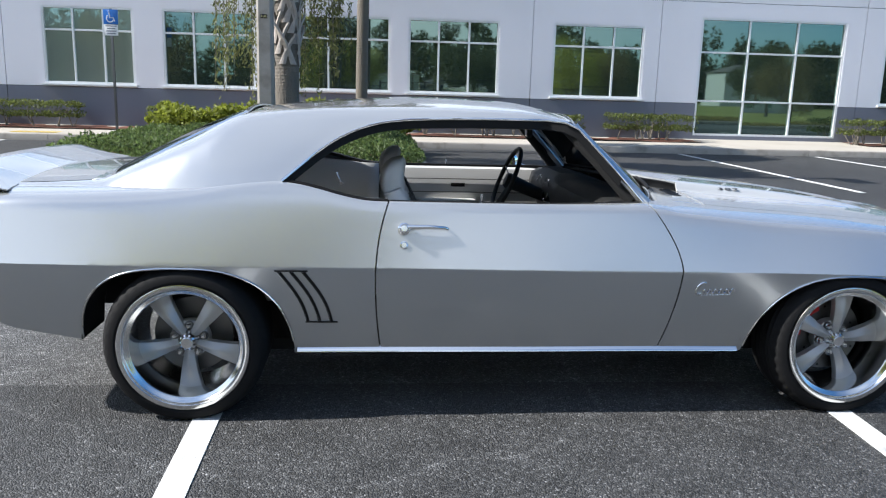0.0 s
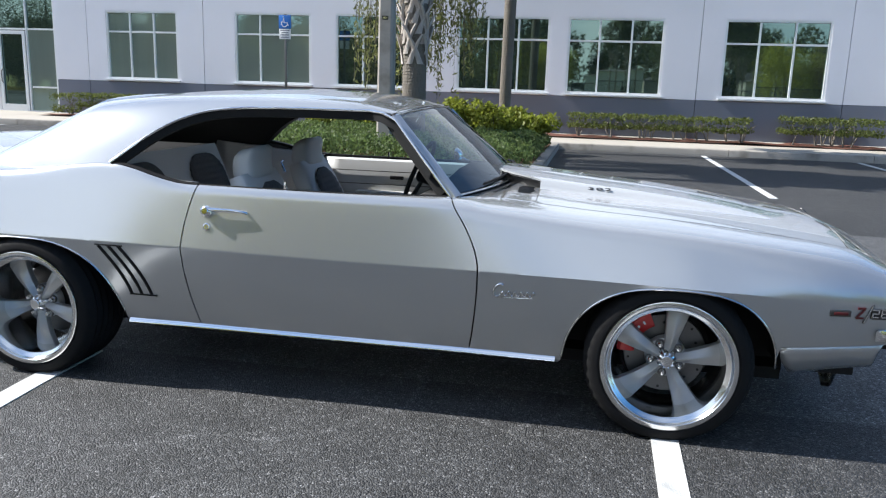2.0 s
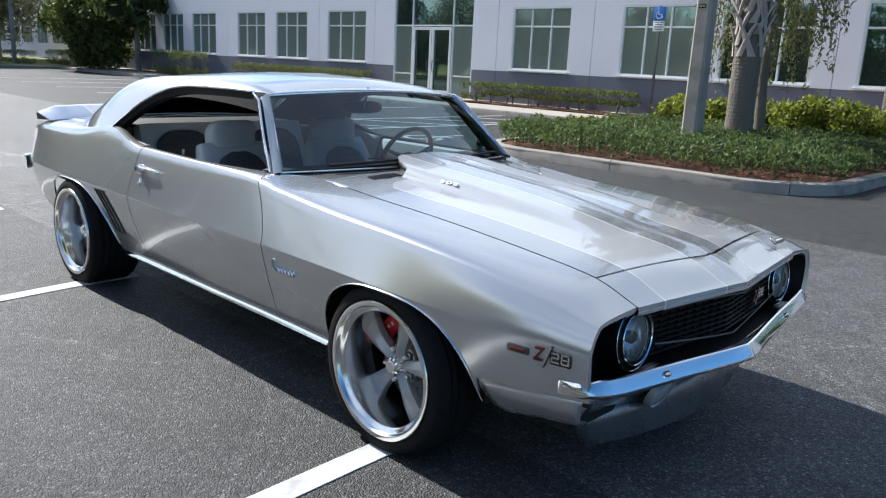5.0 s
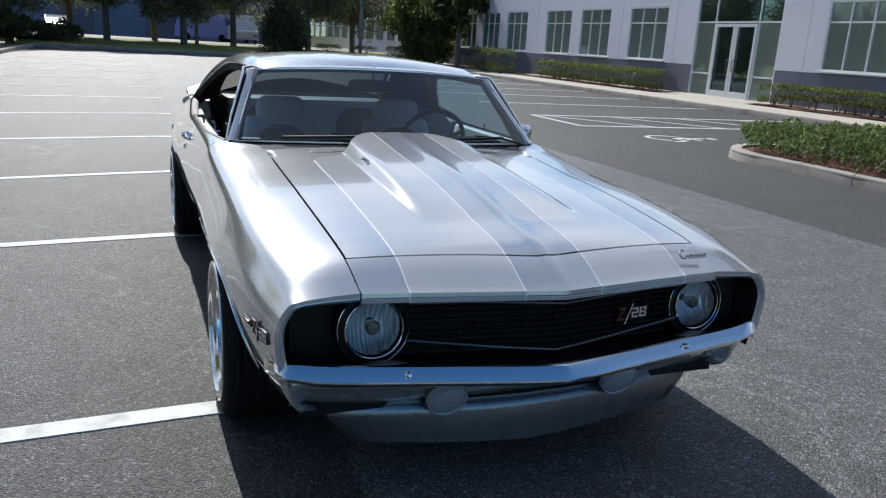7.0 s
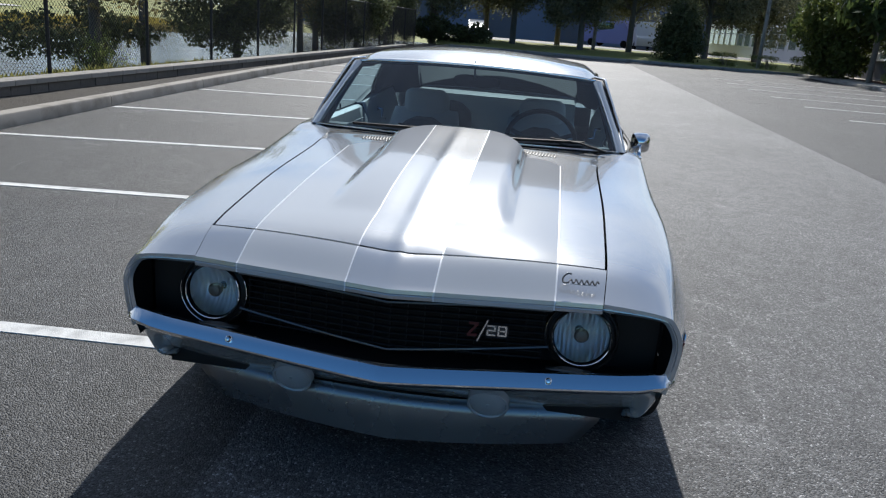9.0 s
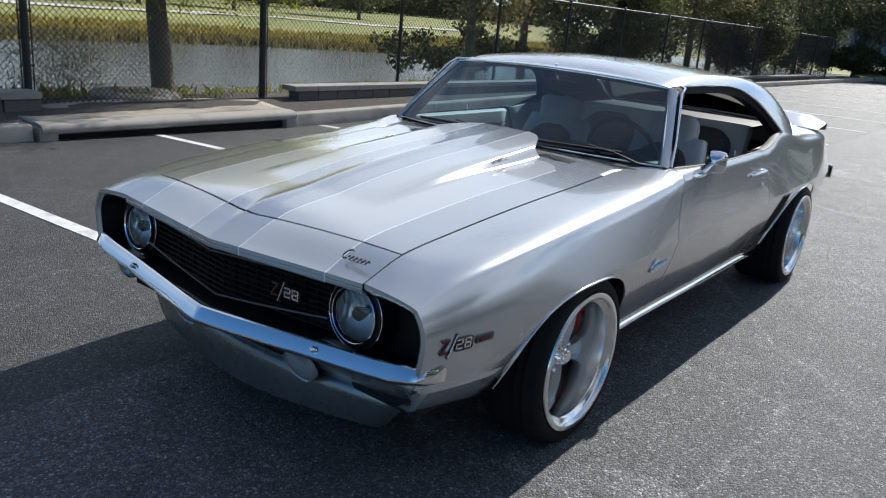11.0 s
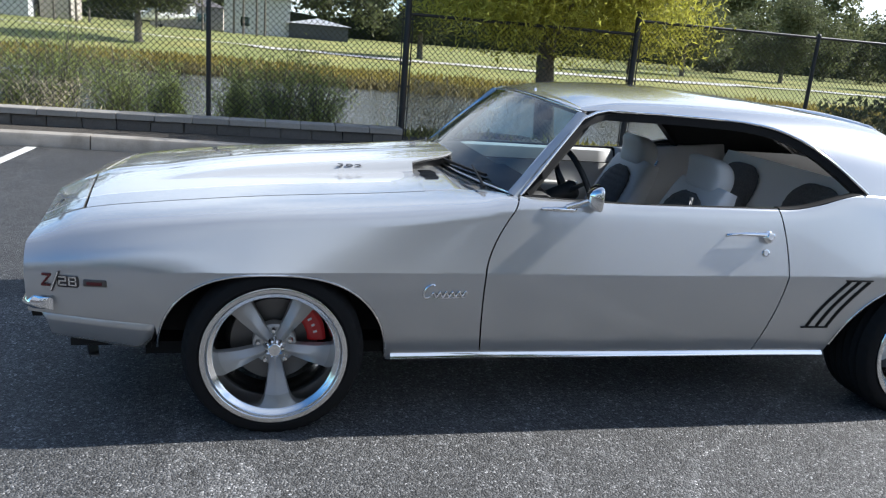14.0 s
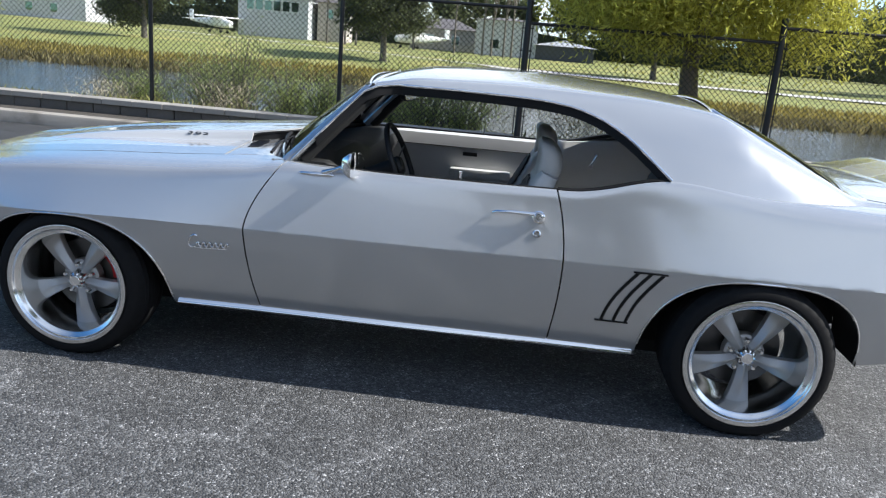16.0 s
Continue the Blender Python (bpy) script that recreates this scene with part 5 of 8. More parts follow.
emblem("grille_emblem", Matrix.Translation((2.200, 0.290, 0.574)) @ Matrix.Rotation(math.radians(90 + 6), 4, "Z"), 0.108)
script("nose_badge", Matrix.Translation((2.15, 0.54, 0.742)) @ Matrix.Rotation(math.radians(90), 4, "Z") @ Matrix.Rotation(math.radians(-55), 4, "X"), 0.105, metal=M_STEEL)

# outside mirror on the driver's door
om = empty("door_mirror", "chrome outside mirror on a stalk", "")
om.parent = car
om.matrix_basis = pose(0.332, 0.860, 0.879)
YY, ZZ = Vector((0, 1, 0)), Vector((0, 0, 1))
bm = bmesh.new()
rows = [ring((x, 0.004, -0.022), w, h, YY, ZZ, 0.9) for x, w, h in ((0.095, 0.012, 0.006), (0.085, 0.02, 0.014), (0.03, 0.028, 0.020), (-0.03, 0.028, 0.018), (-0.045, 0.014, 0.008))]
loft(bm, rows, closed=True)
tube(bm, [(0.0, 0.008, -0.014), (-0.05, 0.014, 0.004), (-0.09, 0.018, 0.022)], [0.011, 0.008, 0.009], 8)
bmesh.ops.recalc_face_normals(bm, faces=bm.faces)
part("mirror_stalk", bm, M_CHROME, om, angle=50)
bm = bmesh.new()
rows = [ring((-0.105 + x, 0.02, 0.028), w, h, YY, ZZ, 0.5) for x, w, h in ((0.030, 0.018, 0.018), (0.028, 0.036, 0.036), (0.018, 0.066, 0.066), (-0.002, 0.092, 0.094), (-0.012, 0.098, 0.100), (-0.016, 0.094, 0.096), (-0.012, 0.088, 0.090))]
loft(bm, rows, closed=True)
bmesh.ops.contextual_create(bm, geom=[v for v in bm.verts if abs(v.co.x + 0.075) < 1e-5])
bmesh.ops.recalc_face_normals(bm, faces=bm.faces)
part("mirror_shell", bm, M_CHROME, om, angle=50)
bm = bmesh.new()
bm.faces.new([bm.verts.new(p) for p in ring((-0.118, 0.02, 0.028), 0.089, 0.091, YY, ZZ, 0.5)])
part("mirror_glass", bm, M_CHROME, om, "mirror glass")

# black belt strips along the tops of the doors
for s in (-1, 1):
    bm = bmesh.new()
    rows = []
    for x in np.linspace(-0.60, 0.47, 20):
        y, z = c_yt(x), c_zt(x)
        rows.append([Vector((x, s * (y + a), z + b)) for a, b in ((-0.002, 0.001), (-0.002, -0.012), (-0.016, -0.012), (-0.016, 0.002), (-0.009, 0.004))])
    loft(bm, rows, closed=True)
    bmesh.ops.recalc_face_normals(bm, faces=bm.faces)
    part("belt_strip", bm, M_TRIM, car, "black rubber strip along the door top", angle=40)
    bm = bmesh.new()
    rows = []
    for x in np.linspace(-0.995, -0.58, 14):
        y, z = top_edge(x)
        rows.append([Vector((x, s * (y + a), z + b)) for a, b in ((0.004, 0.002), (0.002, -0.010), (-0.030, -0.014), (-0.034, 0.004), (-0.012, 0.008))])
    loft(bm, rows, closed=True)
    bmesh.ops.recalc_face_normals(bm, faces=bm.faces)
    part("quarter_strip", bm, M_TRIM, car, "black rubber strip under the rear side opening", angle=40)

# ---- ground, lot, kerbs ----
M_GRASS = mat("mown_grass", (0.20, 0.215, 0.055), 0.9, 0.0, 0.5, 0.35, 12, 0.6, 0.03, dirt=(0.40, 0.34, 0.10), dirt_scale=0.12, dirt_amount=0.8)


def asphalt(name, gain, rough):
    """Stone chips in dark binder, with broad worn patches and fine cracks."""
    m = bpy.data.materials.new(name)
    m.use_nodes = True
    n, l = m.node_tree.nodes, m.node_tree.links
    p = n["Principled BSDF"]
    co = n.new("ShaderNodeTexCoord")
    def tex(kind, scale, **kw):
        t = n.new(kind)
        t.inputs["Scale"].default_value = scale
        for k, v in kw.items():
            t.inputs[k].default_value = v
        l.new(co.outputs["Object"], t.inputs["Vector"])
        return t
    def ramp(src, *stops):
        r = n.new("ShaderNodeValToRGB")
        e = r.color_ramp.elements
        while len(e) < len(stops):
            e.new(0.5)
        for el, (pos, v) in zip(e, stops):
            el.position, el.color = pos, (v, v, v, 1)
        l.new(src, r.inputs["Fac"])
        return r.outputs["Color"]
    def mul(a, b):
        t = n.new("ShaderNodeMixRGB")
        t.blend_type = "MULTIPLY"
        t.inputs["Fac"].default_value = 1
        l.new(a, t.inputs["Color1"])
        l.new(b, t.inputs["Color2"])
        return t.outputs["Color"]
    chip = tex("ShaderNodeTexVoronoi", 150)
    sep = n.new("ShaderNodeSeparateColor")
    l.new(chip.outputs["Color"], sep.inputs[0])
    tone = ramp(sep.outputs[0], (0.0, 0.023), (0.6, 0.047), (0.90, 0.076), (0.96, 0.11), (1.0, 0.18))
    chip2 = tex("ShaderNodeTexVoronoi", 74)
    sep2 = n.new("ShaderNodeSeparateColor")
    l.new(chip2.outputs["Color"], sep2.inputs[0])
    tone2 = ramp(sep2.outputs[0], (0.0, 0.68), (0.5, 0.97), (0.85, 1.16), (1.0, 1.42))
    patch = ramp(tex("ShaderNodeTexNoise", 0.35, Detail=6.0).outputs["Fac"], (0.3, 0.82 * gain), (0.72, 1.25 * gain))
    mid = ramp(tex("ShaderNodeTexNoise", 5.0, Detail=5.0).outputs["Fac"], (0.3, 0.82), (0.7, 1.18))
    warp = tex("ShaderNodeTexNoise", 1.3, Detail=4.0)
    vm = n.new("ShaderNodeVectorMath")
    vm.operation = "MULTIPLY_ADD"
    vm.inputs[1].default_value = (0.5, 0.5, 0.5)
    l.new(warp.outputs["Color"], vm.inputs[0])
    l.new(co.outputs["Object"], vm.inputs[2])
    crack = n.new("ShaderNodeTexVoronoi")
    crack.feature = "DISTANCE_TO_EDGE"
    crack.inputs["Scale"].default_value = 0.38
    l.new(vm.outputs[0], crack.inputs["Vector"])
    line = ramp(crack.outputs["Distance"], (0.0, 1.5), (0.003, 1.3), (0.007, 1.0))
    l.new(mul(mul(mul(mul(tone, tone2), patch), mid), line), p.inputs["Base Color"])
    p.inputs["Roughness"].default_value = rough
    p.inputs["Specular IOR Level"].default_value = 0.38
    b = n.new("ShaderNodeBump")
    b.inputs["Strength"].default_value, b.inputs["Distance"].default_value = 0.8, 0.006
    l.new(chip.outputs["Distance"], b.inputs["Height"])
    b.invert = True
    l.new(b.outputs["Normal"], p.inputs["Normal"])
    return m


M_ASPHALT = asphalt("sealed_asphalt", 0.82, 0.68)
M_LANE = asphalt("worn_asphalt", 1.85, 0.62)
M_BAYS = asphalt("bay_asphalt", 0.98, 0.60)
M_CONC = mat("weathered_concrete", (0.31, 0.285, 0.25), 0.85, 0.0, 0.25, 1.5, 60, 0.3, 0.004, dirt=(0.12, 0.105, 0.085), dirt_scale=2.6, dirt_amount=0.75)
M_LINE = mat("worn_white_line", (0.62, 0.62, 0.60), 0.75, 0.0, 0.2, 6, 150, 0.6, 0.004, dirt=(0.25, 0.25, 0.245), dirt_scale=9.0, dirt_amount=0.6)
M_MULCH = mat("red_mulch", (0.16, 0.065, 0.04), 0.95, 0.0, 0.6, 14, 90, 1.0, 0.02)


def sheet(name, x0, x1, y0, y1, z, material, nx=2, ny=2, label="", fz=None):
    bm = bmesh.new()
    loft(bm, [[Vector((x, y, z if fz is None else fz(x, y))) for y in np.linspace(y0, y1, ny)] for x in np.linspace(x0, x1, nx)])
    for f in bm.faces:
        f.normal_update()
        if f.normal.z < 0:
            f.normal_flip()
    return tagged(part(name, bm, material), label, kind="structure")


def bank(x, y):
    """The ground past the fence: level, down to the pond, up again to the far field."""
    b = 0.0
    if y < -7.3:
        far = 29.5 + 2.0 * math.sin(x * 0.07 + 1) + 1.0 * math.sin(x * 0.23)
        near = 10.4 + 0.5 * math.sin(x * 0.31) + 0.3 * math.sin(x * 0.83 + 2)
        d = -y
        if d < near:
            b = -1.1 * ((d - 7.3) / (near - 7.3)) ** 1.5
        elif d < far:
            b = -1.6
        else:
            b = min(0.0, -0.98 + (d - far) * 0.05)
        b += 0.05 * noise.noise(Vector((x * 0.5, y * 0.5, 0)))
    elif -7.05 < y < 14.5:
        b = -0.32  # under the paving
    return b - 0.03


KERB_Y = -6.0


def gutter_z(x):
    """The height of the gutter along the fence-side kerb, lowest at the storm drain."""
    return float(np.interp(x, (-44, -14, -7, -4, 0, 4, 40), (-0.05, -0.05, -0.15, -0.215, -0.165, -0.115, -0.11)))


def bay_z(x, y):
    """The parking bays fall gently towards the gutter."""
    return gutter_z(x) * max(0.0, (-y - 0.9) / (-KERB_Y - 0.9))


bm = bmesh.new()
gx = [-900, -300, -140, -90] + list(np.arange(-70, 46, 2.0)) + [60, 100, 300, 900]
gy = [-900, -400, -200, -120, -80, -66, -64, -60] + list(np.arange(-56, -30, 1.5)) + [-29, -24, -18, -14] + list(np.arange(-12, -7.0, 0.6)) + [-7.0, -6.0, 0, 20, 60, 200, 900]
loft(bm, [[Vector((x, y, bank(x, y))) for y in gy] for x in gx])
for f in bm.faces:
    f.normal_update()
    if f.normal.z < 0:
        f.normal_flip()
tagged(part("ground", bm, M_GRASS), "grassy ground sloping to a pond and a far field", kind="structure")
sheet("road", -44, 40, KERB_Y - 0.06, -0.55, 0.0, M_BAYS, 85, 23, "dark worn asphalt of the parking bays", bay_z)
sheet("road", -44, 40, -0.55, 4.4, 0.0, M_LANE, 3, 3, "grey worn asphalt of the driving lane")
sheet("road", -44, 40, 4.4, 14.4, 0.0, M_ASPHALT, 3, 3, "smooth dark sealed asphalt towards the building")

# bay lines on the fence side, and on the building side
for x in (6.7, 4.0, 1.39, -1.30, -3.84, -6.52, -9.45, -12.5, -15.4, -18.4, -21.8, -25.3, -29.5, -33.5, -37.5):
    bm = bmesh.new()
    loft(bm, [[Vector((x + dx, y, bay_z(x + dx, y) + dz)) for dx, dz in ((-0.0525, -0.002), (-0.0525, 0.0045), (0.0525, 0.0045), (0.0525, -0.002))] for y in np.linspace(-0.6, KERB_Y + 0.03, 23)], closed=True)
    bmesh.ops.recalc_face_normals(bm, faces=bm.faces)
    tagged(part("bay_line", bm, M_LINE, smooth=False), "worn white parking bay line on asphalt", "line", "bay lines", "structure")
for x in (16.6, 13.4, 10.15, 6.68, 3.45, -14.3, -17.6, -20.9, -24.2, -27.5, -30.8):
    bm = bmesh.new()
    box(bm, (x, 10.7, 0.002), (0.105, 7.2, 0.005))
    tagged(part("bay_line", bm, M_LINE, smooth=False), "worn white parking bay line on asphalt", "line", "bay lines", "structure")
bm = bmesh.new()
for x in (-8.95, -11.0):
    box(bm, (x, 10.7, 0.002), (0.11, 7.6, 0.005))
for y in (6.9, 14.5):
    box(bm, (-9.97, y, 0.002), (2.1, 0.11, 0.005))
for k in range(4):
    box(bm, (-9.97, 7.9 + k * 1.8, 0.0021), (2.5, 0.09, 0.005), 0, Matrix.Rotation(math.radians(38), 4, "Z"))
tagged(part("access_aisle", bm, M_LINE, smooth=False), "hatched white access aisle on asphalt", "marking", kind="structure")
def ribbon(bm, pts, w, z=0.0045):
    """A flat painted stroke along points."""
    P = [Vector((*p, z)) for p in pts]
    rows = []
    for i, p in enumerate(P):
        d = (P[min(i + 1, len(P) - 1)] - P[max(i - 1, 0)]).normalized()
        n = Vector((-d.y, d.x, 0)) * w / 2
        rows.append([p + n, p - n])
    loft(bm, rows)


bm = bmesh.new()
ribbon(bm, [(-7.05 + 0.40 * math.cos(a), 7.85 + 0.44 * math.sin(a)) for a in np.linspace(0.9, 5.9, 24)], 0.10)
ribbon(bm, [(-7.0, 7.95), (-7.02, 8.75)], 0.11, 0.005)
ribbon(bm, [(-7.02, 8.4), (-6.65, 8.4)], 0.09, 0.0055)
ribbon(bm, [(-7.0, 7.98), (-6.6, 7.98), (-6.45, 7.6)], 0.10, 0.006)
ribbon(bm, [(-7.02 + 0.06 * math.cos(a), 8.95 + 0.06 * math.sin(a)) for a in np.linspace(0, 6.28, 13)], 0.12, 0.0045)
for v in bm.verts:
    v.co.x, v.co.y = -7.12 + (v.co.x + 7.0) * 0.85, 7.22 + (v.co.y - 7.41) * 0.85
for f in bm.faces:
    f.normal_update()
    if f.normal.z < 0:
        f.normal_flip()
tagged(part("accessible_symbol", bm, M_LINE, smooth=False), "worn white wheelchair symbol painted on asphalt", "marking", kind="structure")


def kerb(name, pts, width=0.16, height=0.15, closed=False, label="weathered concrete kerb", joint=3.0, inward=1, lift=lambda x: 0.0):
    """A kerb with a rounded edge along points, in lengths with open joints."""
    P = [Vector((*p, 0)) for p in pts]
    holder = empty(name, label, "kerb", kind="structure")
    prof = ((0.0, -0.05), (0.004, height - 0.035), (0.016, height - 0.01), (0.04, height), (width, height), (width, -0.05))
    lens = [0.0]
    for a, b in zip(P, P[1:]):
        lens.append(lens[-1] + (b - a).length)
    total = lens[-1]

    def at(d):
        for i in range(len(P) - 1):
            if d <= lens[i + 1] + 1e-9:
                t = (d - lens[i]) / (lens[i + 1] - lens[i])
                return P[i].lerp(P[i + 1], t), (P[i + 1] - P[i]).normalized()
        return P[-1], (P[-1] - P[-2]).normalized()
    n = max(1, int(total / joint))
    for k in range(n):
        a, b = total * k / n + 0.006, total * (k + 1) / n - 0.006
        ds = [a] + [d for d in lens if a + 0.05 < d < b - 0.05] + [b]
        rows = []
        for d in ds:
            p, t = at(d)
            i = min(range(len(lens)), key=lambda q: abs(lens[q] - d))
            if abs(lens[i] - d) < 1e-6 and 0 < i < len(P) - 1:
                t = ((P[i] - P[i - 1]).normalized() + (P[i + 1] - P[i]).normalized()).normalized()
            nrm = Vector((-t.y, t.x, 0)) * inward
            rows.append([p + nrm * u + Vector((0, 0, v + lift(p.x))) for u, v in prof])
        bm = bmesh.new()
        loft(bm, rows)
        for r in (rows[0], rows[-1]):
            bmesh.ops.contextual_create(bm, geom=[v for v in bm.verts if any((v.co - q).length < 1e-6 for q in r)])
        bmesh.ops.recalc_face_normals(bm, faces=bm.faces)
        part("kerb_stone", bm, M_CONC, holder, angle=40)
    return holder


kerb("kerb_south", [(40, KERB_Y), (0.06, KERB_Y)], 0.18, 0.165, inward=1, joint=3.1, lift=gutter_z)
kerb("kerb_south", [(-3.40, KERB_Y), (-44, KERB_Y)], 0.18, 0.165, inward=1, joint=3.1, lift=gutter_z)

# ---- foliage ----
def leaf_mat(name, color, var=0.8, rough=0.55):
    m = mat(name, color, rough, 0.0, 0.2, 1.5, 30, 0, spec=0.35, per_island=var)
    n, l = m.node_tree.nodes, m.node_tree.links
    out, p = n["Material Output"], n["Principled BSDF"]
    tr, mx = n.new("ShaderNodeBsdfTranslucent"), n.new("ShaderNodeMixShader")
    mx.inputs[0].default_value = 0.5
    src = p.inputs["Base Color"].links[0].from_socket
    l.new(src, tr.inputs["Color"])
    l.new(p.outputs[0], mx.inputs[1])
    l.new(tr.outputs[0], mx.inputs[2])
    l.new(mx.outputs[0], out.inputs["Surface"])
    return m


L_JUNIPER = leaf_mat("juniper_leaf", (0.105, 0.150, 0.048))
L_HEDGE = leaf_mat("hedge_leaf", (0.115, 0.14, 0.038))
L_CROTON = leaf_mat("yellow_green_leaf", (0.22, 0.25, 0.035), 0.9)
L_WEEP = leaf_mat("olive_weeping_leaf", (0.17, 0.18, 0.065))
L_OAK = leaf_mat("dark_oak_leaf", (0.115, 0.130, 0.062))
L_CYPRESS = leaf_mat("autumn_cypress_leaf", (0.42, 0.41, 0.07), 0.9)
L_REED = leaf_mat("reed_leaf", (0.26, 0.25, 0.08))
L_PALM = leaf_mat("palm_leaf", (0.06, 0.085, 0.025))
M_BARK = mat("grey_bark", (0.16, 0.14, 0.115), 0.95, 0.0, 0.4, 5, 40, 1.0, 0.02, stretch=(1, 1, 0.25))
M_BOOT = mat("palm_boot", (0.43, 0.38, 0.335), 0.9, 0.0, 0.35, 9, 60, 0.6, 0.01)
rng = np.random.default_rng(7)


def leaves(name, pts, size, material, parent=None, label="", up=0.3, long=1.0, kind="", flow=None):
    """A mesh of small folded blades at many points, each turned at random; flow gives them a common lean."""
    pts = np.asarray(pts, float)
    n = len(pts)
    d = rng.normal(size=(n, 3))
    d[:, 2] += up
    if flow is not None:
        d += np.asarray(flow, float)
    d /= np.linalg.norm(d, axis=1)[:, None]
    e = np.cross(d, rng.normal(size=(n, 3)))
    e /= np.linalg.norm(e, axis=1)[:, None] + 1e-9
    s = (size * rng.uniform(0.6, 1.3, n))[:, None]
    v = np.empty((n, 4, 3))
    v[:, 0] = pts - d * s * long * 0.5
    v[:, 1] = pts + e * s * 0.32
    v[:, 2] = pts + d * s * long * 0.5
    v[:, 3] = pts - e * s * 0.32 + np.cross(d, e) * s * 0.12
    me = bpy.data.meshes.new(name)
    me.vertices.add(n * 4)
    me.vertices.foreach_set("co", v.ravel())
    me.loops.add(n * 4)
    me.loops.foreach_set("vertex_index", np.arange(n * 4, dtype=np.int32))
    me.polygons.add(n)
    me.polygons.foreach_set("loop_start", np.arange(0, n * 4, 4, dtype=np.int32))
    me.update(calc_edges=True)
    me.materials.append(material)
    ob = new(name, me)
    if parent is not None:
        ob.parent = parent
    tagged(ob, label, kind=kind)
    return ob


def blob_points(blobs, n, hollow=0.55):
    """Points through and on a set of ellipsoids (x, y, z, rx, ry, rz), thicker near their skins, with gaps."""
    blobs = np.asarray(blobs, float)
    vol = blobs[:, 3] * blobs[:, 4] * blobs[:, 5]
    which = rng.choice(len(blobs), n, p=vol / vol.sum())
    d = rng.normal(size=(n, 3))
    d /= np.linalg.norm(d, axis=1)[:, None]
    r = rng.uniform(hollow ** 3, 1.0, n) ** (1 / 3) * (1 + 0.12 * rng.normal(size=n))
    return blobs[which, :3] + d * r[:, None] * blobs[which, 3:]


def clump_blobs(c, r, n, spread=1.0, small=0.38):
    out = []
    for _ in range(n):
        d = rng.normal(size=3)
        d /= np.linalg.norm(d)
        k = rng.uniform(0.45, 0.95) * spread
        q = small * rng.uniform(0.7, 1.3)
        out.append((c[0] + d[0] * r[0] * k, c[1] + d[1] * r[1] * k, c[2] + d[2] * r[2] * k, r[0] * q, r[1] * q, r[2] * q))
    return out


def make_tree(name, x, y, z0, height, radius, leaf, label, n=9000, trunk_r=0.2, crown_low=0.35, leaf_size=0.22, lean=(0, 0), droop=0.0, blobs=26, category="tree", group="", leaf_long=1.4):
    t = empty(name, label, category, group, at=pose(x, y, z0))
    bm = bmesh.new()
    top = Vector((lean[0], lean[1], height * 0.8))
    pts = [Vector((0, 0, -0.3)), Vector((0.02, 0, 0.15)), top * 0.4 + Vector((0.06, -0.04, 0)), top * 0.75, top]
    tube(bm, pts, [trunk_r * 1.5, trunk_r * 1.1, trunk_r * 0.85, trunk_r * 0.5, trunk_r * 0.15], 10)
    c = (lean[0] * 0.8, lean[1] * 0.8, height * (crown_low + 1) / 2)
    r = (radius, radius, height * (1 - crown_low) / 2)
    bl = clump_blobs(c, r, blobs)
    for b in bl[:14]:
        k = rng.uniform(0.35, 0.7)
        a = top * k
        mid = (a + Vector(b[:3])) / 2 + Vector((0, 0, -0.1))
        tube(bm, [a, mid, Vector(b[:3])], [trunk_r * 0.4, trunk_r * 0.22, trunk_r * 0.06], 6)
    part("trunk", bm, M_BARK, t, angle=60)
    p = blob_points(bl, n, 0.3)
    if droop:
        p[:, 2] -= droop * rng.uniform(0, 1, n) ** 2
    leaves("crown", p, leaf_size, leaf, t, up=-0.6 if leaf_long > 2 else -0.2 if droop else 0.2, long=leaf_long)
    return t


def make_hedge(x0, x1, y, z0, h, depth, label, leaf=None, n_per=1300, bare=0.3):
    """A clipped hedge on bare stems."""
    t = empty("hedge", label, "hedge", "hedges by the building", at=pose((x0 + x1) / 2, y, z0))
    w = x1 - x0
    n = int(n_per * w)
    for k in range(max(3, int(w * 3.2))):
        bx = rng.uniform(-w / 2 + 0.1, w / 2 - 0.1)
        for _ in range(2):
            bm = bmesh.new()
            tube(bm, [(bx, 0, -0.05), (bx + rng.normal() * 0.08, rng.normal() * 0.08, h * 0.35), (bx + rng.normal() * 0.16, rng.normal() * 0.14, h * 0.75)], [0.020, 0.014, 0.007], 5)
            part("stem", bm, M_BARK, t, angle=60)
    u = rng.uniform(-1, 1, n)
    a = rng.uniform(0, 2 * math.pi, n)
    rr = rng.uniform(0.35, 1, n) ** 0.5
    ends = 1 - 0.35 * np.abs(u) ** 8
    wob = 0.86 + 0.30 * np.abs(np.sin(u * w * 1.9 + x0)) ** 0.7 + 0.08 * np.sin(u * w * 7.7)
    z = h * (bare + (1 - bare) * (0.5 + 0.5 * np.sign(np.sin(a)) * np.abs(np.sin(a)) ** 0.5 * rr)) * (0.72 + 0.28 * wob)
    p = np.stack([u * w / 2 + rng.normal(size=n) * 0.03, np.sign(np.cos(a)) * np.abs(np.cos(a)) ** 0.5 * rr * depth / 2 * ends * wob, z], 1)
    leaves("foliage", p, 0.055, leaf or L_HEDGE, t, up=0.5, long=1.3)
    return t


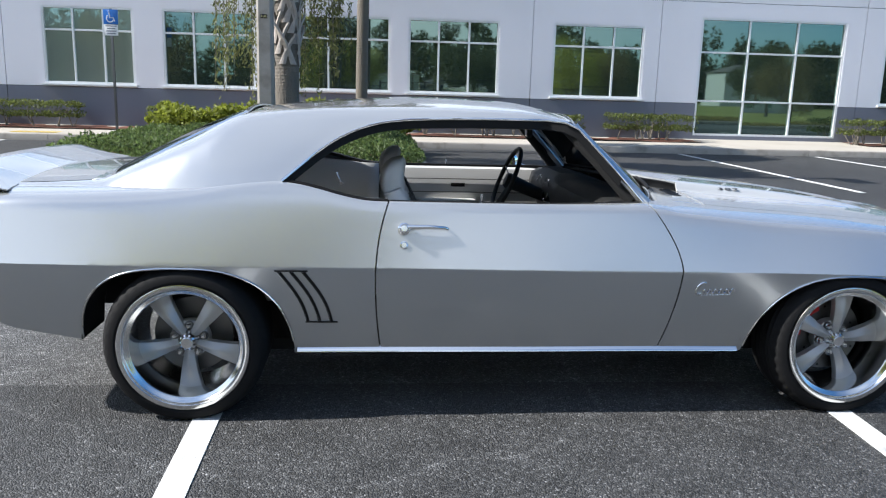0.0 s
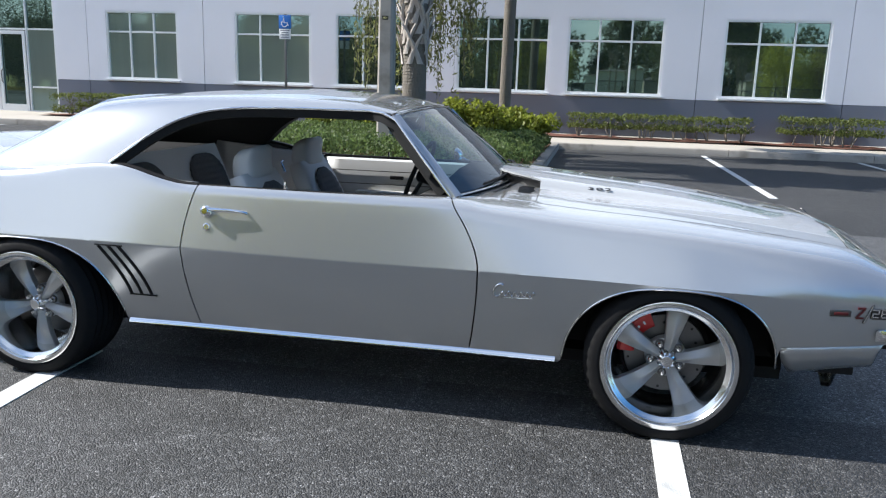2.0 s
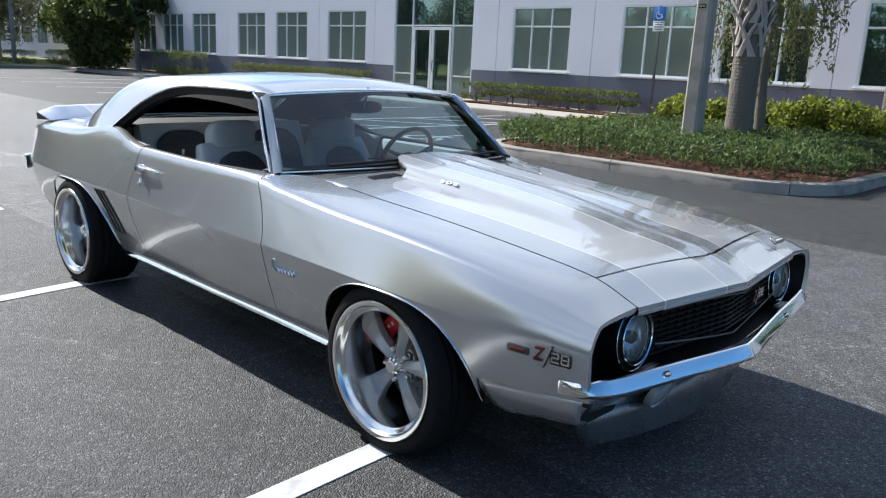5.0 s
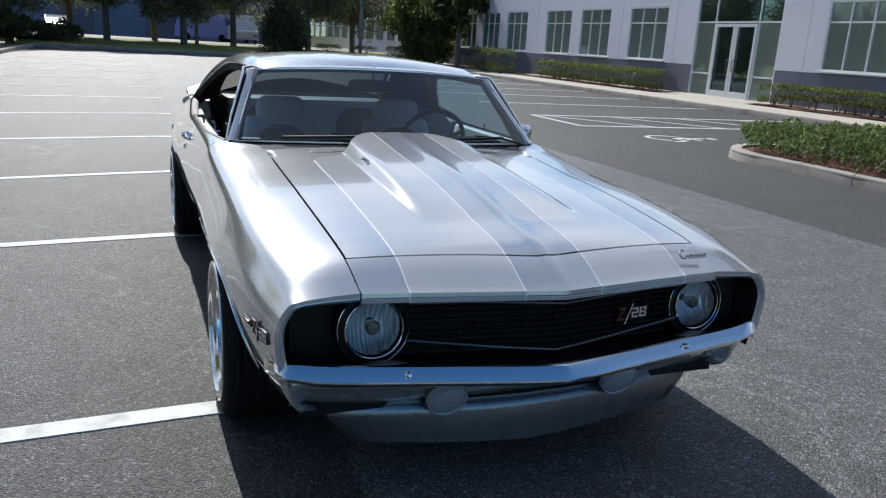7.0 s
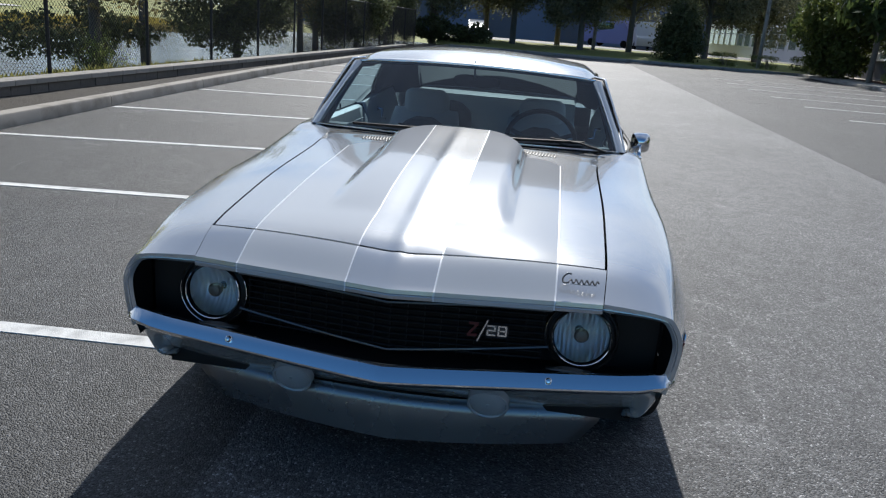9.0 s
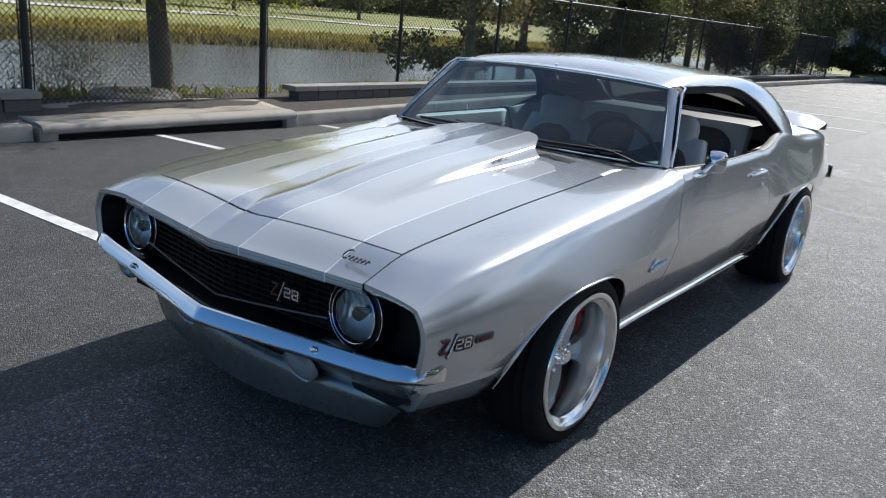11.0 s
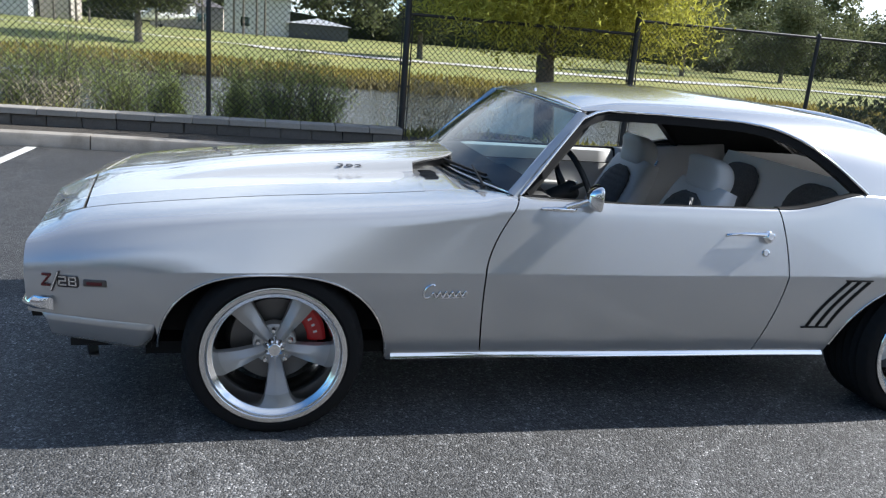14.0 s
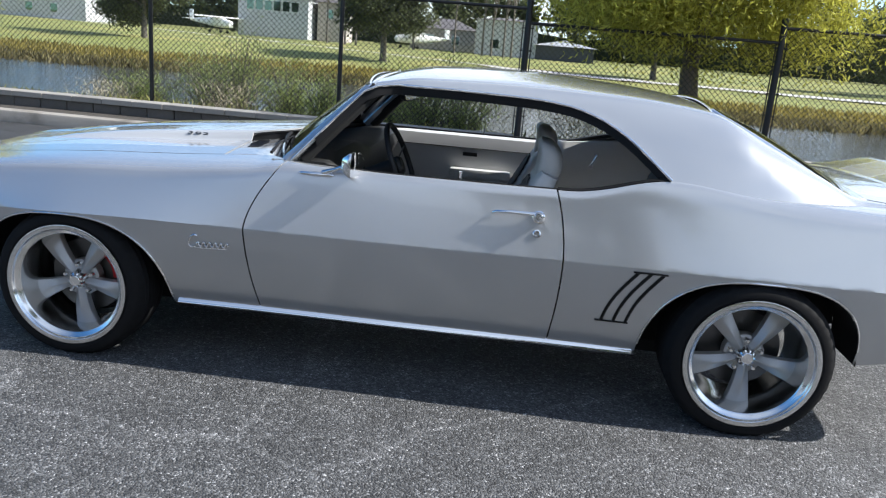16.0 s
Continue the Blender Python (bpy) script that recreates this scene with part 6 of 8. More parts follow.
def make_palm(x, y, z0, height, r, boots, label, fronds=22, lean=(0, 0)):
    t = empty("palm_tree", label, "palm tree", at=pose(x, y, z0))
    bm = bmesh.new()
    pts, rad = [], []
    for k in range(15):
        s = k / 14
        pts.append((lean[0] * s * s, lean[1] * s * s, -0.2 + (height + 0.2) * s))
        rad.append(r * (1.18 - 0.18 * min(1, s * 6)) * (1 + 0.02 * math.sin(k * 2.3)))
    tube(bm, pts, rad, 18)
    for k in range(int(height / 0.055)):  # ring scars
        s = (k + 0.5) / (height / 0.055)
        z = -0.2 + (height + 0.2) * s
        cx, cy = lean[0] * s * s, lean[1] * s * s
        rows = [[Vector((cx + (r * m) * math.cos(a), cy + (r * m) * math.sin(a), z + dz)) for a in np.linspace(0, 2 * math.pi, 19)[:-1]] for m, dz in ((1.0, -0.014), (1.035, 0), (1.0, 0.014))]
        loft(bm, rows, closed=True)
    part("trunk", bm, M_BARK, t, angle=60)
    if boots:
        k = 0
        z = boots
        while z < height - 0.1:
            for j in range(7):
                a = j * 2 * math.pi / 7 + k * 0.52
                s = 1 if (k + j) % 2 else -1
                bm = bmesh.new()
                rows = []
                for q in np.linspace(0, 1, 6):
                    rr = r + 0.015 + (0.13 * q ** 1.7 - 0.03 * q) * r / 0.21
                    aa = a + s * 0.85 * q
                    w = lerp(0.062, 0.026, q ** 0.7) * r / 0.21
                    c = Vector((rr * math.cos(aa), rr * math.sin(aa), z + 0.50 * q))
                    tang = Vector((-math.sin(aa), math.cos(aa), 0))
                    nn = Vector((math.cos(aa), math.sin(aa), 0))
                    rows.append([c - tang * w, c + nn * 0.02, c + tang * w, c - nn * 0.025])
                loft(bm, rows, closed=True)
                bm.faces.new([v for v in list(bm.verts)[-4:]])
                bmesh.ops.recalc_face_normals(bm, faces=bm.faces)
                part("leaf_base", bm, M_BOOT, t, angle=50)
            z += 0.17
            k += 1
    pts = []
    bm = bmesh.new()
    for k in range(fronds):
        a = k * 2.399
        el = rng.uniform(-0.5, 1.1)
        L = rng.uniform(1.3, 1.8)
        line = []
        for q in np.linspace(0, 1, 9):
            rr = L * q * math.cos(el) * (1 - 0.15 * q)
            line.append(Vector((lean[0] + rr * math.cos(a), lean[1] + rr * math.sin(a), height + L * q * math.sin(el) - 0.75 * q * q)))
        tube(bm, line, [0.022] + [0.014] * 7 + [0.004], 5)
        for i in range(90):
            q = rng.uniform(0.45, 1)
            j = min(7, int(q * 8))
            base = line[j].lerp(line[j + 1], q * 8 - j)
            pts.append(tuple(base + Vector(rng.normal(size=3)) * 0.22 * q + Vector((0, 0, -0.1))))
    part("frond_stalk", bm, M_BOOT, t, angle=60)
    leaves("frond", pts, 0.34, L_PALM, t, up=-0.9, long=2.2)
    return t

# ---- the building side ----
M_WALL = mat("pale_grey_render", (0.80, 0.785, 0.82), 0.85, 0.0, 0.05, 0.5, 90, 0.12, 0.002, dirt=(0.72, 0.71, 0.74), dirt_scale=0.4, dirt_amount=0.4)
M_BASE = mat("slate_blue_render", (0.165, 0.175, 0.215), 0.85, 0.0, 0.08, 0.6, 90, 0.12, 0.002, dirt=(0.20, 0.18, 0.17), dirt_scale=0.6, dirt_amount=0.4)
M_ALU = mat("white_aluminium", (0.74, 0.75, 0.75), 0.42, 0.1, 0.04, 4, 60, 0.03, 0.001)
M_WGLASS = mat("dark_reflective_glass", (0.020, 0.030, 0.026), 0.02, 0.0, 0.1, 0.6, 20, 0, rough_var=0.0)
M_BLIND = mat("glass_over_green_blinds", (0.20, 0.235, 0.20), 0.02, 0.0, 0.12, 0.8, 14, 0, rough_var=0.0, stretch=(6, 1, 0.1))
for m_ in (M_WGLASS, M_BLIND):
    m_.node_tree.nodes["Principled BSDF"].inputs["IOR"].default_value = 2.7
    m_.node_tree.nodes["Principled BSDF"].inputs["Specular Tint"].default_value = (0.72, 1.0, 0.90, 1)
WALL_Y, BAND = 17.0, 1.20
G0 = 0.2
WINDOWS = [(-39.6, -37.4), (-36.6, -34.4), (-33.5, -31.2), (-29.3, -27.0), (-26.2, -23.9), (-22.55, -20.15), (-12.98, -10.74), (-9.0, -6.77), (-6.05, -3.75), (-2.68, -0.27), (0.2, 2.6), (4.05, 6.52), (13.35, 15.7), (17.2, 19.5)]
WZ = (1.27, 3.18)
DOOR = (-18.57, -14.65, G0, 3.57)
STORE = (8.08, 12.18, 0.33, 3.46)
OPEN = [(a, b, *WZ) for a, b in WINDOWS] + [DOOR, STORE]
GROOVES = [-48.0, -40.4, -30.1, -23.1, -19.66, -13.6, -9.95, -3.2, 3.48, 6.95, 12.7, 20.2, 30.0]


def wall_cells(x0, x1, zs0, zs1):
    """The solid blocks of a wall panel that the openings leave."""
    ops = [o for o in OPEN if o[1] > x0 and o[0] < x1]
    xs = sorted({x0, x1, *[v for o in ops for v in o[:2] if x0 < v < x1]})
    out = []
    for a, b in zip(xs, xs[1:]):
        zs = sorted({zs0, zs1, *[v for o in ops for v in o[2:] if zs0 < v < zs1 and o[0] < (a + b) / 2 < o[1]]})
        for c, d in zip(zs, zs[1:]):
            if not any(o[0] < (a + b) / 2 < o[1] and o[2] < (c + d) / 2 < o[3] for o in ops):
                out.append((a, b, c, d))
    return out


wall_n = empty("wall_north", "pale grey rendered office wall over a slate band", "wall", kind="structure")
for a, b in zip(GROOVES, GROOVES[1:]):
    for z0, z1, m_, nm in ((-0.1, BAND - 0.006, M_BASE, "base_panel"), (BAND + 0.006, 3.86, M_WALL, "wall_panel"), (3.875, 5.7, M_WALL, "wall_panel")):
        bm = bmesh.new()
        for c in wall_cells(a + 0.008, b - 0.008, z0, z1):
            box(bm, ((c[0] + c[1]) / 2, WALL_Y + 0.15, (c[2] + c[3]) / 2), (c[1] - c[0], 0.30, c[3] - c[2]))
        part(nm, bm, m_, wall_n, smooth=False)
bm = bmesh.new()
for c in wall_cells(-48, 30, -0.1, 5.7):
    box(bm, ((c[0] + c[1]) / 2, WALL_Y + 0.22, (c[2] + c[3]) / 2), (c[1] - c[0], 0.30, c[3] - c[2]))
part("wall_core", bm, mat("grey_joint_sealant", (0.16, 0.16, 0.18), 0.9, 0, 0.1), wall_n, smooth=False)
bm = bmesh.new()
box(bm, (-9, 32, 2.8), (78, 0.3, 5.8))
box(bm, (-47.9, 24.5, 2.8), (0.3, 14.7, 5.8))
box(bm, (29.9, 24.5, 2.8), (0.3, 14.7, 5.8))
tagged(part("wall_back", bm, M_WALL, smooth=False), "plain grey outer walls of the office block", kind="structure")
bm = bmesh.new()
box(bm, (-9, 24.6, 5.76), (78.2, 15.2, 0.14))
tagged(part("roof_slab", bm, M_BASE, smooth=False), "flat roof of the office block", kind="structure")

_wi = 0


def make_window(x0, x1, z0, z1, cols, bars, glass_m, label, doors=False):
    """Bars are heights of the cross bars."""
    global _wi
    _wi += 1
    w = empty("window_%d" % _wi if not doors else "door_1", label, "window" if not doors else "door", kind="structure")
    y = WALL_Y + 0.055
    f = 0.055
    def bar(cx, cz, sx, sz, nm="frame_bar", d=0.09, dy=0.0):
        bm = bmesh.new()
        box(bm, (cx, y + dy, cz), (sx, d, sz), 0.004)
        part(nm, bm, M_ALU, w, smooth=False)
    for x in (x0 + f / 2, x1 - f / 2):
        bar(x, (z0 + z1) / 2, f, z1 - z0 - 0.002)
    for z in (z0 + f / 2, z1 - f / 2):
        bar((x0 + x1) / 2, z, x1 - x0 - 2 * f, f)
    cw = [x0 + (x1 - x0) * k / cols for k in range(cols + 1)] if isinstance(cols, int) else cols
    for x in cw[1:-1]:
        bar(x, (z0 + z1) / 2, 0.048, z1 - z0 - 2 * f, d=0.075)
    rows = [z0 + f, *bars, z1 - f]
    for z in bars:
        for a, b in zip(cw, cw[1:]):
            bar((a + b) / 2, z, b - a - 0.05, 0.048, d=0.07)
    for a, b in zip(cw, cw[1:]):
        for c, d in zip(rows, rows[1:]):
            bm = bmesh.new()
            tilt = Matrix.Rotation(rng.normal() * 0.0035, 4, "Z") @ Matrix.Rotation(rng.normal() * 0.0035, 4, "X")
            box(bm, ((a + b) / 2, y + 0.02, (c + d) / 2), (b - a - 0.03, 0.012, d - c - 0.01), 0, tilt)
            part("pane", bm, M_BLIND if doors and d < z1 - 0.1 and (a == cw[0] or b == cw[-1]) else glass_m, w, smooth=False)
    if z0 > 1:
        bm = bmesh.new()
        box(bm, ((x0 + x1) / 2, WALL_Y - 0.01, z0 - 0.022), (x1 - x0 + 0.10, 0.16, 0.045), 0.006)
        part("window_sill", bm, M_ALU, w, smooth=False)
    return w


for a, b in WINDOWS:
    blind = a < -6.5
    make_window(a, b, *WZ, 3, [2.60], M_BLIND if blind else M_WGLASS, "white-framed six-pane office window " + ("with green blinds behind" if blind else "mirroring trees and sky"))
make_window(*STORE, 3, [1.27, 2.56], M_WGLASS, "tall white-framed glass front mirroring trees")
make_window(*DOOR, [-18.57, -17.62, -15.62, -14.65], [2.62], M_WGLASS, "glazed double entrance door with side lights", doors=True)
entrance = bpy.data.objects["door_1"]
for k, (a, b) in enumerate(((-17.57, -16.63), (-16.61, -15.67))):
    for cx, cz, sx, sz in ((a + 0.05, 1.39, 0.10, 2.36), (b - 0.05, 1.39, 0.10, 2.36), ((a + b) / 2, 2.52, b - a - 0.2, 0.10), ((a + b) / 2, 0.32, b - a - 0.2, 0.22)):
        bm = bmesh.new()
        box(bm, (cx, WALL_Y + 0.03, cz), (sx, 0.05, sz), 0.004)
        part("door_frame", bm, M_ALU, entrance, smooth=False)
    bm = bmesh.new()
    hx = b - 0.12 if k == 0 else a + 0.12
    tube(bm, [(hx, WALL_Y + 0.0, 1.05), (hx, WALL_Y - 0.06, 1.10), (hx, WALL_Y - 0.06, 1.40), (hx, WALL_Y + 0.0, 1.45)], 0.014, 8)
    part("door_handle", bm, M_STEEL, entrance)
for x in (-18.1, -15.1):
    bm = bmesh.new()
    box(bm, (x, WALL_Y + 0.05, 0.95), (0.86, 0.07, 0.05), 0.003)
    part("frame_bar", bm, M_ALU, entrance, smooth=False)

# pavement, beds, kerbs
sheet("pavement", -44, 40, 14.55, 17.3, 0.15, mat("pale_concrete_walk", (0.42, 0.385, 0.33), 0.85, 0, 0.15, 0.8, 60, 0.2, 0.003, dirt=(0.30, 0.26, 0.21), dirt_scale=0.7, dirt_amount=0.5), 3, 4, "pale concrete walk along the building", lambda x, y: 0.15 + 0.09 * max(0, (y - 14.6) / 2.7))
kerb("kerb_north", [(-44, 14.4), (-5.5, 14.4), (0.3, 14.4), (40, 14.4)], 0.18, 0.15)
for a, b in ((-14.4, -6.2), (-6.0, 7.9), (12.4, 30.0), (-40.0, -18.9)):
    sheet("mulch_bed", a, b, 15.75, 17.0, 0.24, M_MULCH, int((b - a) * 3), 6, "red bark mulch bed by the wall", lambda x, y: 0.225 + 0.03 * noise.noise(Vector((x * 2, y * 2, 3))))
bm = bmesh.new()
for i in range(8):
    for j in range(5):
        box(bm, (-8.9 + i * 0.13, 14.75 + j * 0.13, 0.162), (0.1, 0.1, 0.012), 0.003)
tagged(part("tactile_plate", bm, mat("yellow_tactile", (0.55, 0.40, 0.10), 0.8, 0, 0.1), smooth=False), "yellow tactile paving plate on the walk", kind="structure")
# island
def island_edge():
    seq = [(0.25, 14.4), (0.25, 8.1)]
    seq += [(-0.9 + 1.15 * math.cos(a), 8.05 + 1.2 * math.sin(a)) for a in np.radians(np.linspace(0, -90, 8))]
    seq += [(-4.35 + 1.15 * math.cos(a), 8.05 + 1.2 * math.sin(a)) for a in np.radians(np.linspace(-90, -180, 8))]
    seq += [(-5.5, 14.4)]
    return seq


ISL = island_edge()
kerb("kerb_island", ISL, 0.17, 0.15, joint=2.4, inward=-1)
bm = bmesh.new()
bm.faces.new([bm.verts.new((x, y, 0.12)) for x, y in ISL])
for f in bm.faces:
    f.normal_update()
    if f.normal.z < 0:
        f.normal_flip()
tagged(part("soil", bm, M_MULCH, smooth=False), "mulched soil of the planted island", kind="structure")


def in_island(x, y, m=0.25):
    if not (-5.5 + m < x < 0.25 - m and 6.85 + m < y < 14.4):
        return False
    for cx in (-0.9, -4.35):
        if y < 8.05 and ((x > -0.9 and cx == -0.9) or (x < -4.35 and cx == -4.35)):
            return math.hypot((x - cx) / 1.15, (y - 8.05) / 1.2) < 1 - m * 0.8
    return True


pts = []
k = 0
while len(pts) < 60000:
    x, y = rng.uniform(-5.5, 0.3), rng.uniform(6.85, 13.2)
    if not in_island(x, y, 0.12):
        continue
    edge = min(x + 5.4, 0.15 - x, y - 6.95)
    top = 0.17 + 0.36 * min(1, max(0, edge + 0.12) / 0.5) ** 0.6
    top *= 1 + 0.22 * noise.noise(Vector((x * 2.3, y * 2.3, 0))) + 0.16 * noise.noise(Vector((x * 6, y * 6, 5)))
    z = 0.14 + (top - 0.14) * (rng.uniform(0, 1) ** 0.35)
    pts.append((x, y, z))
leaves("juniper_bed", pts, 0.042, L_JUNIPER, None, "low green juniper ground cover inside the kerbed island", up=0.9, long=1.7, kind="stuff")
for x, y, r, h in ((-4.6, 12.4, 0.55, 0.75), (-3.7, 12.6, 0.6, 0.85), (-2.8, 12.5, 0.6, 0.9), (-1.9, 12.3, 0.65, 1.0), (-1.1, 12.2, 0.6, 0.95), (-0.4, 12.6, 0.55, 0.85), (-5.0, 13.4, 0.5, 0.8)):
    t = empty("shrub", "yellow-green leafy shrub in the island bed", "shrub", "island shrubs", at=pose(x, y, 0.12))
    bm = bmesh.new()
    for _ in range(9):
        tube(bm, [(rng.normal() * 0.05, rng.normal() * 0.05, 0), (rng.normal() * r * 0.4, rng.normal() * r * 0.4, h * 0.7)], [0.012, 0.005], 5)
    part("stem", bm, M_BARK, t)
    leaves("foliage", blob_points(clump_blobs((0, 0, h * 0.58), (r, r, h * 0.42), 16, 0.9, 0.45), 2600), 0.085, L_CROTON, t, up=0.6, long=1.4)

# concrete lamp post, sign, palms, weeping tree
lamp_post = empty("lamp_post", "square pale concrete lamp post in the island", "lamp post", at=pose(-2.34, 8.63, 0.1))
bm = bmesh.new()
rows = [[Vector((sx * w, sy * w, z)) for sx, sy in ((-1, -0.7), (-0.7, -1), (0.7, -1), (1, -0.7), (1, 0.7), (0.7, 1), (-0.7, 1), (-1, 0.7))] for z, w in ((-0.3, 0.135), (8.2, 0.085))]
loft(bm, rows, closed=True)
bmesh.ops.recalc_face_normals(bm, faces=bm.faces)
part("post", bm, M_CONC, lamp_post, smooth=False)
bm = bmesh.new()
box(bm, (0.0, -0.133, 2.27), (0.10, 0.012, 0.06), 0.002)
part("number_plate", bm, M_TRIM, lamp_post, "small dark plate with pale bars")
bm = bmesh.new()
for k in range(4):
    box(bm, (-0.03 + k * 0.02, -0.141, 2.27), (0.009, 0.004, 0.03))
part("plate_bar", bm, mat("pale_yellow_mark", (0.5, 0.45, 0.2), 0.6), lamp_post, smooth=False)
bm = bmesh.new()
box(bm, (0, -0.35, 8.25), (0.35, 0.7, 0.14), 0.02)
part("lamp_head", bm, M_TRIM, lamp_post)

sign = empty("parking_sign", "blue and white accessible parking sign on a steel post", "sign", at=pose(-6.60, 14.80, 0.15))
bm = bmesh.new()
box(bm, (0, 0, 1.35), (0.055, 0.035, 2.9), 0.004)
part("post", bm, M_STEEL, sign)
M_BLUE = mat("sign_blue", (0.02, 0.16, 0.55), 0.4, 0, 0.03, 5, 60, 0)
bm = bmesh.new()
box(bm, (0, -0.03, 2.62), (0.32, 0.006, 0.32), 0.002)
board = part("blue_board", bm, M_BLUE, sign, "blue board with white wheelchair symbol")
bm = bmesh.new()
tube(bm, [(0.075 * math.cos(a) - 0.01, -0.036, 2.58 + 0.075 * math.sin(a)) for a in np.linspace(2.2, 6.2, 14)], 0.012, 5)
tube(bm, [(-0.03, -0.036, 2.71), (-0.02, -0.036, 2.60), (0.06, -0.036, 2.60), (0.09, -0.036, 2.52)], 0.013, 5)
tube(bm, [(-0.035, -0.036, 2.735), (-0.035, -0.036, 2.755)], 0.018, 6)
part("symbol", bm, M_WHITE, board)
bm = bmesh.new()
box(bm, (0, -0.03, 2.33), (0.30, 0.006, 0.24), 0.002)
board = part("white_board", bm, M_WHITE, sign, "white board with dark lettering bars")
bm = bmesh.new()
for k, wdt in enumerate((0.24, 0.18, 0.22, 0.20)):
    box(bm, (0, -0.036, 2.42 - k * 0.055), (wdt, 0.004, 0.022))
part("lettering", bm, M_BASE, board, smooth=False)

make_palm(-2.16, 9.85, 0.1, 5.6, 0.21, 1.6, "thick cabbage palm with criss-cross leaf bases in the island", 26)
make_palm(-0.95, 13.45, 0.1, 6.4, 0.125, 3.35, "slender palm trunk beside the office wall", 20, lean=(0.12, 0))
weep = empty("weeping_tree", "weeping tree with olive strands hanging behind the palm", "tree", at=pose(-2.35, 10.9, 0.1))
bm = bmesh.new()
tube(bm, [(0.1, 0.1, -0.2), (0.0, 0.1, 1.4), (0.15, 0.05, 2.8), (0, 0, 4.4)], [0.11, 0.09, 0.07, 0.03], 8)
pts = []
for k in range(80):
    a, rr = rng.uniform(0, 6.28), 0.45 + 0.75 * rng.uniform(0, 1) ** 0.7
    x, y, zt = rr * math.cos(a), rr * math.sin(a) * 0.7, 4.4 - 0.5 * rr + rng.normal() * 0.2
    zb = 0.95 + 0.9 * rng.uniform(0, 1) + (0.9 if x > 0.5 else 0) * rng.uniform(0, 1)
    tube(bm, [(0, 0, 3.6 + rng.uniform(-0.6, 0.6)), (x * 0.7, y * 0.7, zt), (x, y, zt - 0.6), (x * 1.05, y * 1.05, zb)], [0.02, 0.012, 0.006, 0.002], 4)
    for q in range(62):
        s = rng.uniform(0, 1)
        pts.append((x * (1 + 0.05 * s) + rng.normal() * 0.035, y * (1 + 0.05 * s) + rng.normal() * 0.035, lerp(zt - 0.2, zb, s)))
part("branch", bm, M_BARK, weep, angle=60)
leaves("strand", pts, 0.052, L_WEEP, weep, up=-1.6, long=1.9)

for a, b, h in ((-14.2, -13.6, 0.6), (-13.4, -7.9, 0.62), (-6.3, -5.2, 0.55), (0.35, 4.75, 0.58), (5.4, 7.8, 0.66), (11.95, 15.5, 0.66), (-28.0, -18.95, 0.75)):
    make_hedge(a, b, 16.3 if a > -19 else 16.1, 0.22, h, 0.75, "clipped dark green hedge on bare stems by the wall", bare=0.36 if a > -14 else 0.1, n_per=1200)
make_hedge(-34.2, -30.2, 15.6, 0.2, 1.15, 1.2, "dense dark hedge at the lot's corner", bare=0.05)

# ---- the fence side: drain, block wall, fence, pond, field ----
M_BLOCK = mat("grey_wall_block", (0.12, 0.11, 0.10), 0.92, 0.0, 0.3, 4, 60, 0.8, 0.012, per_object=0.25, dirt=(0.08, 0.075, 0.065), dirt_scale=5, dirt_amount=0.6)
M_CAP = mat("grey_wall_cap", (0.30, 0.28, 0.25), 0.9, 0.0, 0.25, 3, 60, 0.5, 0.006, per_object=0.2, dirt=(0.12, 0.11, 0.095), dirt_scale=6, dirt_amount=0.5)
M_FENCE = mat("black_fence_vinyl", (0.010, 0.010, 0.011), 0.45, 0.0, 0.1, 9, 60, 0.05, 0.001)
M_GRAVEL = mat("dark_gravel_strip", (0.075, 0.066, 0.055), 0.95, 0, 0.6, 12, 70, 1.0, 0.02)
FY = -6.98
sheet("verge", -44, 40, -7.5, KERB_Y - 0.17, 0.02, M_GRAVEL, 90, 12, "dark gravel strip behind the kerb", lambda x, y: lerp(gutter_z(x) + 0.15, 0.045, min(1.0, (KERB_Y - 0.17 - y) / 0.45)) + 0.015 * noise.noise(Vector((x * 1.5, y * 2, 1))))


def shared(name, mesh_holder, size, bevel):
    if name not in mesh_holder:
        bm = bmesh.new()
        box(bm, (0, 0, 0), size, bevel)
        me = bpy.data.meshes.new(name)
        bm.to_mesh(me)
        bm.free()
        mesh_holder[name] = me
    return mesh_holder[name]


_shared = {}
for wi, (x0, x1) in enumerate(((-0.32, 13.8), (-33.0, -3.72))):
    holder = empty("block_wall_%d" % (wi + 1), "low grey block retaining wall with cap stones", "wall", kind="structure")
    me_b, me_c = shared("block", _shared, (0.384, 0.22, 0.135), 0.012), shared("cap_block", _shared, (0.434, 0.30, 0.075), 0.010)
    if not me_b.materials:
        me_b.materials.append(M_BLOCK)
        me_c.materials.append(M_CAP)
    n = int((x1 - x0) / 0.392)
    for k in range(n):
        o = new("block", me_b)
        o.parent = holder
        o.matrix_basis = pose(x0 + 0.196 + k * 0.392, -6.72 + rng.normal() * 0.004, 0.105, 0, 0, rng.normal() * 0.6)
    n = int((x1 - x0) / 0.441)
    for k in range(n):
        o = new("cap_block", me_c)
        o.parent = holder
        o.matrix_basis = pose(x0 + 0.22 + k * 0.441, -6.72 + rng.normal() * 0.004, 0.2115, 0, 0, rng.normal() * 0.5)

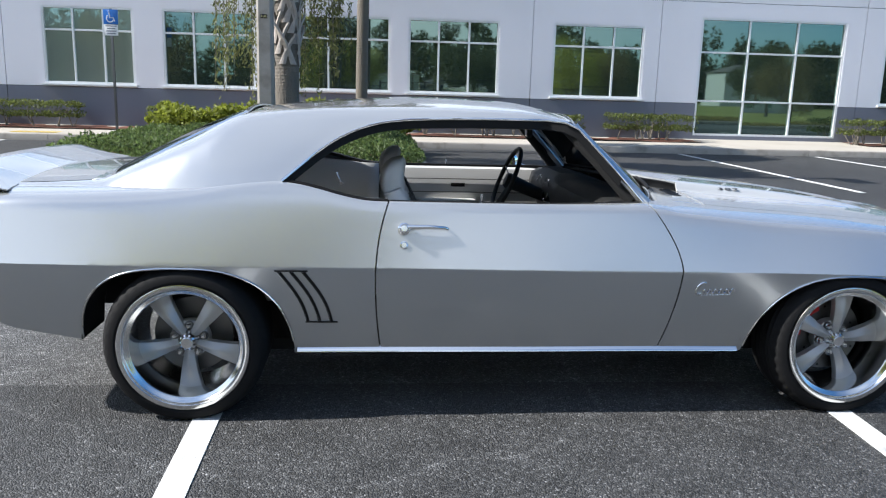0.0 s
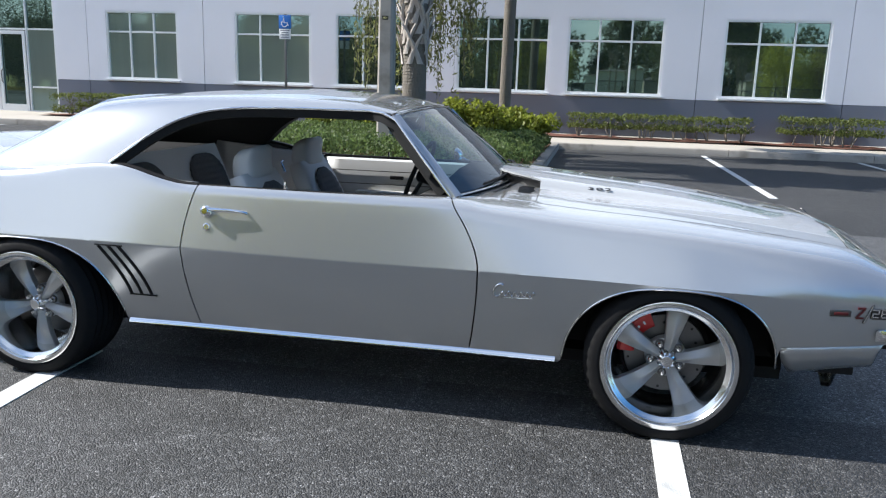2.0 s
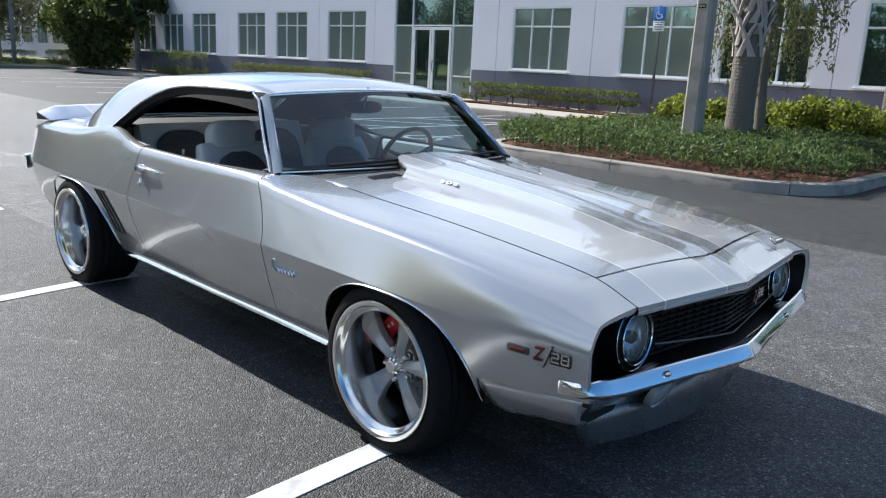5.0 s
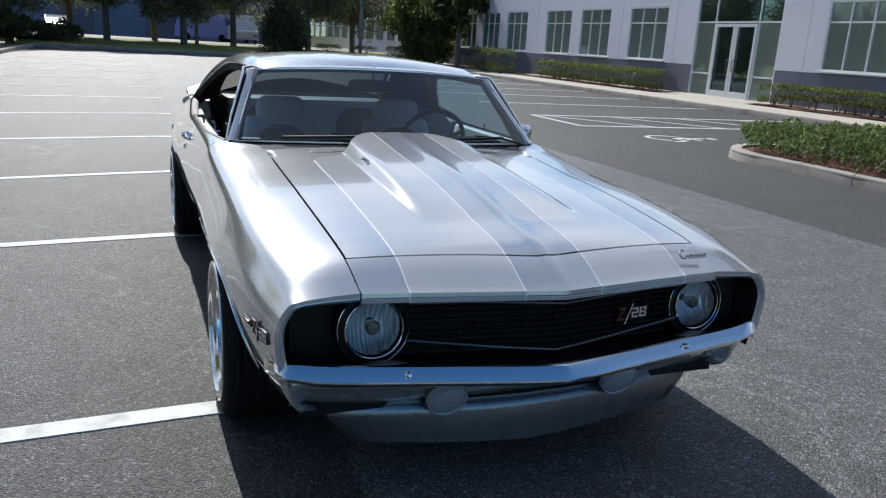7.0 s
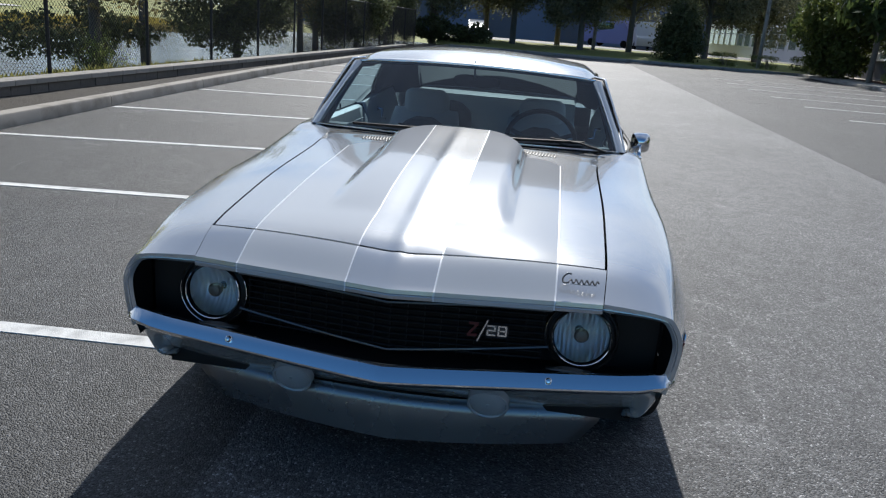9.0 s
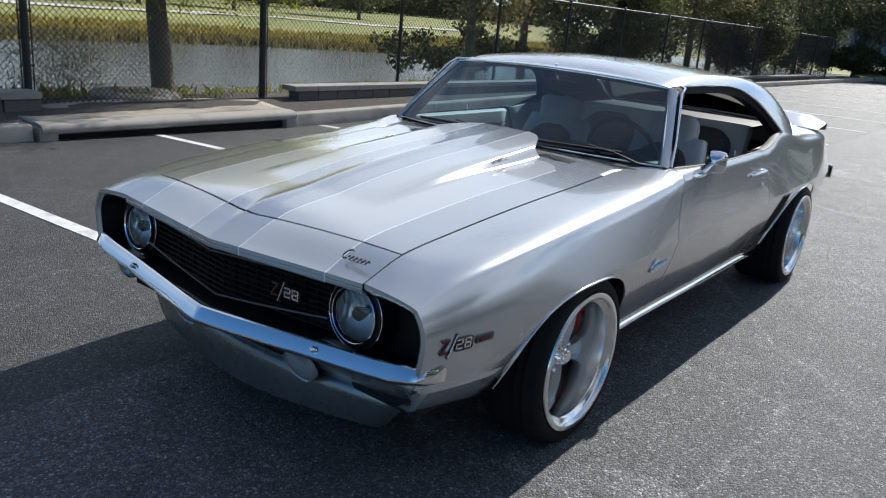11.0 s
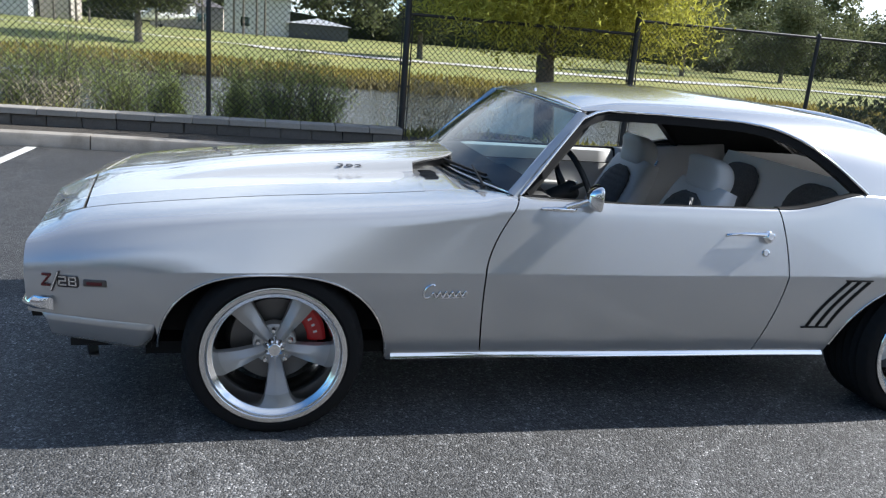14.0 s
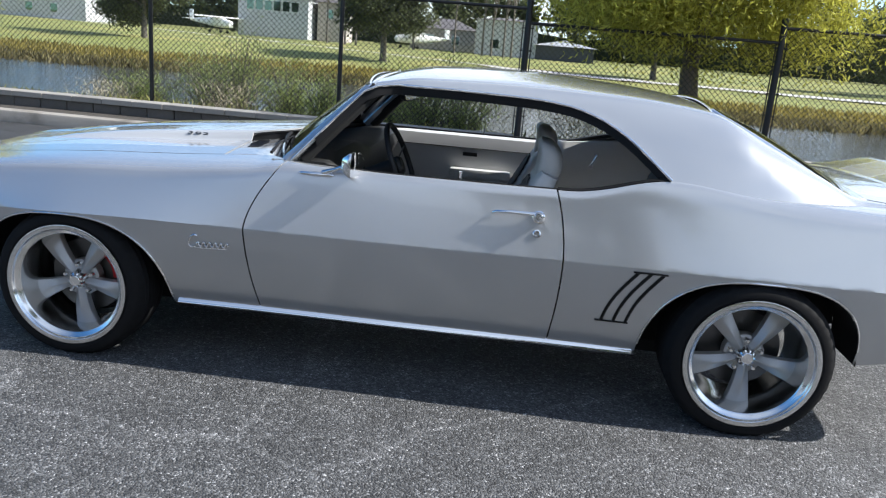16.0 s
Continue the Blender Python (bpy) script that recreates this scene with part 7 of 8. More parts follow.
# storm drain in the line of the kerb, its apron falling back to the fence
M_STAINED = mat("stained_concrete", (0.34, 0.30, 0.245), 0.92, 0.0, 0.35, 2.0, 45, 0.9, 0.012, dirt=(0.13, 0.105, 0.08), dirt_scale=1.6, dirt_amount=0.8)
drain = empty("storm_drain", "concrete kerb inlet with a dark throat and stained apron", "drain", kind="structure", at=pose(0, -0.80, -0.187))
DX0, DX1 = -3.38, 0.03
bm = bmesh.new()
rows = []
for x in np.linspace(DX0 + 0.02, DX1 - 0.02, 17):
    u = (x - DX0) / (DX1 - DX0)
    rows.append([Vector((x, y, z)) for y, z in ((-5.30, 0.085), (-5.15, 0.085), (-5.125, 0.10), (-5.115, 0.135), (-5.13, 0.17), (-5.17, 0.195), (-5.26, 0.205), (-5.34, 0.20))])
loft(bm, rows, closed=True)
for r in (rows[0], rows[-1]):
    bmesh.ops.contextual_create(bm, geom=[v for v in bm.verts if any((v.co - q).length < 1e-6 for q in r)])
bmesh.ops.recalc_face_normals(bm, faces=bm.faces)
part("lintel", bm, M_CONC, drain, "rounded weathered concrete lintel", angle=40)
bm = bmesh.new()
rows = []
for x in np.linspace(DX0 + 0.02, DX1 - 0.02, 25):
    u = (x - DX0) / (DX1 - DX0)
    back = -6.0 - 0.4 * math.sin(math.pi * u)
    rows.append([Vector((x, lerp(-5.335, back, t), lerp(0.198, 0.240, t ** 1.3) + 0.012 * noise.noise(Vector((x * 2, t * 3, 4))))) for t in np.linspace(0, 1, 9)])
loft(bm, rows)
for f in bm.faces:
    f.normal_update()
    if f.normal.z < 0:
        f.normal_flip()
solid(part("apron", bm, M_STAINED, drain, angle=40), 0.05)
bm = bmesh.new()
box(bm, (lerp(DX0, DX1, 0.5), -5.27, 0.03), (DX1 - DX0 - 0.3, 0.08, 0.11))
part("throat", bm, M_TRIM, drain, "dark drain throat", smooth=False)
for x in (DX0 + 0.09, DX1 - 0.09):
    bm = bmesh.new()
    box(bm, (x, -5.25, 0.06), (0.20, 0.24, 0.20), 0.02)
    part("kerb_end", bm, M_CONC, drain)
bm = bmesh.new()
spin(bm, [(0.26, 0.075), (0.30, 0.10), (0.52, 0.10), (0.58, 0.07), (0.62, -0.05)], 32, axis="z")
part("collar", bm, M_STAINED, drain, "round concrete collar", at=pose(-2.0, -6.75, 0.187))
bm = bmesh.new()
spin(bm, [(0.0001, 0.10), (0.22, 0.10), (0.27, 0.09), (0.28, 0.05)], 28, axis="z")
part("manhole_lid", bm, mat("rusty_iron", (0.20, 0.12, 0.085), 0.8, 0.3, 0.3, 6, 60, 0.4, 0.004), drain, at=pose(-2.0, -6.75, 0.187))

# fence
fence = empty("chain_link_fence", "black chain-link fence with round posts and top rail", "fence", kind="structure")
POSTS = [(13.1, 1.95), (10.35, 1.95), (7.6, 1.95), (4.88, 1.95), (2.16, 1.95), (-0.36, 2.02), (-3.63, 2.02), (-6.55, 1.95), (-9.45, 1.95), (-12.2, 1.95), (-14.95, 1.95), (-17.75, 1.95), (-20.5, 1.95), (-23.3, 1.95), (-26.1, 1.95), (-28.9, 1.95), (-31.7, 1.95), (-34.5, 1.95), (-37.3, 1.95)]
for x, h in POSTS:
    big = x in (-0.36, -3.63)
    bm = bmesh.new()
    r = 0.042 if big else 0.030
    tube(bm, [(x, FY, -0.1), (x, FY, h - 0.03)], r, 14)
    spin(bm, [(r + 0.006, 0.0), (r + 0.006, 0.02), (r * 0.7, 0.045), (0.0001, 0.055)], 14, axis="z")
    for v in list(bm.verts)[-14 * 4:]:
        v.co += Vector((x, FY, h - 0.04))
    part("post", bm, M_FENCE, fence, angle=50)
    if big:  # tension bar and clips
        for dx in (-0.065, 0.065):
            bm = bmesh.new()
            tube(bm, [(x + dx, FY + 0.01, 0.06), (x + dx, FY + 0.01, 1.72)], 0.008, 6)
            for z in np.linspace(0.2, 1.65, 6):
                box(bm, (x + dx * 0.5, FY + 0.01, z), (0.10, 0.012, 0.022), 0.002)
            part("tension_bar", bm, M_FENCE, fence)
for (xa, ha), (xb, hb) in zip(POSTS, POSTS[1:]):
    z = 1.715 if xa == -0.36 else 1.90
    bm = bmesh.new()
    tube(bm, [(xa, FY, z), (xb, FY, z)], 0.021, 10)
    part("top_rail", bm, M_FENCE, fence, angle=50)
    zb = 0.06 if xa == -0.36 else 0.10
    vs, fs = [], []
    pitch = 0.074
    H = z - zb
    for sgn in (1, -1):
        k0 = int((xa - xb + H) / pitch) + 1
        for k in range(k0):
            # a wire at 45 degrees, cut to the bay
            c = xb - (H if sgn > 0 else 0) + k * pitch
            p0x, p0z, p1x, p1z = (c, zb, c + H, zb + H) if sgn > 0 else (c + 0.0, zb, c - H, zb + H)
            def cut(px, pz, qx, qz):
                t0, t1 = 0.0, 1.0
                for lim, s in ((xb, 1), (xa, -1)):
                    d0, d1 = s * (px - lim), s * (qx - lim)
                    if d0 < 0 and d1 < 0:
                        return None
                    if d0 < 0:
                        t0 = max(t0, d0 / (d0 - d1))
                    elif d1 < 0:
                        t1 = min(t1, d0 / (d0 - d1))
                return (t0, t1) if t1 - t0 > 1e-3 else None
            t = cut(p0x, p0z, p1x, p1z)
            if not t:
                continue
            a = (lerp(p0x, p1x, t[0]), lerp(p0z, p1z, t[0]))
            b = (lerp(p0x, p1x, t[1]), lerp(p0z, p1z, t[1]))
            w = 0.0033
            base = len(vs)
            nx = -sgn * w * 0.7
            for (x, zz) in (a, b):
                vs += [(x - nx, FY + 0.002 * sgn, zz - w * 0.7), (x + nx, FY + 0.002 * sgn, zz + w * 0.7), (x, FY + 0.002 * sgn + 0.004, zz)]
            for q in range(3):
                fs.append((base + q, base + (q + 1) % 3, base + 3 + (q + 1) % 3, base + 3 + q))
    o = raw("chain_mesh", vs, fs, M_FENCE, fence)
    tagged(o, kind="stuff")

# pond
water = bpy.data.materials.new("pond_water")
water.use_nodes = True
wp = water.node_tree.nodes["Principled BSDF"]
wp.inputs["Base Color"].default_value = (0.075, 0.08, 0.07, 1)
wp.inputs["Roughness"].default_value = 0.1
wt, wb = water.node_tree.nodes.new("ShaderNodeTexNoise"), water.node_tree.nodes.new("ShaderNodeBump")
wc, wmap = water.node_tree.nodes.new("ShaderNodeTexCoord"), water.node_tree.nodes.new("ShaderNodeMapping")
wmap.inputs["Scale"].default_value = (1.0, 2.2, 1.0)
wt.inputs["Scale"].default_value, wt.inputs["Detail"].default_value = 1.6, 5.0
wb.inputs["Strength"].default_value, wb.inputs["Distance"].default_value = 0.7, 0.07
water.node_tree.links.new(wc.outputs["Object"], wmap.inputs["Vector"])
water.node_tree.links.new(wmap.outputs["Vector"], wt.inputs["Vector"])
water.node_tree.links.new(wt.outputs["Fac"], wb.inputs["Height"])
water.node_tree.links.new(wb.outputs["Normal"], wp.inputs["Normal"])
sheet("water", -80, 60, -40, -8.0, -0.9, water, 2, 2, "rippled grey pond water")

# trees: the autumn cypress by the fence, others along it, field oaks, far wood
make_tree("cypress_tree", -2.95, -8.35, -0.2, 4.5, 2.3, L_CYPRESS, "autumn bald cypress with yellow-green crown behind the fence", 90000, 0.16, 0.40, 0.034, (0.25, 0.2), droop=0.55, blobs=64, leaf_long=3.2)
L_BROWN = leaf_mat("brown_cypress_leaf", (0.24, 0.20, 0.085))
for x, y, lf in ((11.4, -9.8, L_CYPRESS), (14.2, -10.2, L_BROWN), (25.5, -10.0, L_BROWN)):
    make_tree("cypress_tree", x, y, -0.5, 5.2, 1.9, lf, "yellowing bald cypress behind the fence", 20000, 0.13, 0.2, 0.05, droop=0.5, leaf_long=2.4, group="trees along the fence")
for x, y, h, r, lf, n in ((-12.5, -9.8, 6.5, 1.7, L_BROWN, 5000), (-16.5, -10.8, 7.0, 2.0, L_BROWN, 6500), (-21.5, -10.2, 7.0, 2.0, L_WEEP, 6500), (-27.0, -9.8, 7.5, 2.2, L_BROWN, 9000), (-31.0, -10.4, 8.0, 2.6, L_WEEP, 11000), (-35.0, -9.5, 8.5, 2.8, L_OAK, 12000), (-39.5, -9.0, 8.5, 3.0, L_OAK, 13000)):
    make_tree("cypress_tree", x, y, -0.6, h, r, lf, "thin-crowned cypress behind the fence", n, 0.13, 0.24, 0.10, droop=0.4, group="trees along the fence")
for x, y, h, r in ((26.5, -50, 6.0, 3.6), (9.2, -48.5, 6.5, 3.4), (-9.0, -52, 6.5, 3.6), (-27.0, -56, 6.5, 3.6), (-35.0, -62, 7.5, 4.2), (48.0, -58, 7.5, 4.5), (-48.0, -66, 8.0, 4.8), (-60.0, -60, 8.0, 5.0)):
    make_tree("oak_tree", x, y, 0.0, h, r, L_OAK, "dark young oak standing in the field", 24000, 0.2, 0.2, 0.17, group="field oaks")


def wood(name, spots, leaf, n_each, size, label):
    bl = []
    for x, y, h, r in spots:
        bl += clump_blobs((x, y, h * 0.52), (r, r, h * 0.5), 14, 0.95, 0.36)
    return leaves(name, blob_points(bl, n_each * len(spots), 0.4), size, leaf, None, label, up=0.2, long=1.2, kind="stuff")


wood("far_wood", [(x + rng.normal() * 3, -150 + rng.normal() * 8 - 0.1 * x, rng.uniform(11.0, 16.0) + (2.5 if x > -30 else 0), rng.uniform(5, 8)) for x in np.arange(-220, 170, 7.0)], L_OAK, 1700, 0.95, "dark far wood beyond the field")
wood("far_wood", [(x + rng.normal() * 2, -95 + 0.35 * (x + 60) + rng.normal() * 5, rng.uniform(9.0, 14.0), rng.uniform(3.5, 5.5)) for x in np.arange(-190, -46, 5.0)], L_OAK, 2300, 0.55, "dark wood along the field's edge")
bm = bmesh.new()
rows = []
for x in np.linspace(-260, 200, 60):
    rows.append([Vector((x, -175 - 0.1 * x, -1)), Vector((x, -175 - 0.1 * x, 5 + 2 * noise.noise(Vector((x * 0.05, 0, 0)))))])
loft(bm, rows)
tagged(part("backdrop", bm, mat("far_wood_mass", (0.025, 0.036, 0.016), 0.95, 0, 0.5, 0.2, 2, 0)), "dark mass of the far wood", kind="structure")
wood("fence_wood", [(x + rng.normal() * 1.5, -15.5 + rng.normal() * 2 - 0.05 * (x + 15), rng.uniform(4.5, 7.5), rng.uniform(2.0, 3.0)) for x in np.arange(-62, -31, 4.2)], L_OAK, 6000, 0.12, "dark wood beyond the fence")
M_PATH = mat("pale_path_concrete", (0.52, 0.50, 0.46), 0.9, 0.0, 0.12, 0.8, 30, 0.1, 0.004)
P_X, P_Y = (-60, -25, -6.8, 1.6, 9.3, 21.9, 45, 80), (-46, -46, -47.2, -50.2, -58.3, -71, -92, -118)
bm = bmesh.new()
loft(bm, [[Vector((x, np.interp(x, P_X, P_Y) + w, bank(x, np.interp(x, P_X, P_Y) + w) + 0.07)) for w in (-0.7, 0, 0.7)] for x in np.arange(-60, 80, 1.0)])
for f in bm.faces:
    f.normal_update()
    if f.normal.z < 0:
        f.normal_flip()
tagged(part("path", bm, M_PATH), "pale footpath winding across the field", kind="structure")
for x, y in ((5.6, -98), (4.5, -99), (2.9, -98), (1.9, -97), (25.8, -98), (24.3, -99), (23.3, -97.5), (22.2, -99), (9.5, -101), (14.8, -100)):
    make_tree("pine_tree", x, y, -0.05, 13.5, 2.2, L_OAK, "tall thin pine with a bare trunk before the houses", 1500, 0.13, 0.62, 0.30, group="pines before the houses", blobs=12)

L_WILLOW = leaf_mat("willow_leaf", (0.27, 0.32, 0.10))
# willow scrub and reeds on the near bank
for x, y, r, h in ((4.55, -9.4, 1.10, 1.45), (5.2, -9.9, 0.9, 1.15), (3.7, -9.7, 0.8, 1.05), (2.95, -9.3, 0.42, 0.75), (1.25, -9.4, 0.95, 1.45), (0.65, -9.6, 0.8, 1.05), (1.9, -9.8, 0.6, 0.9), (6.3, -9.6, 0.8, 0.55), (-11.8, -9.4, 1.0, 0.7)):
    t = empty("willow_bush", "feathery green willow bush on the pond bank", "bush", "bank bushes", at=pose(x, y, -0.45))
    bm = bmesh.new()
    pts = []
    for _ in range(64):
        a, q = rng.uniform(0, 6.28), rng.uniform(0.1, 1)
        e = Vector((r * q * math.cos(a), r * q * math.sin(a) * 0.8, (0.5 + h) * rng.uniform(0.45, 1.0) * (1 - 0.25 * q)))
        tube(bm, [(e.x * 0.1, e.y * 0.1, 0), e * 0.6 + Vector((0, 0, 0.12)), e], [0.012, 0.007, 0.002], 4)
        for _ in range(46):
            s = rng.uniform(0.36, 1.0)
            pts.append(tuple(Vector((e.x * s, e.y * s, e.z * s)) + Vector(rng.normal(size=3)) * (0.05 + 0.06 * s)))
    part("stem", bm, M_BARK, t)
    leaves("foliage", pts, 0.022, L_WILLOW, t, up=1.2, long=5.0)


def tufts(name, n, xr, yf, size, leaf, label, hgt):
    xs = rng.uniform(*xr, n)
    ys = np.array([yf(x) for x in xs]) + rng.normal(size=n) * 0.5
    p = np.array([(x, y, max(-0.95, bank(x, y)) + hgt * rng.uniform(0.2, 0.9)) for x, y in zip(xs, ys)])
    return leaves(name, p, size, leaf, None, label, up=3.0, long=3.2, kind="stuff")


tufts("bank_grass", 26000, (-14, 16), lambda x: -8.2 - rng.uniform(0, 1.5), 0.075, L_REED, "long dry grass on the near bank", 0.22)
tufts("shore_reeds", 26000, (-70, 50), lambda x: -(30.0 + 2.0 * math.sin(x * 0.07 + 1) + 1.0 * math.sin(x * 0.23)) - rng.uniform(-0.3, 1.8), 0.17, leaf_mat("dry_reed_leaf", (0.17, 0.145, 0.06)), "brown reeds along the far shore", 0.20)


tufts("field_grass", 30000, (-70, 50), lambda x: -(31.0 + 2.0 * math.sin(x * 0.07 + 1) + 1.0 * math.sin(x * 0.23)) - rng.uniform(0, 7.0), 0.15, leaf_mat("golden_grass_leaf", (0.27, 0.22, 0.06)), "tall golden grass above the far shore", 0.14)


L_DRY = leaf_mat("dry_weed_leaf", (0.42, 0.37, 0.26))
for x, y, h in ((-0.95, -8.0, 1.0), (-1.5, -8.3, 0.8), (4.4, -8.4, 0.7), (6.5, -8.6, 0.6)):
    t = empty("dry_weeds", "pale dried weeds behind the fence", "weeds", "dry weeds", at=pose(x, y, bank(x, y)))
    pts = [(rng.normal() * 0.28, rng.normal() * 0.2, h * rng.uniform(0.1, 1.0)) for _ in range(420)]
    leaves("stalk", pts, 0.022, L_DRY, t, up=1.4, long=7.0)


# far houses
M_SIDING = mat("white_siding", (0.50, 0.51, 0.52), 0.7, 0, 0.05, 1, 40, 0.05, 0.004)
M_STUCCO = mat("pale_stucco", (0.42, 0.38, 0.34), 0.85, 0, 0.08, 1, 40, 0.1, 0.004)
M_SHINGLE = mat("grey_shingle", (0.13, 0.12, 0.12), 0.9, 0, 0.2, 1, 30, 0.3, 0.01)


M_DARKWALL = mat("dark_grey_cladding", (0.06, 0.065, 0.075), 0.7, 0, 0.1, 1, 40, 0.05, 0.004)
M_PALEROOF = mat("pale_metal_roof", (0.45, 0.46, 0.47), 0.5, 0.2, 0.06, 1, 40, 0.05, 0.004)


def make_house(x, y, w, d, h, wall, label, windows, rot=0, roof_h=1.6, roof_m=None):
    t = empty("house", label, "house", "houses past the field", at=pose(x, y, 0.0, 0, 0, rot))
    bm = bmesh.new()
    box(bm, (0, 0, h / 2), (w, d, h))
    part("wall", bm, wall, t, smooth=False)
    bm = bmesh.new()
    o = 0.4
    rows = [[Vector((sx * (w / 2 + o), sy * (d / 2 + o), h)) for sx, sy in ((-1, -1), (1, -1), (1, 1), (-1, 1))], [Vector((sx * (w / 2 - d / 2.2), sy * 0.05, h + roof_h)) for sx, sy in ((-1, -1), (1, -1), (1, 1), (-1, 1))]]
    loft(bm, rows, closed=True)
    bm.faces.new([v for v in list(bm.verts)[:4]])
    bm.faces.new([v for v in list(bm.verts)[4:8]])
    bmesh.ops.recalc_face_normals(bm, faces=bm.faces)
    part("roof", bm, roof_m or M_SHINGLE, t, smooth=False)
    for wx, wz, ww, wh in windows:
        win = empty("window", "", "")
        win.parent = t
        win.matrix_basis = pose(wx, d / 2 + 0.03, wz)
        bm = bmesh.new()
        box(bm, (0, 0, 0), (ww + 0.16, 0.06, wh + 0.16))
        part("frame", bm, M_ALU, win, smooth=False)
        bm = bmesh.new()
        box(bm, (0, 0.035, 0), (ww, 0.02, wh))
        part("pane", bm, M_WGLASS, win, smooth=False)
    return t


make_house(36.2, -112, 10.2, 9, 5.6, M_SIDING, "two-storey white sided house with a row of windows", [(-3.2 + k * 1.3, 4.3, 1.0, 1.3) for k in range(6)])
make_house(28.6, -113.5, 3.6, 7, 5.4, M_STUCCO, "narrow pale stucco house beside the white one", [(0, 3.8, 0.9, 1.2)])
make_house(73.5, -116, 14, 9, 6.2, M_SIDING, "white house past the field", [(-2, 1.6, 1.1, 1.2), (2, 1.6, 1.1, 1.2)])
make_house(3.0, -112.5, 8.6, 9, 4.8, M_SIDING, "tall pale hangar house beside a low dark wing", [(1.6, 1.6, 1.2, 1.2)], roof_h=0.5)
make_house(-5.2, -112, 8.0, 9, 1.95, M_DARKWALL, "low dark wing with a pale metal roof", [], roof_h=0.9, roof_m=M_PALEROOF)
make_house(13.0, -122, 10, 8, 3.2, M_STUCCO, "low stucco house with a brown roof", [(-2, 1.6, 1.1, 1.2), (2, 1.6, 1.1, 1.2)])
make_house(80.0, -118, 13, 9, 3.4, M_STUCCO, "low stucco house past the field", [(-2, 1.6, 1.1, 1.2), (2, 1.6, 1.1, 1.2)])


def make_plane(x, y, rot):
    """A small high-winged aircraft on its wheels."""
    t = empty("light_aircraft", "small white aircraft parked beside the houses", "aircraft", "parked aircraft", at=pose(x, y, 0.0, 0, 0, rot))
    white = bpy.data.materials["white_letter_paint"]
    bm = bmesh.new()
    loft(bm, [ring((a, 0, z), w, h, Vector((0, 1, 0)), Vector((0, 0, 1)), 0.7) for a, z, w, h in ((3.4, 1.25, 0.2, 0.2), (3.1, 1.25, 0.9, 0.9), (1.8, 1.4, 1.1, 1.3), (0.4, 1.5, 1.1, 1.4), (-1.4, 1.5, 0.7, 0.9), (-4.2, 1.6, 0.2, 0.3))], closed=True)
    bmesh.ops.recalc_face_normals(bm, faces=bm.faces)
    part("fuselage", bm, white, t)
    bm = bmesh.new()
    box(bm, (0.9, 0, 2.15), (1.5, 10.5, 0.16), 0.05)
    part("wing", bm, white, t)
    bm = bmesh.new()
    box(bm, (-3.9, 0, 1.7), (0.8, 3.2, 0.08), 0.02)
    box(bm, (-4.0, 0, 2.3), (0.7, 0.08, 1.3), 0.02)
    part("tail", bm, white, t)
    for px, py in ((2.5, 0), (0.3, 1.1), (0.3, -1.1)):
        bm = bmesh.new()
        tube(bm, [(px, py * 0.4, 1.0), (px, py, 0.25)], 0.05, 6)
        spin(bm, [(0.0001, py - 0.07), (0.2, py - 0.06), (0.22, py), (0.2, py + 0.06), (0.0001, py + 0.07)], 14)
        for v in list(bm.verts)[-14 * 5:]:
            v.co += Vector((px, 0, 0.22))
        part("wheel", bm, M_TRIM, t)


make_plane(43.5, -104, 160)
make_plane(15.0, -106, 20)

# ---- the far end of the lot ----
kerb("kerb_west", [(-43.8, -6.0), (-43.8, 14.4)], 0.18, 0.15, inward=1, joint=3.2)
sheet("berm", -60, -44, -7, 18, 0.1, M_GRASS, 8, 8, "mown grass strip at the lot's end", lambda x, y: 0.12 + 0.25 * min(1, (-44 - x) / 5))
sheet("road_west", -74, -60, -30, 60, 0.3, M_ASPHALT, 2, 2, "lane behind the grass strip", lambda x, y: 0.38)
# paler, greyer oak leaves: the haze against the light is put into their colour
L_HAZY = leaf_mat("dusty_oak_leaf", (0.20, 0.20, 0.12))
for x, y, h, r, n in ((-47.0, -7.5, 8.5, 3.4, 11000), (-50.0, -2.5, 9.0, 3.4, 11000), (-49.0, 2.0, 8.0, 2.8, 9000), (-53.0, 5.5, 9.0, 3.6, 11000), (-52.0, 10.5, 8.0, 2.6, 7000), (-55.0, 14.5, 8.5, 3.4, 9000), (-56.0, -9.0, 10.0, 4.0, 11000), (-58.0, 0.5, 10.0, 4.0, 9000), (-59.0, 10.0, 10.0, 4.2, 9000), (-57.5, -5.0, 9.5, 3.6, 9000)):
    make_tree("oak_tree", x, y, 0.15, h, r, L_HAZY, "olive oak at the end of the car park, leaves paled for haze", int(n * 2.6), 0.2, 0.24, 0.16, group="oaks at the lot's end")
wood("thicket", [(x + rng.normal() * 0.6, -9.6 + rng.normal() * 0.7, rng.uniform(2.4, 4.2), rng.uniform(1.0, 1.5)) for x in np.arange(-47, -17, 1.8)] + [(x, -10.2 + rng.normal() * 0.5, rng.uniform(0.8, 1.4), 1.0) for x in np.arange(-16, -9, 1.9)], L_OAK, 3800, 0.11, "dark thicket close behind the fence")
wood("thicket", [(-46.5 + rng.normal() * 0.5, y, rng.uniform(1.0, 2.4), 1.2) for y in np.arange(-8.5, -4.0, 1.2)], L_OAK, 1300, 0.18, "dark low scrub at the lot's corner")
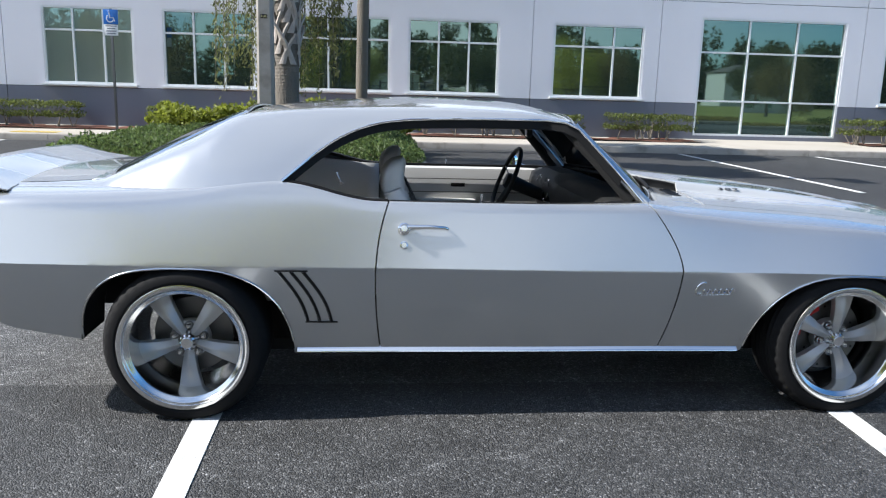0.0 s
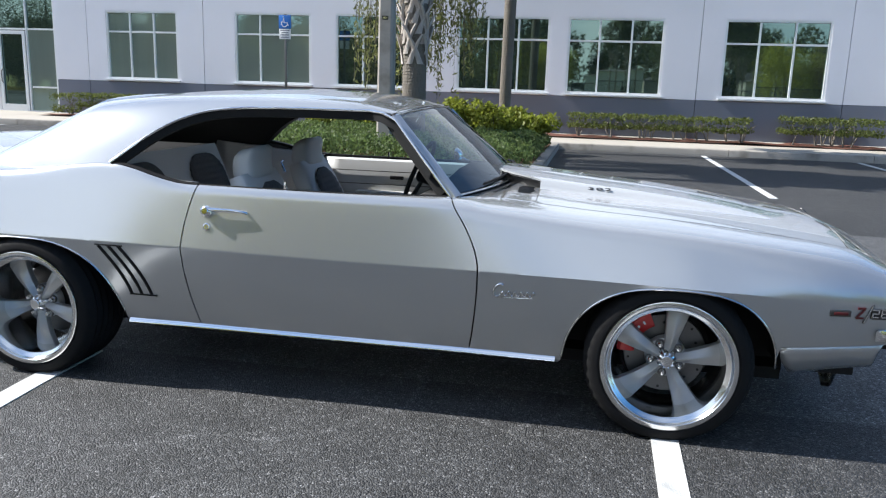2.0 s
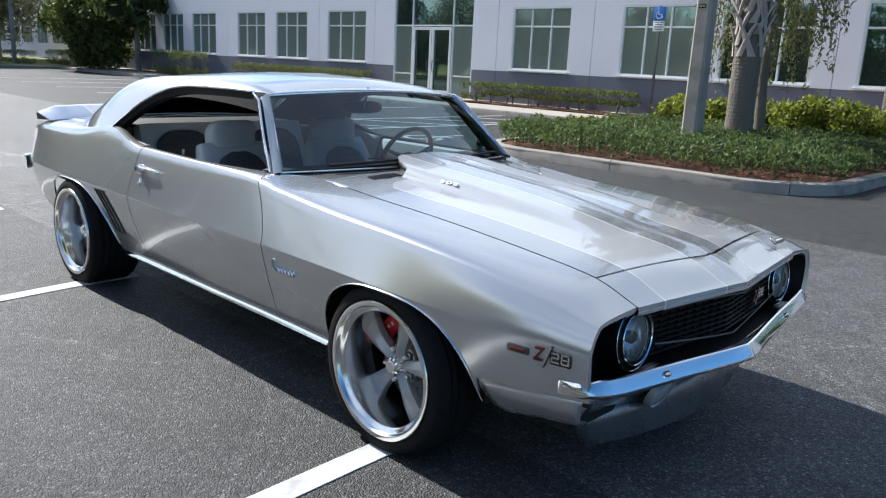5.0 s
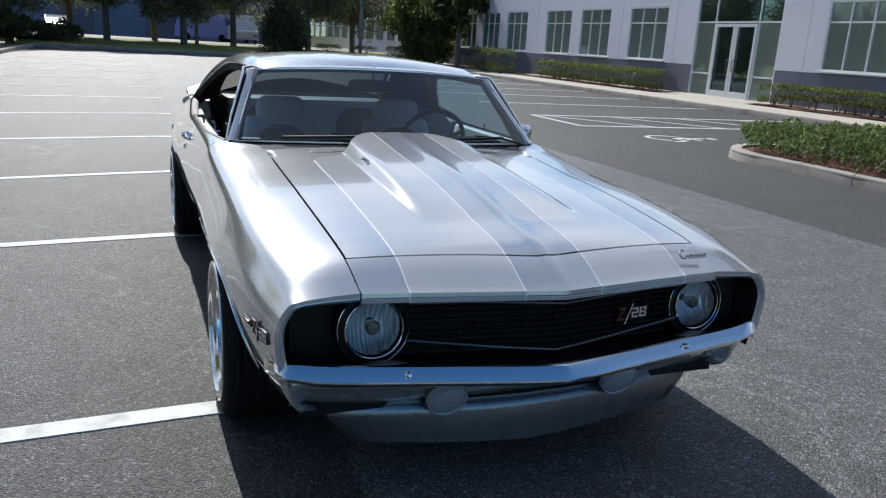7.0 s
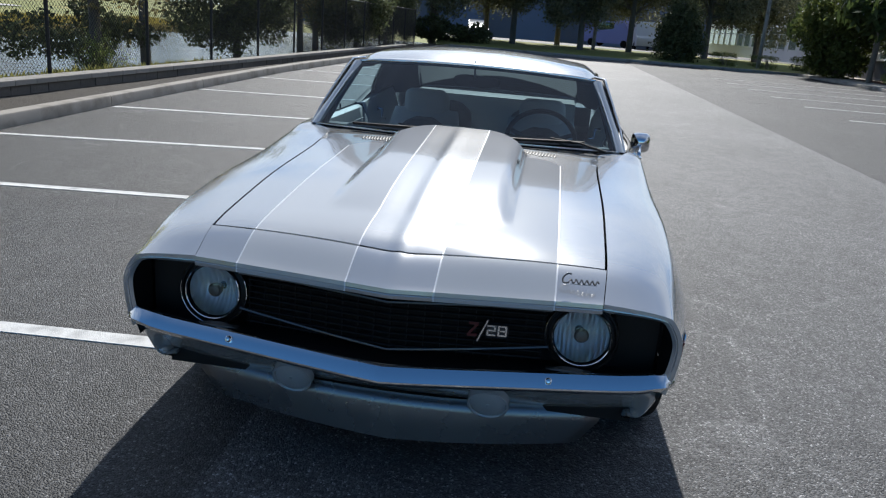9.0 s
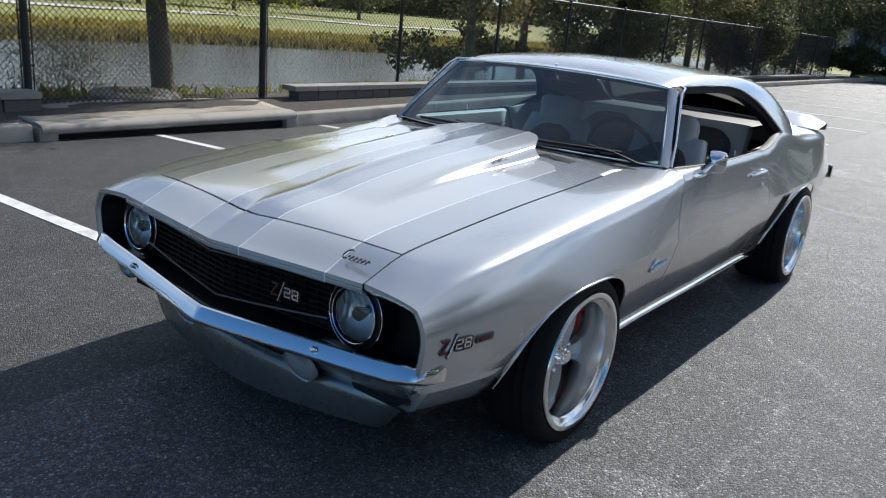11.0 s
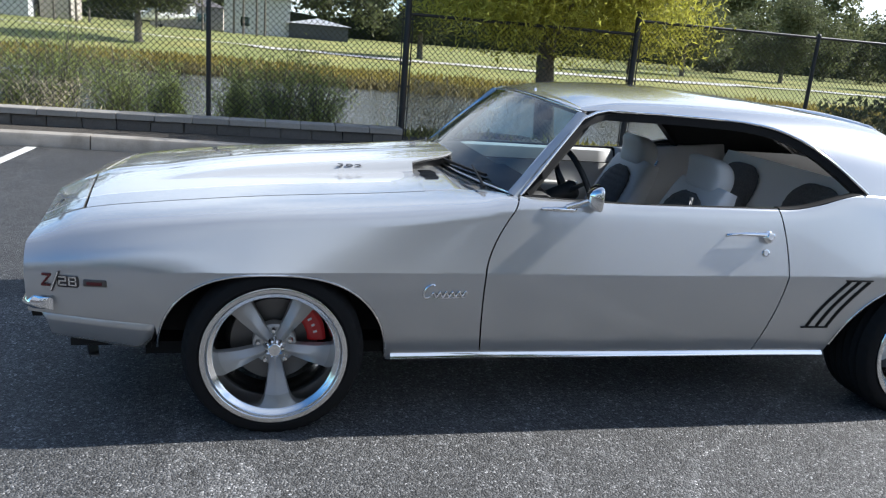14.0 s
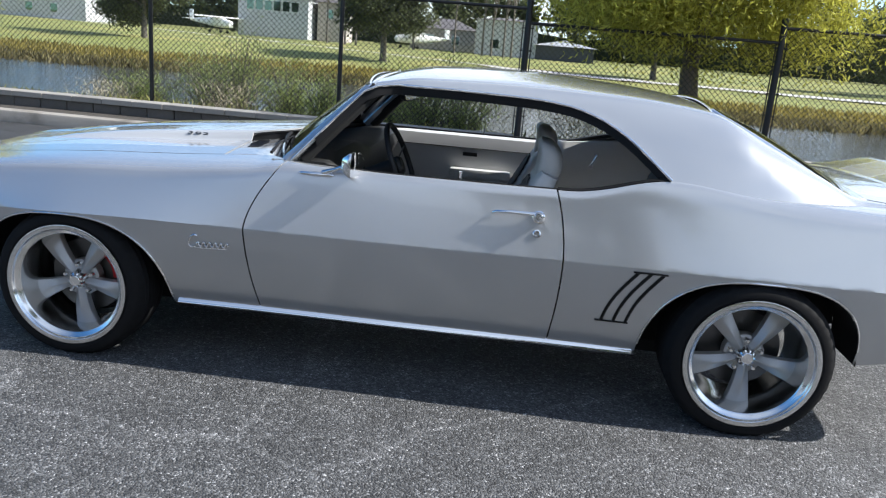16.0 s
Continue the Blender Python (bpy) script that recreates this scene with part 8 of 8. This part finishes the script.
# dense dark conifer
t = empty("conifer", "dense dark conical evergreen at the lot's end", "tree", at=pose(-46.5, 7.9, 0.1))
bm = bmesh.new()
tube(bm, [(0, 0, -0.2), (0, 0, 3.6)], [0.16, 0.05], 8)
part("trunk", bm, M_BARK, t)
leaves("crown", blob_points([(0, 0, 1.0, 1.55, 1.55, 1.1), (0, 0, 2.2, 1.3, 1.3, 1.3), (0, 0, 3.4, 0.9, 0.9, 1.3), (0.5, 0.3, 1.6, 1.1, 1.1, 1.1), (-0.5, -0.4, 1.7, 1.0, 1.0, 1.2)], 12000, 0.5), 0.16, L_OAK, t, up=0.6)
make_tree("leafy_tree", -40.2, 15.2, 0.1, 4.6, 2.0, L_HEDGE, "dense dark green broadleaf tree by the office corner", 15000, 0.15, 0.1, 0.17)
make_palm(-43.2, 14.9, 0.1, 3.1, 0.17, 0, "cabbage palm at the lot's corner", 22)
make_palm(-36.6, 15.6, 0.1, 4.0, 0.13, 0, "slender palm beside the office wall", 18)
for x, y, h in ((-45.8, 12.6, 7.5), (-52, 3.0, 8.0)):
    p = empty("lamp_post", "tall pale concrete lamp post at the lot's end", "lamp post", at=pose(x, y, 0.1))
    bm = bmesh.new()
    tube(bm, [(0, 0, -0.2), (0, 0, h)], [0.13, 0.08], 8)
    part("post", bm, M_CONC, p)
    bm = bmesh.new()
    box(bm, (0.3, 0, h), (0.7, 0.3, 0.14), 0.02)
    part("lamp_head", bm, M_TRIM, p)
make_hedge(-47.5, -40.5, 15.3, 0.15, 0.9, 1.3, "dense dark hedge at the lot's corner", bare=0.05, n_per=900)
for x, y in ((-46.2, 10.6), (-46.4, 13.0)):
    make_hedge(x - 1.5, x + 1.5, y, 0.15, 0.8, 1.2, "low hedge on the grass strip", bare=0.05, n_per=700)

M_BLUEWALL = mat("blue_grey_cladding", (0.20, 0.24, 0.34), 0.7, 0, 0.1, 0.4, 20, 0.05, 0.004)
hall = empty("warehouse", "dark blue-grey warehouse behind the trees", "building", at=pose(-92, -6, -0.05))
bm = bmesh.new()
box(bm, (0, 0, 4.5), (20, 44, 9))
part("wall", bm, M_BLUEWALL, hall, smooth=False)
bm = bmesh.new()
box(bm, (0, 0, 9.1), (20.6, 44.6, 0.3))
part("roof", bm, M_BASE, hall, smooth=False)
for k in range(5):
    bm = bmesh.new()
    box(bm, (10.03, -16 + k * 8, 2.0), (0.1, 3.2, 3.6), 0.02)
    part("roller_door", bm, M_BASE, hall, smooth=False)
wing = empty("office_wing", "pale grey office wing with white-framed windows", "building", at=pose(-93, 24.2, 0.2))
bm = bmesh.new()
box(bm, (0, 0, 4), (74, 9, 8))
part("wall", bm, M_WALL, wing, smooth=False)
bm = bmesh.new()
box(bm, (0, 0, 8.1), (74.4, 9.4, 0.25))
part("roof", bm, M_BASE, wing, smooth=False)
for k in range(16):
    wdw = empty("window", "", "")
    wdw.parent = wing
    wdw.matrix_basis = pose(34.5 - k * 3.2, -4.5, 2.1)
    bm = bmesh.new()
    box(bm, (0, 0, 0), (2.2, 0.12, 1.9), 0.01)
    part("frame", bm, M_ALU, wdw, smooth=False)
    for a in (-0.7, 0, 0.7):
        for c, hh in ((-0.3, 1.15), (0.62, 0.5)):
            bm = bmesh.new()
            box(bm, (a, -0.06, c), (0.62, 0.03, hh))
            part("pane", bm, M_BLIND, wdw, smooth=False)


def make_vehicle(name, x, y, z, rot, color, tall, label):
    v = empty(name, label, "vehicle", "vehicles in the lane", at=pose(x, y, z, 0, 0, rot))
    m_ = mat(name + "_paint", color, 0.35, 0.2, 0.03, 1, 60, 0, coat=0.5)
    bm = bmesh.new()
    L, W = (4.6, 1.8) if not tall else (5.6, 2.0)
    h1, h2 = (0.85, 1.45) if not tall else (1.2, 2.4)
    prof = [(-L / 2, 0.35), (-L / 2, h1), (-L * 0.36, h2 * 0.97), (-L * 0.2 if not tall else -L * 0.45, h2), (L * 0.08 if not tall else L * 0.25, h2), (L * 0.24 if not tall else L * 0.38, h1), (L * 0.47, h1 * 0.86), (L / 2, h1 * 0.6), (L / 2, 0.35)]
    rows = [[Vector((px, s * W / 2 * (1 - (0.12 if pz > h1 + 0.05 else 0)), pz)) for px, pz in prof] for s in (-1, 1)]
    loft(bm, rows, closed=True)
    for r in rows:
        bmesh.ops.contextual_create(bm, geom=[q for q in bm.verts if any((q.co - p).length < 1e-6 for p in r)])
    bmesh.ops.recalc_face_normals(bm, faces=bm.faces)
    bmesh.ops.bevel(bm, geom=bm.edges[:], offset=0.05, segments=2, affect="EDGES")
    part("body", bm, m_, v)
    for s in (-1, 1):
        bm = bmesh.new()
        box(bm, (-L * 0.06, s * W / 2 * 0.925, (h1 + h2) / 2), (L * 0.3, 0.05, (h2 - h1) * 0.6), 0.02)
        part("side_window", bm, M_WGLASS, v)
        for wx in (-L * 0.3, L * 0.3):
            bm = bmesh.new()
            spin(bm, [(0.0001, -0.1), (0.2, -0.1), (0.33, -0.08), (0.34, 0.08), (0.0001, 0.1)], 18)
            part("wheel", bm, M_RUBBER, v, at=pose(wx, s * (W / 2 - 0.08), 0.33))
    return v


make_vehicle("pickup", -66.0, -6.5, 0.38, 8, (0.32, 0.33, 0.34), False, "pale parked car beyond the grass strip")
make_vehicle("van", -72.5, 5.6, 0.38, 60, (0.28, 0.28, 0.60), True, "purple-blue van in the lane")
make_vehicle("van", -70.0, 8.1, 0.38, 5, (0.65, 0.66, 0.66), True, "white van in the lane")
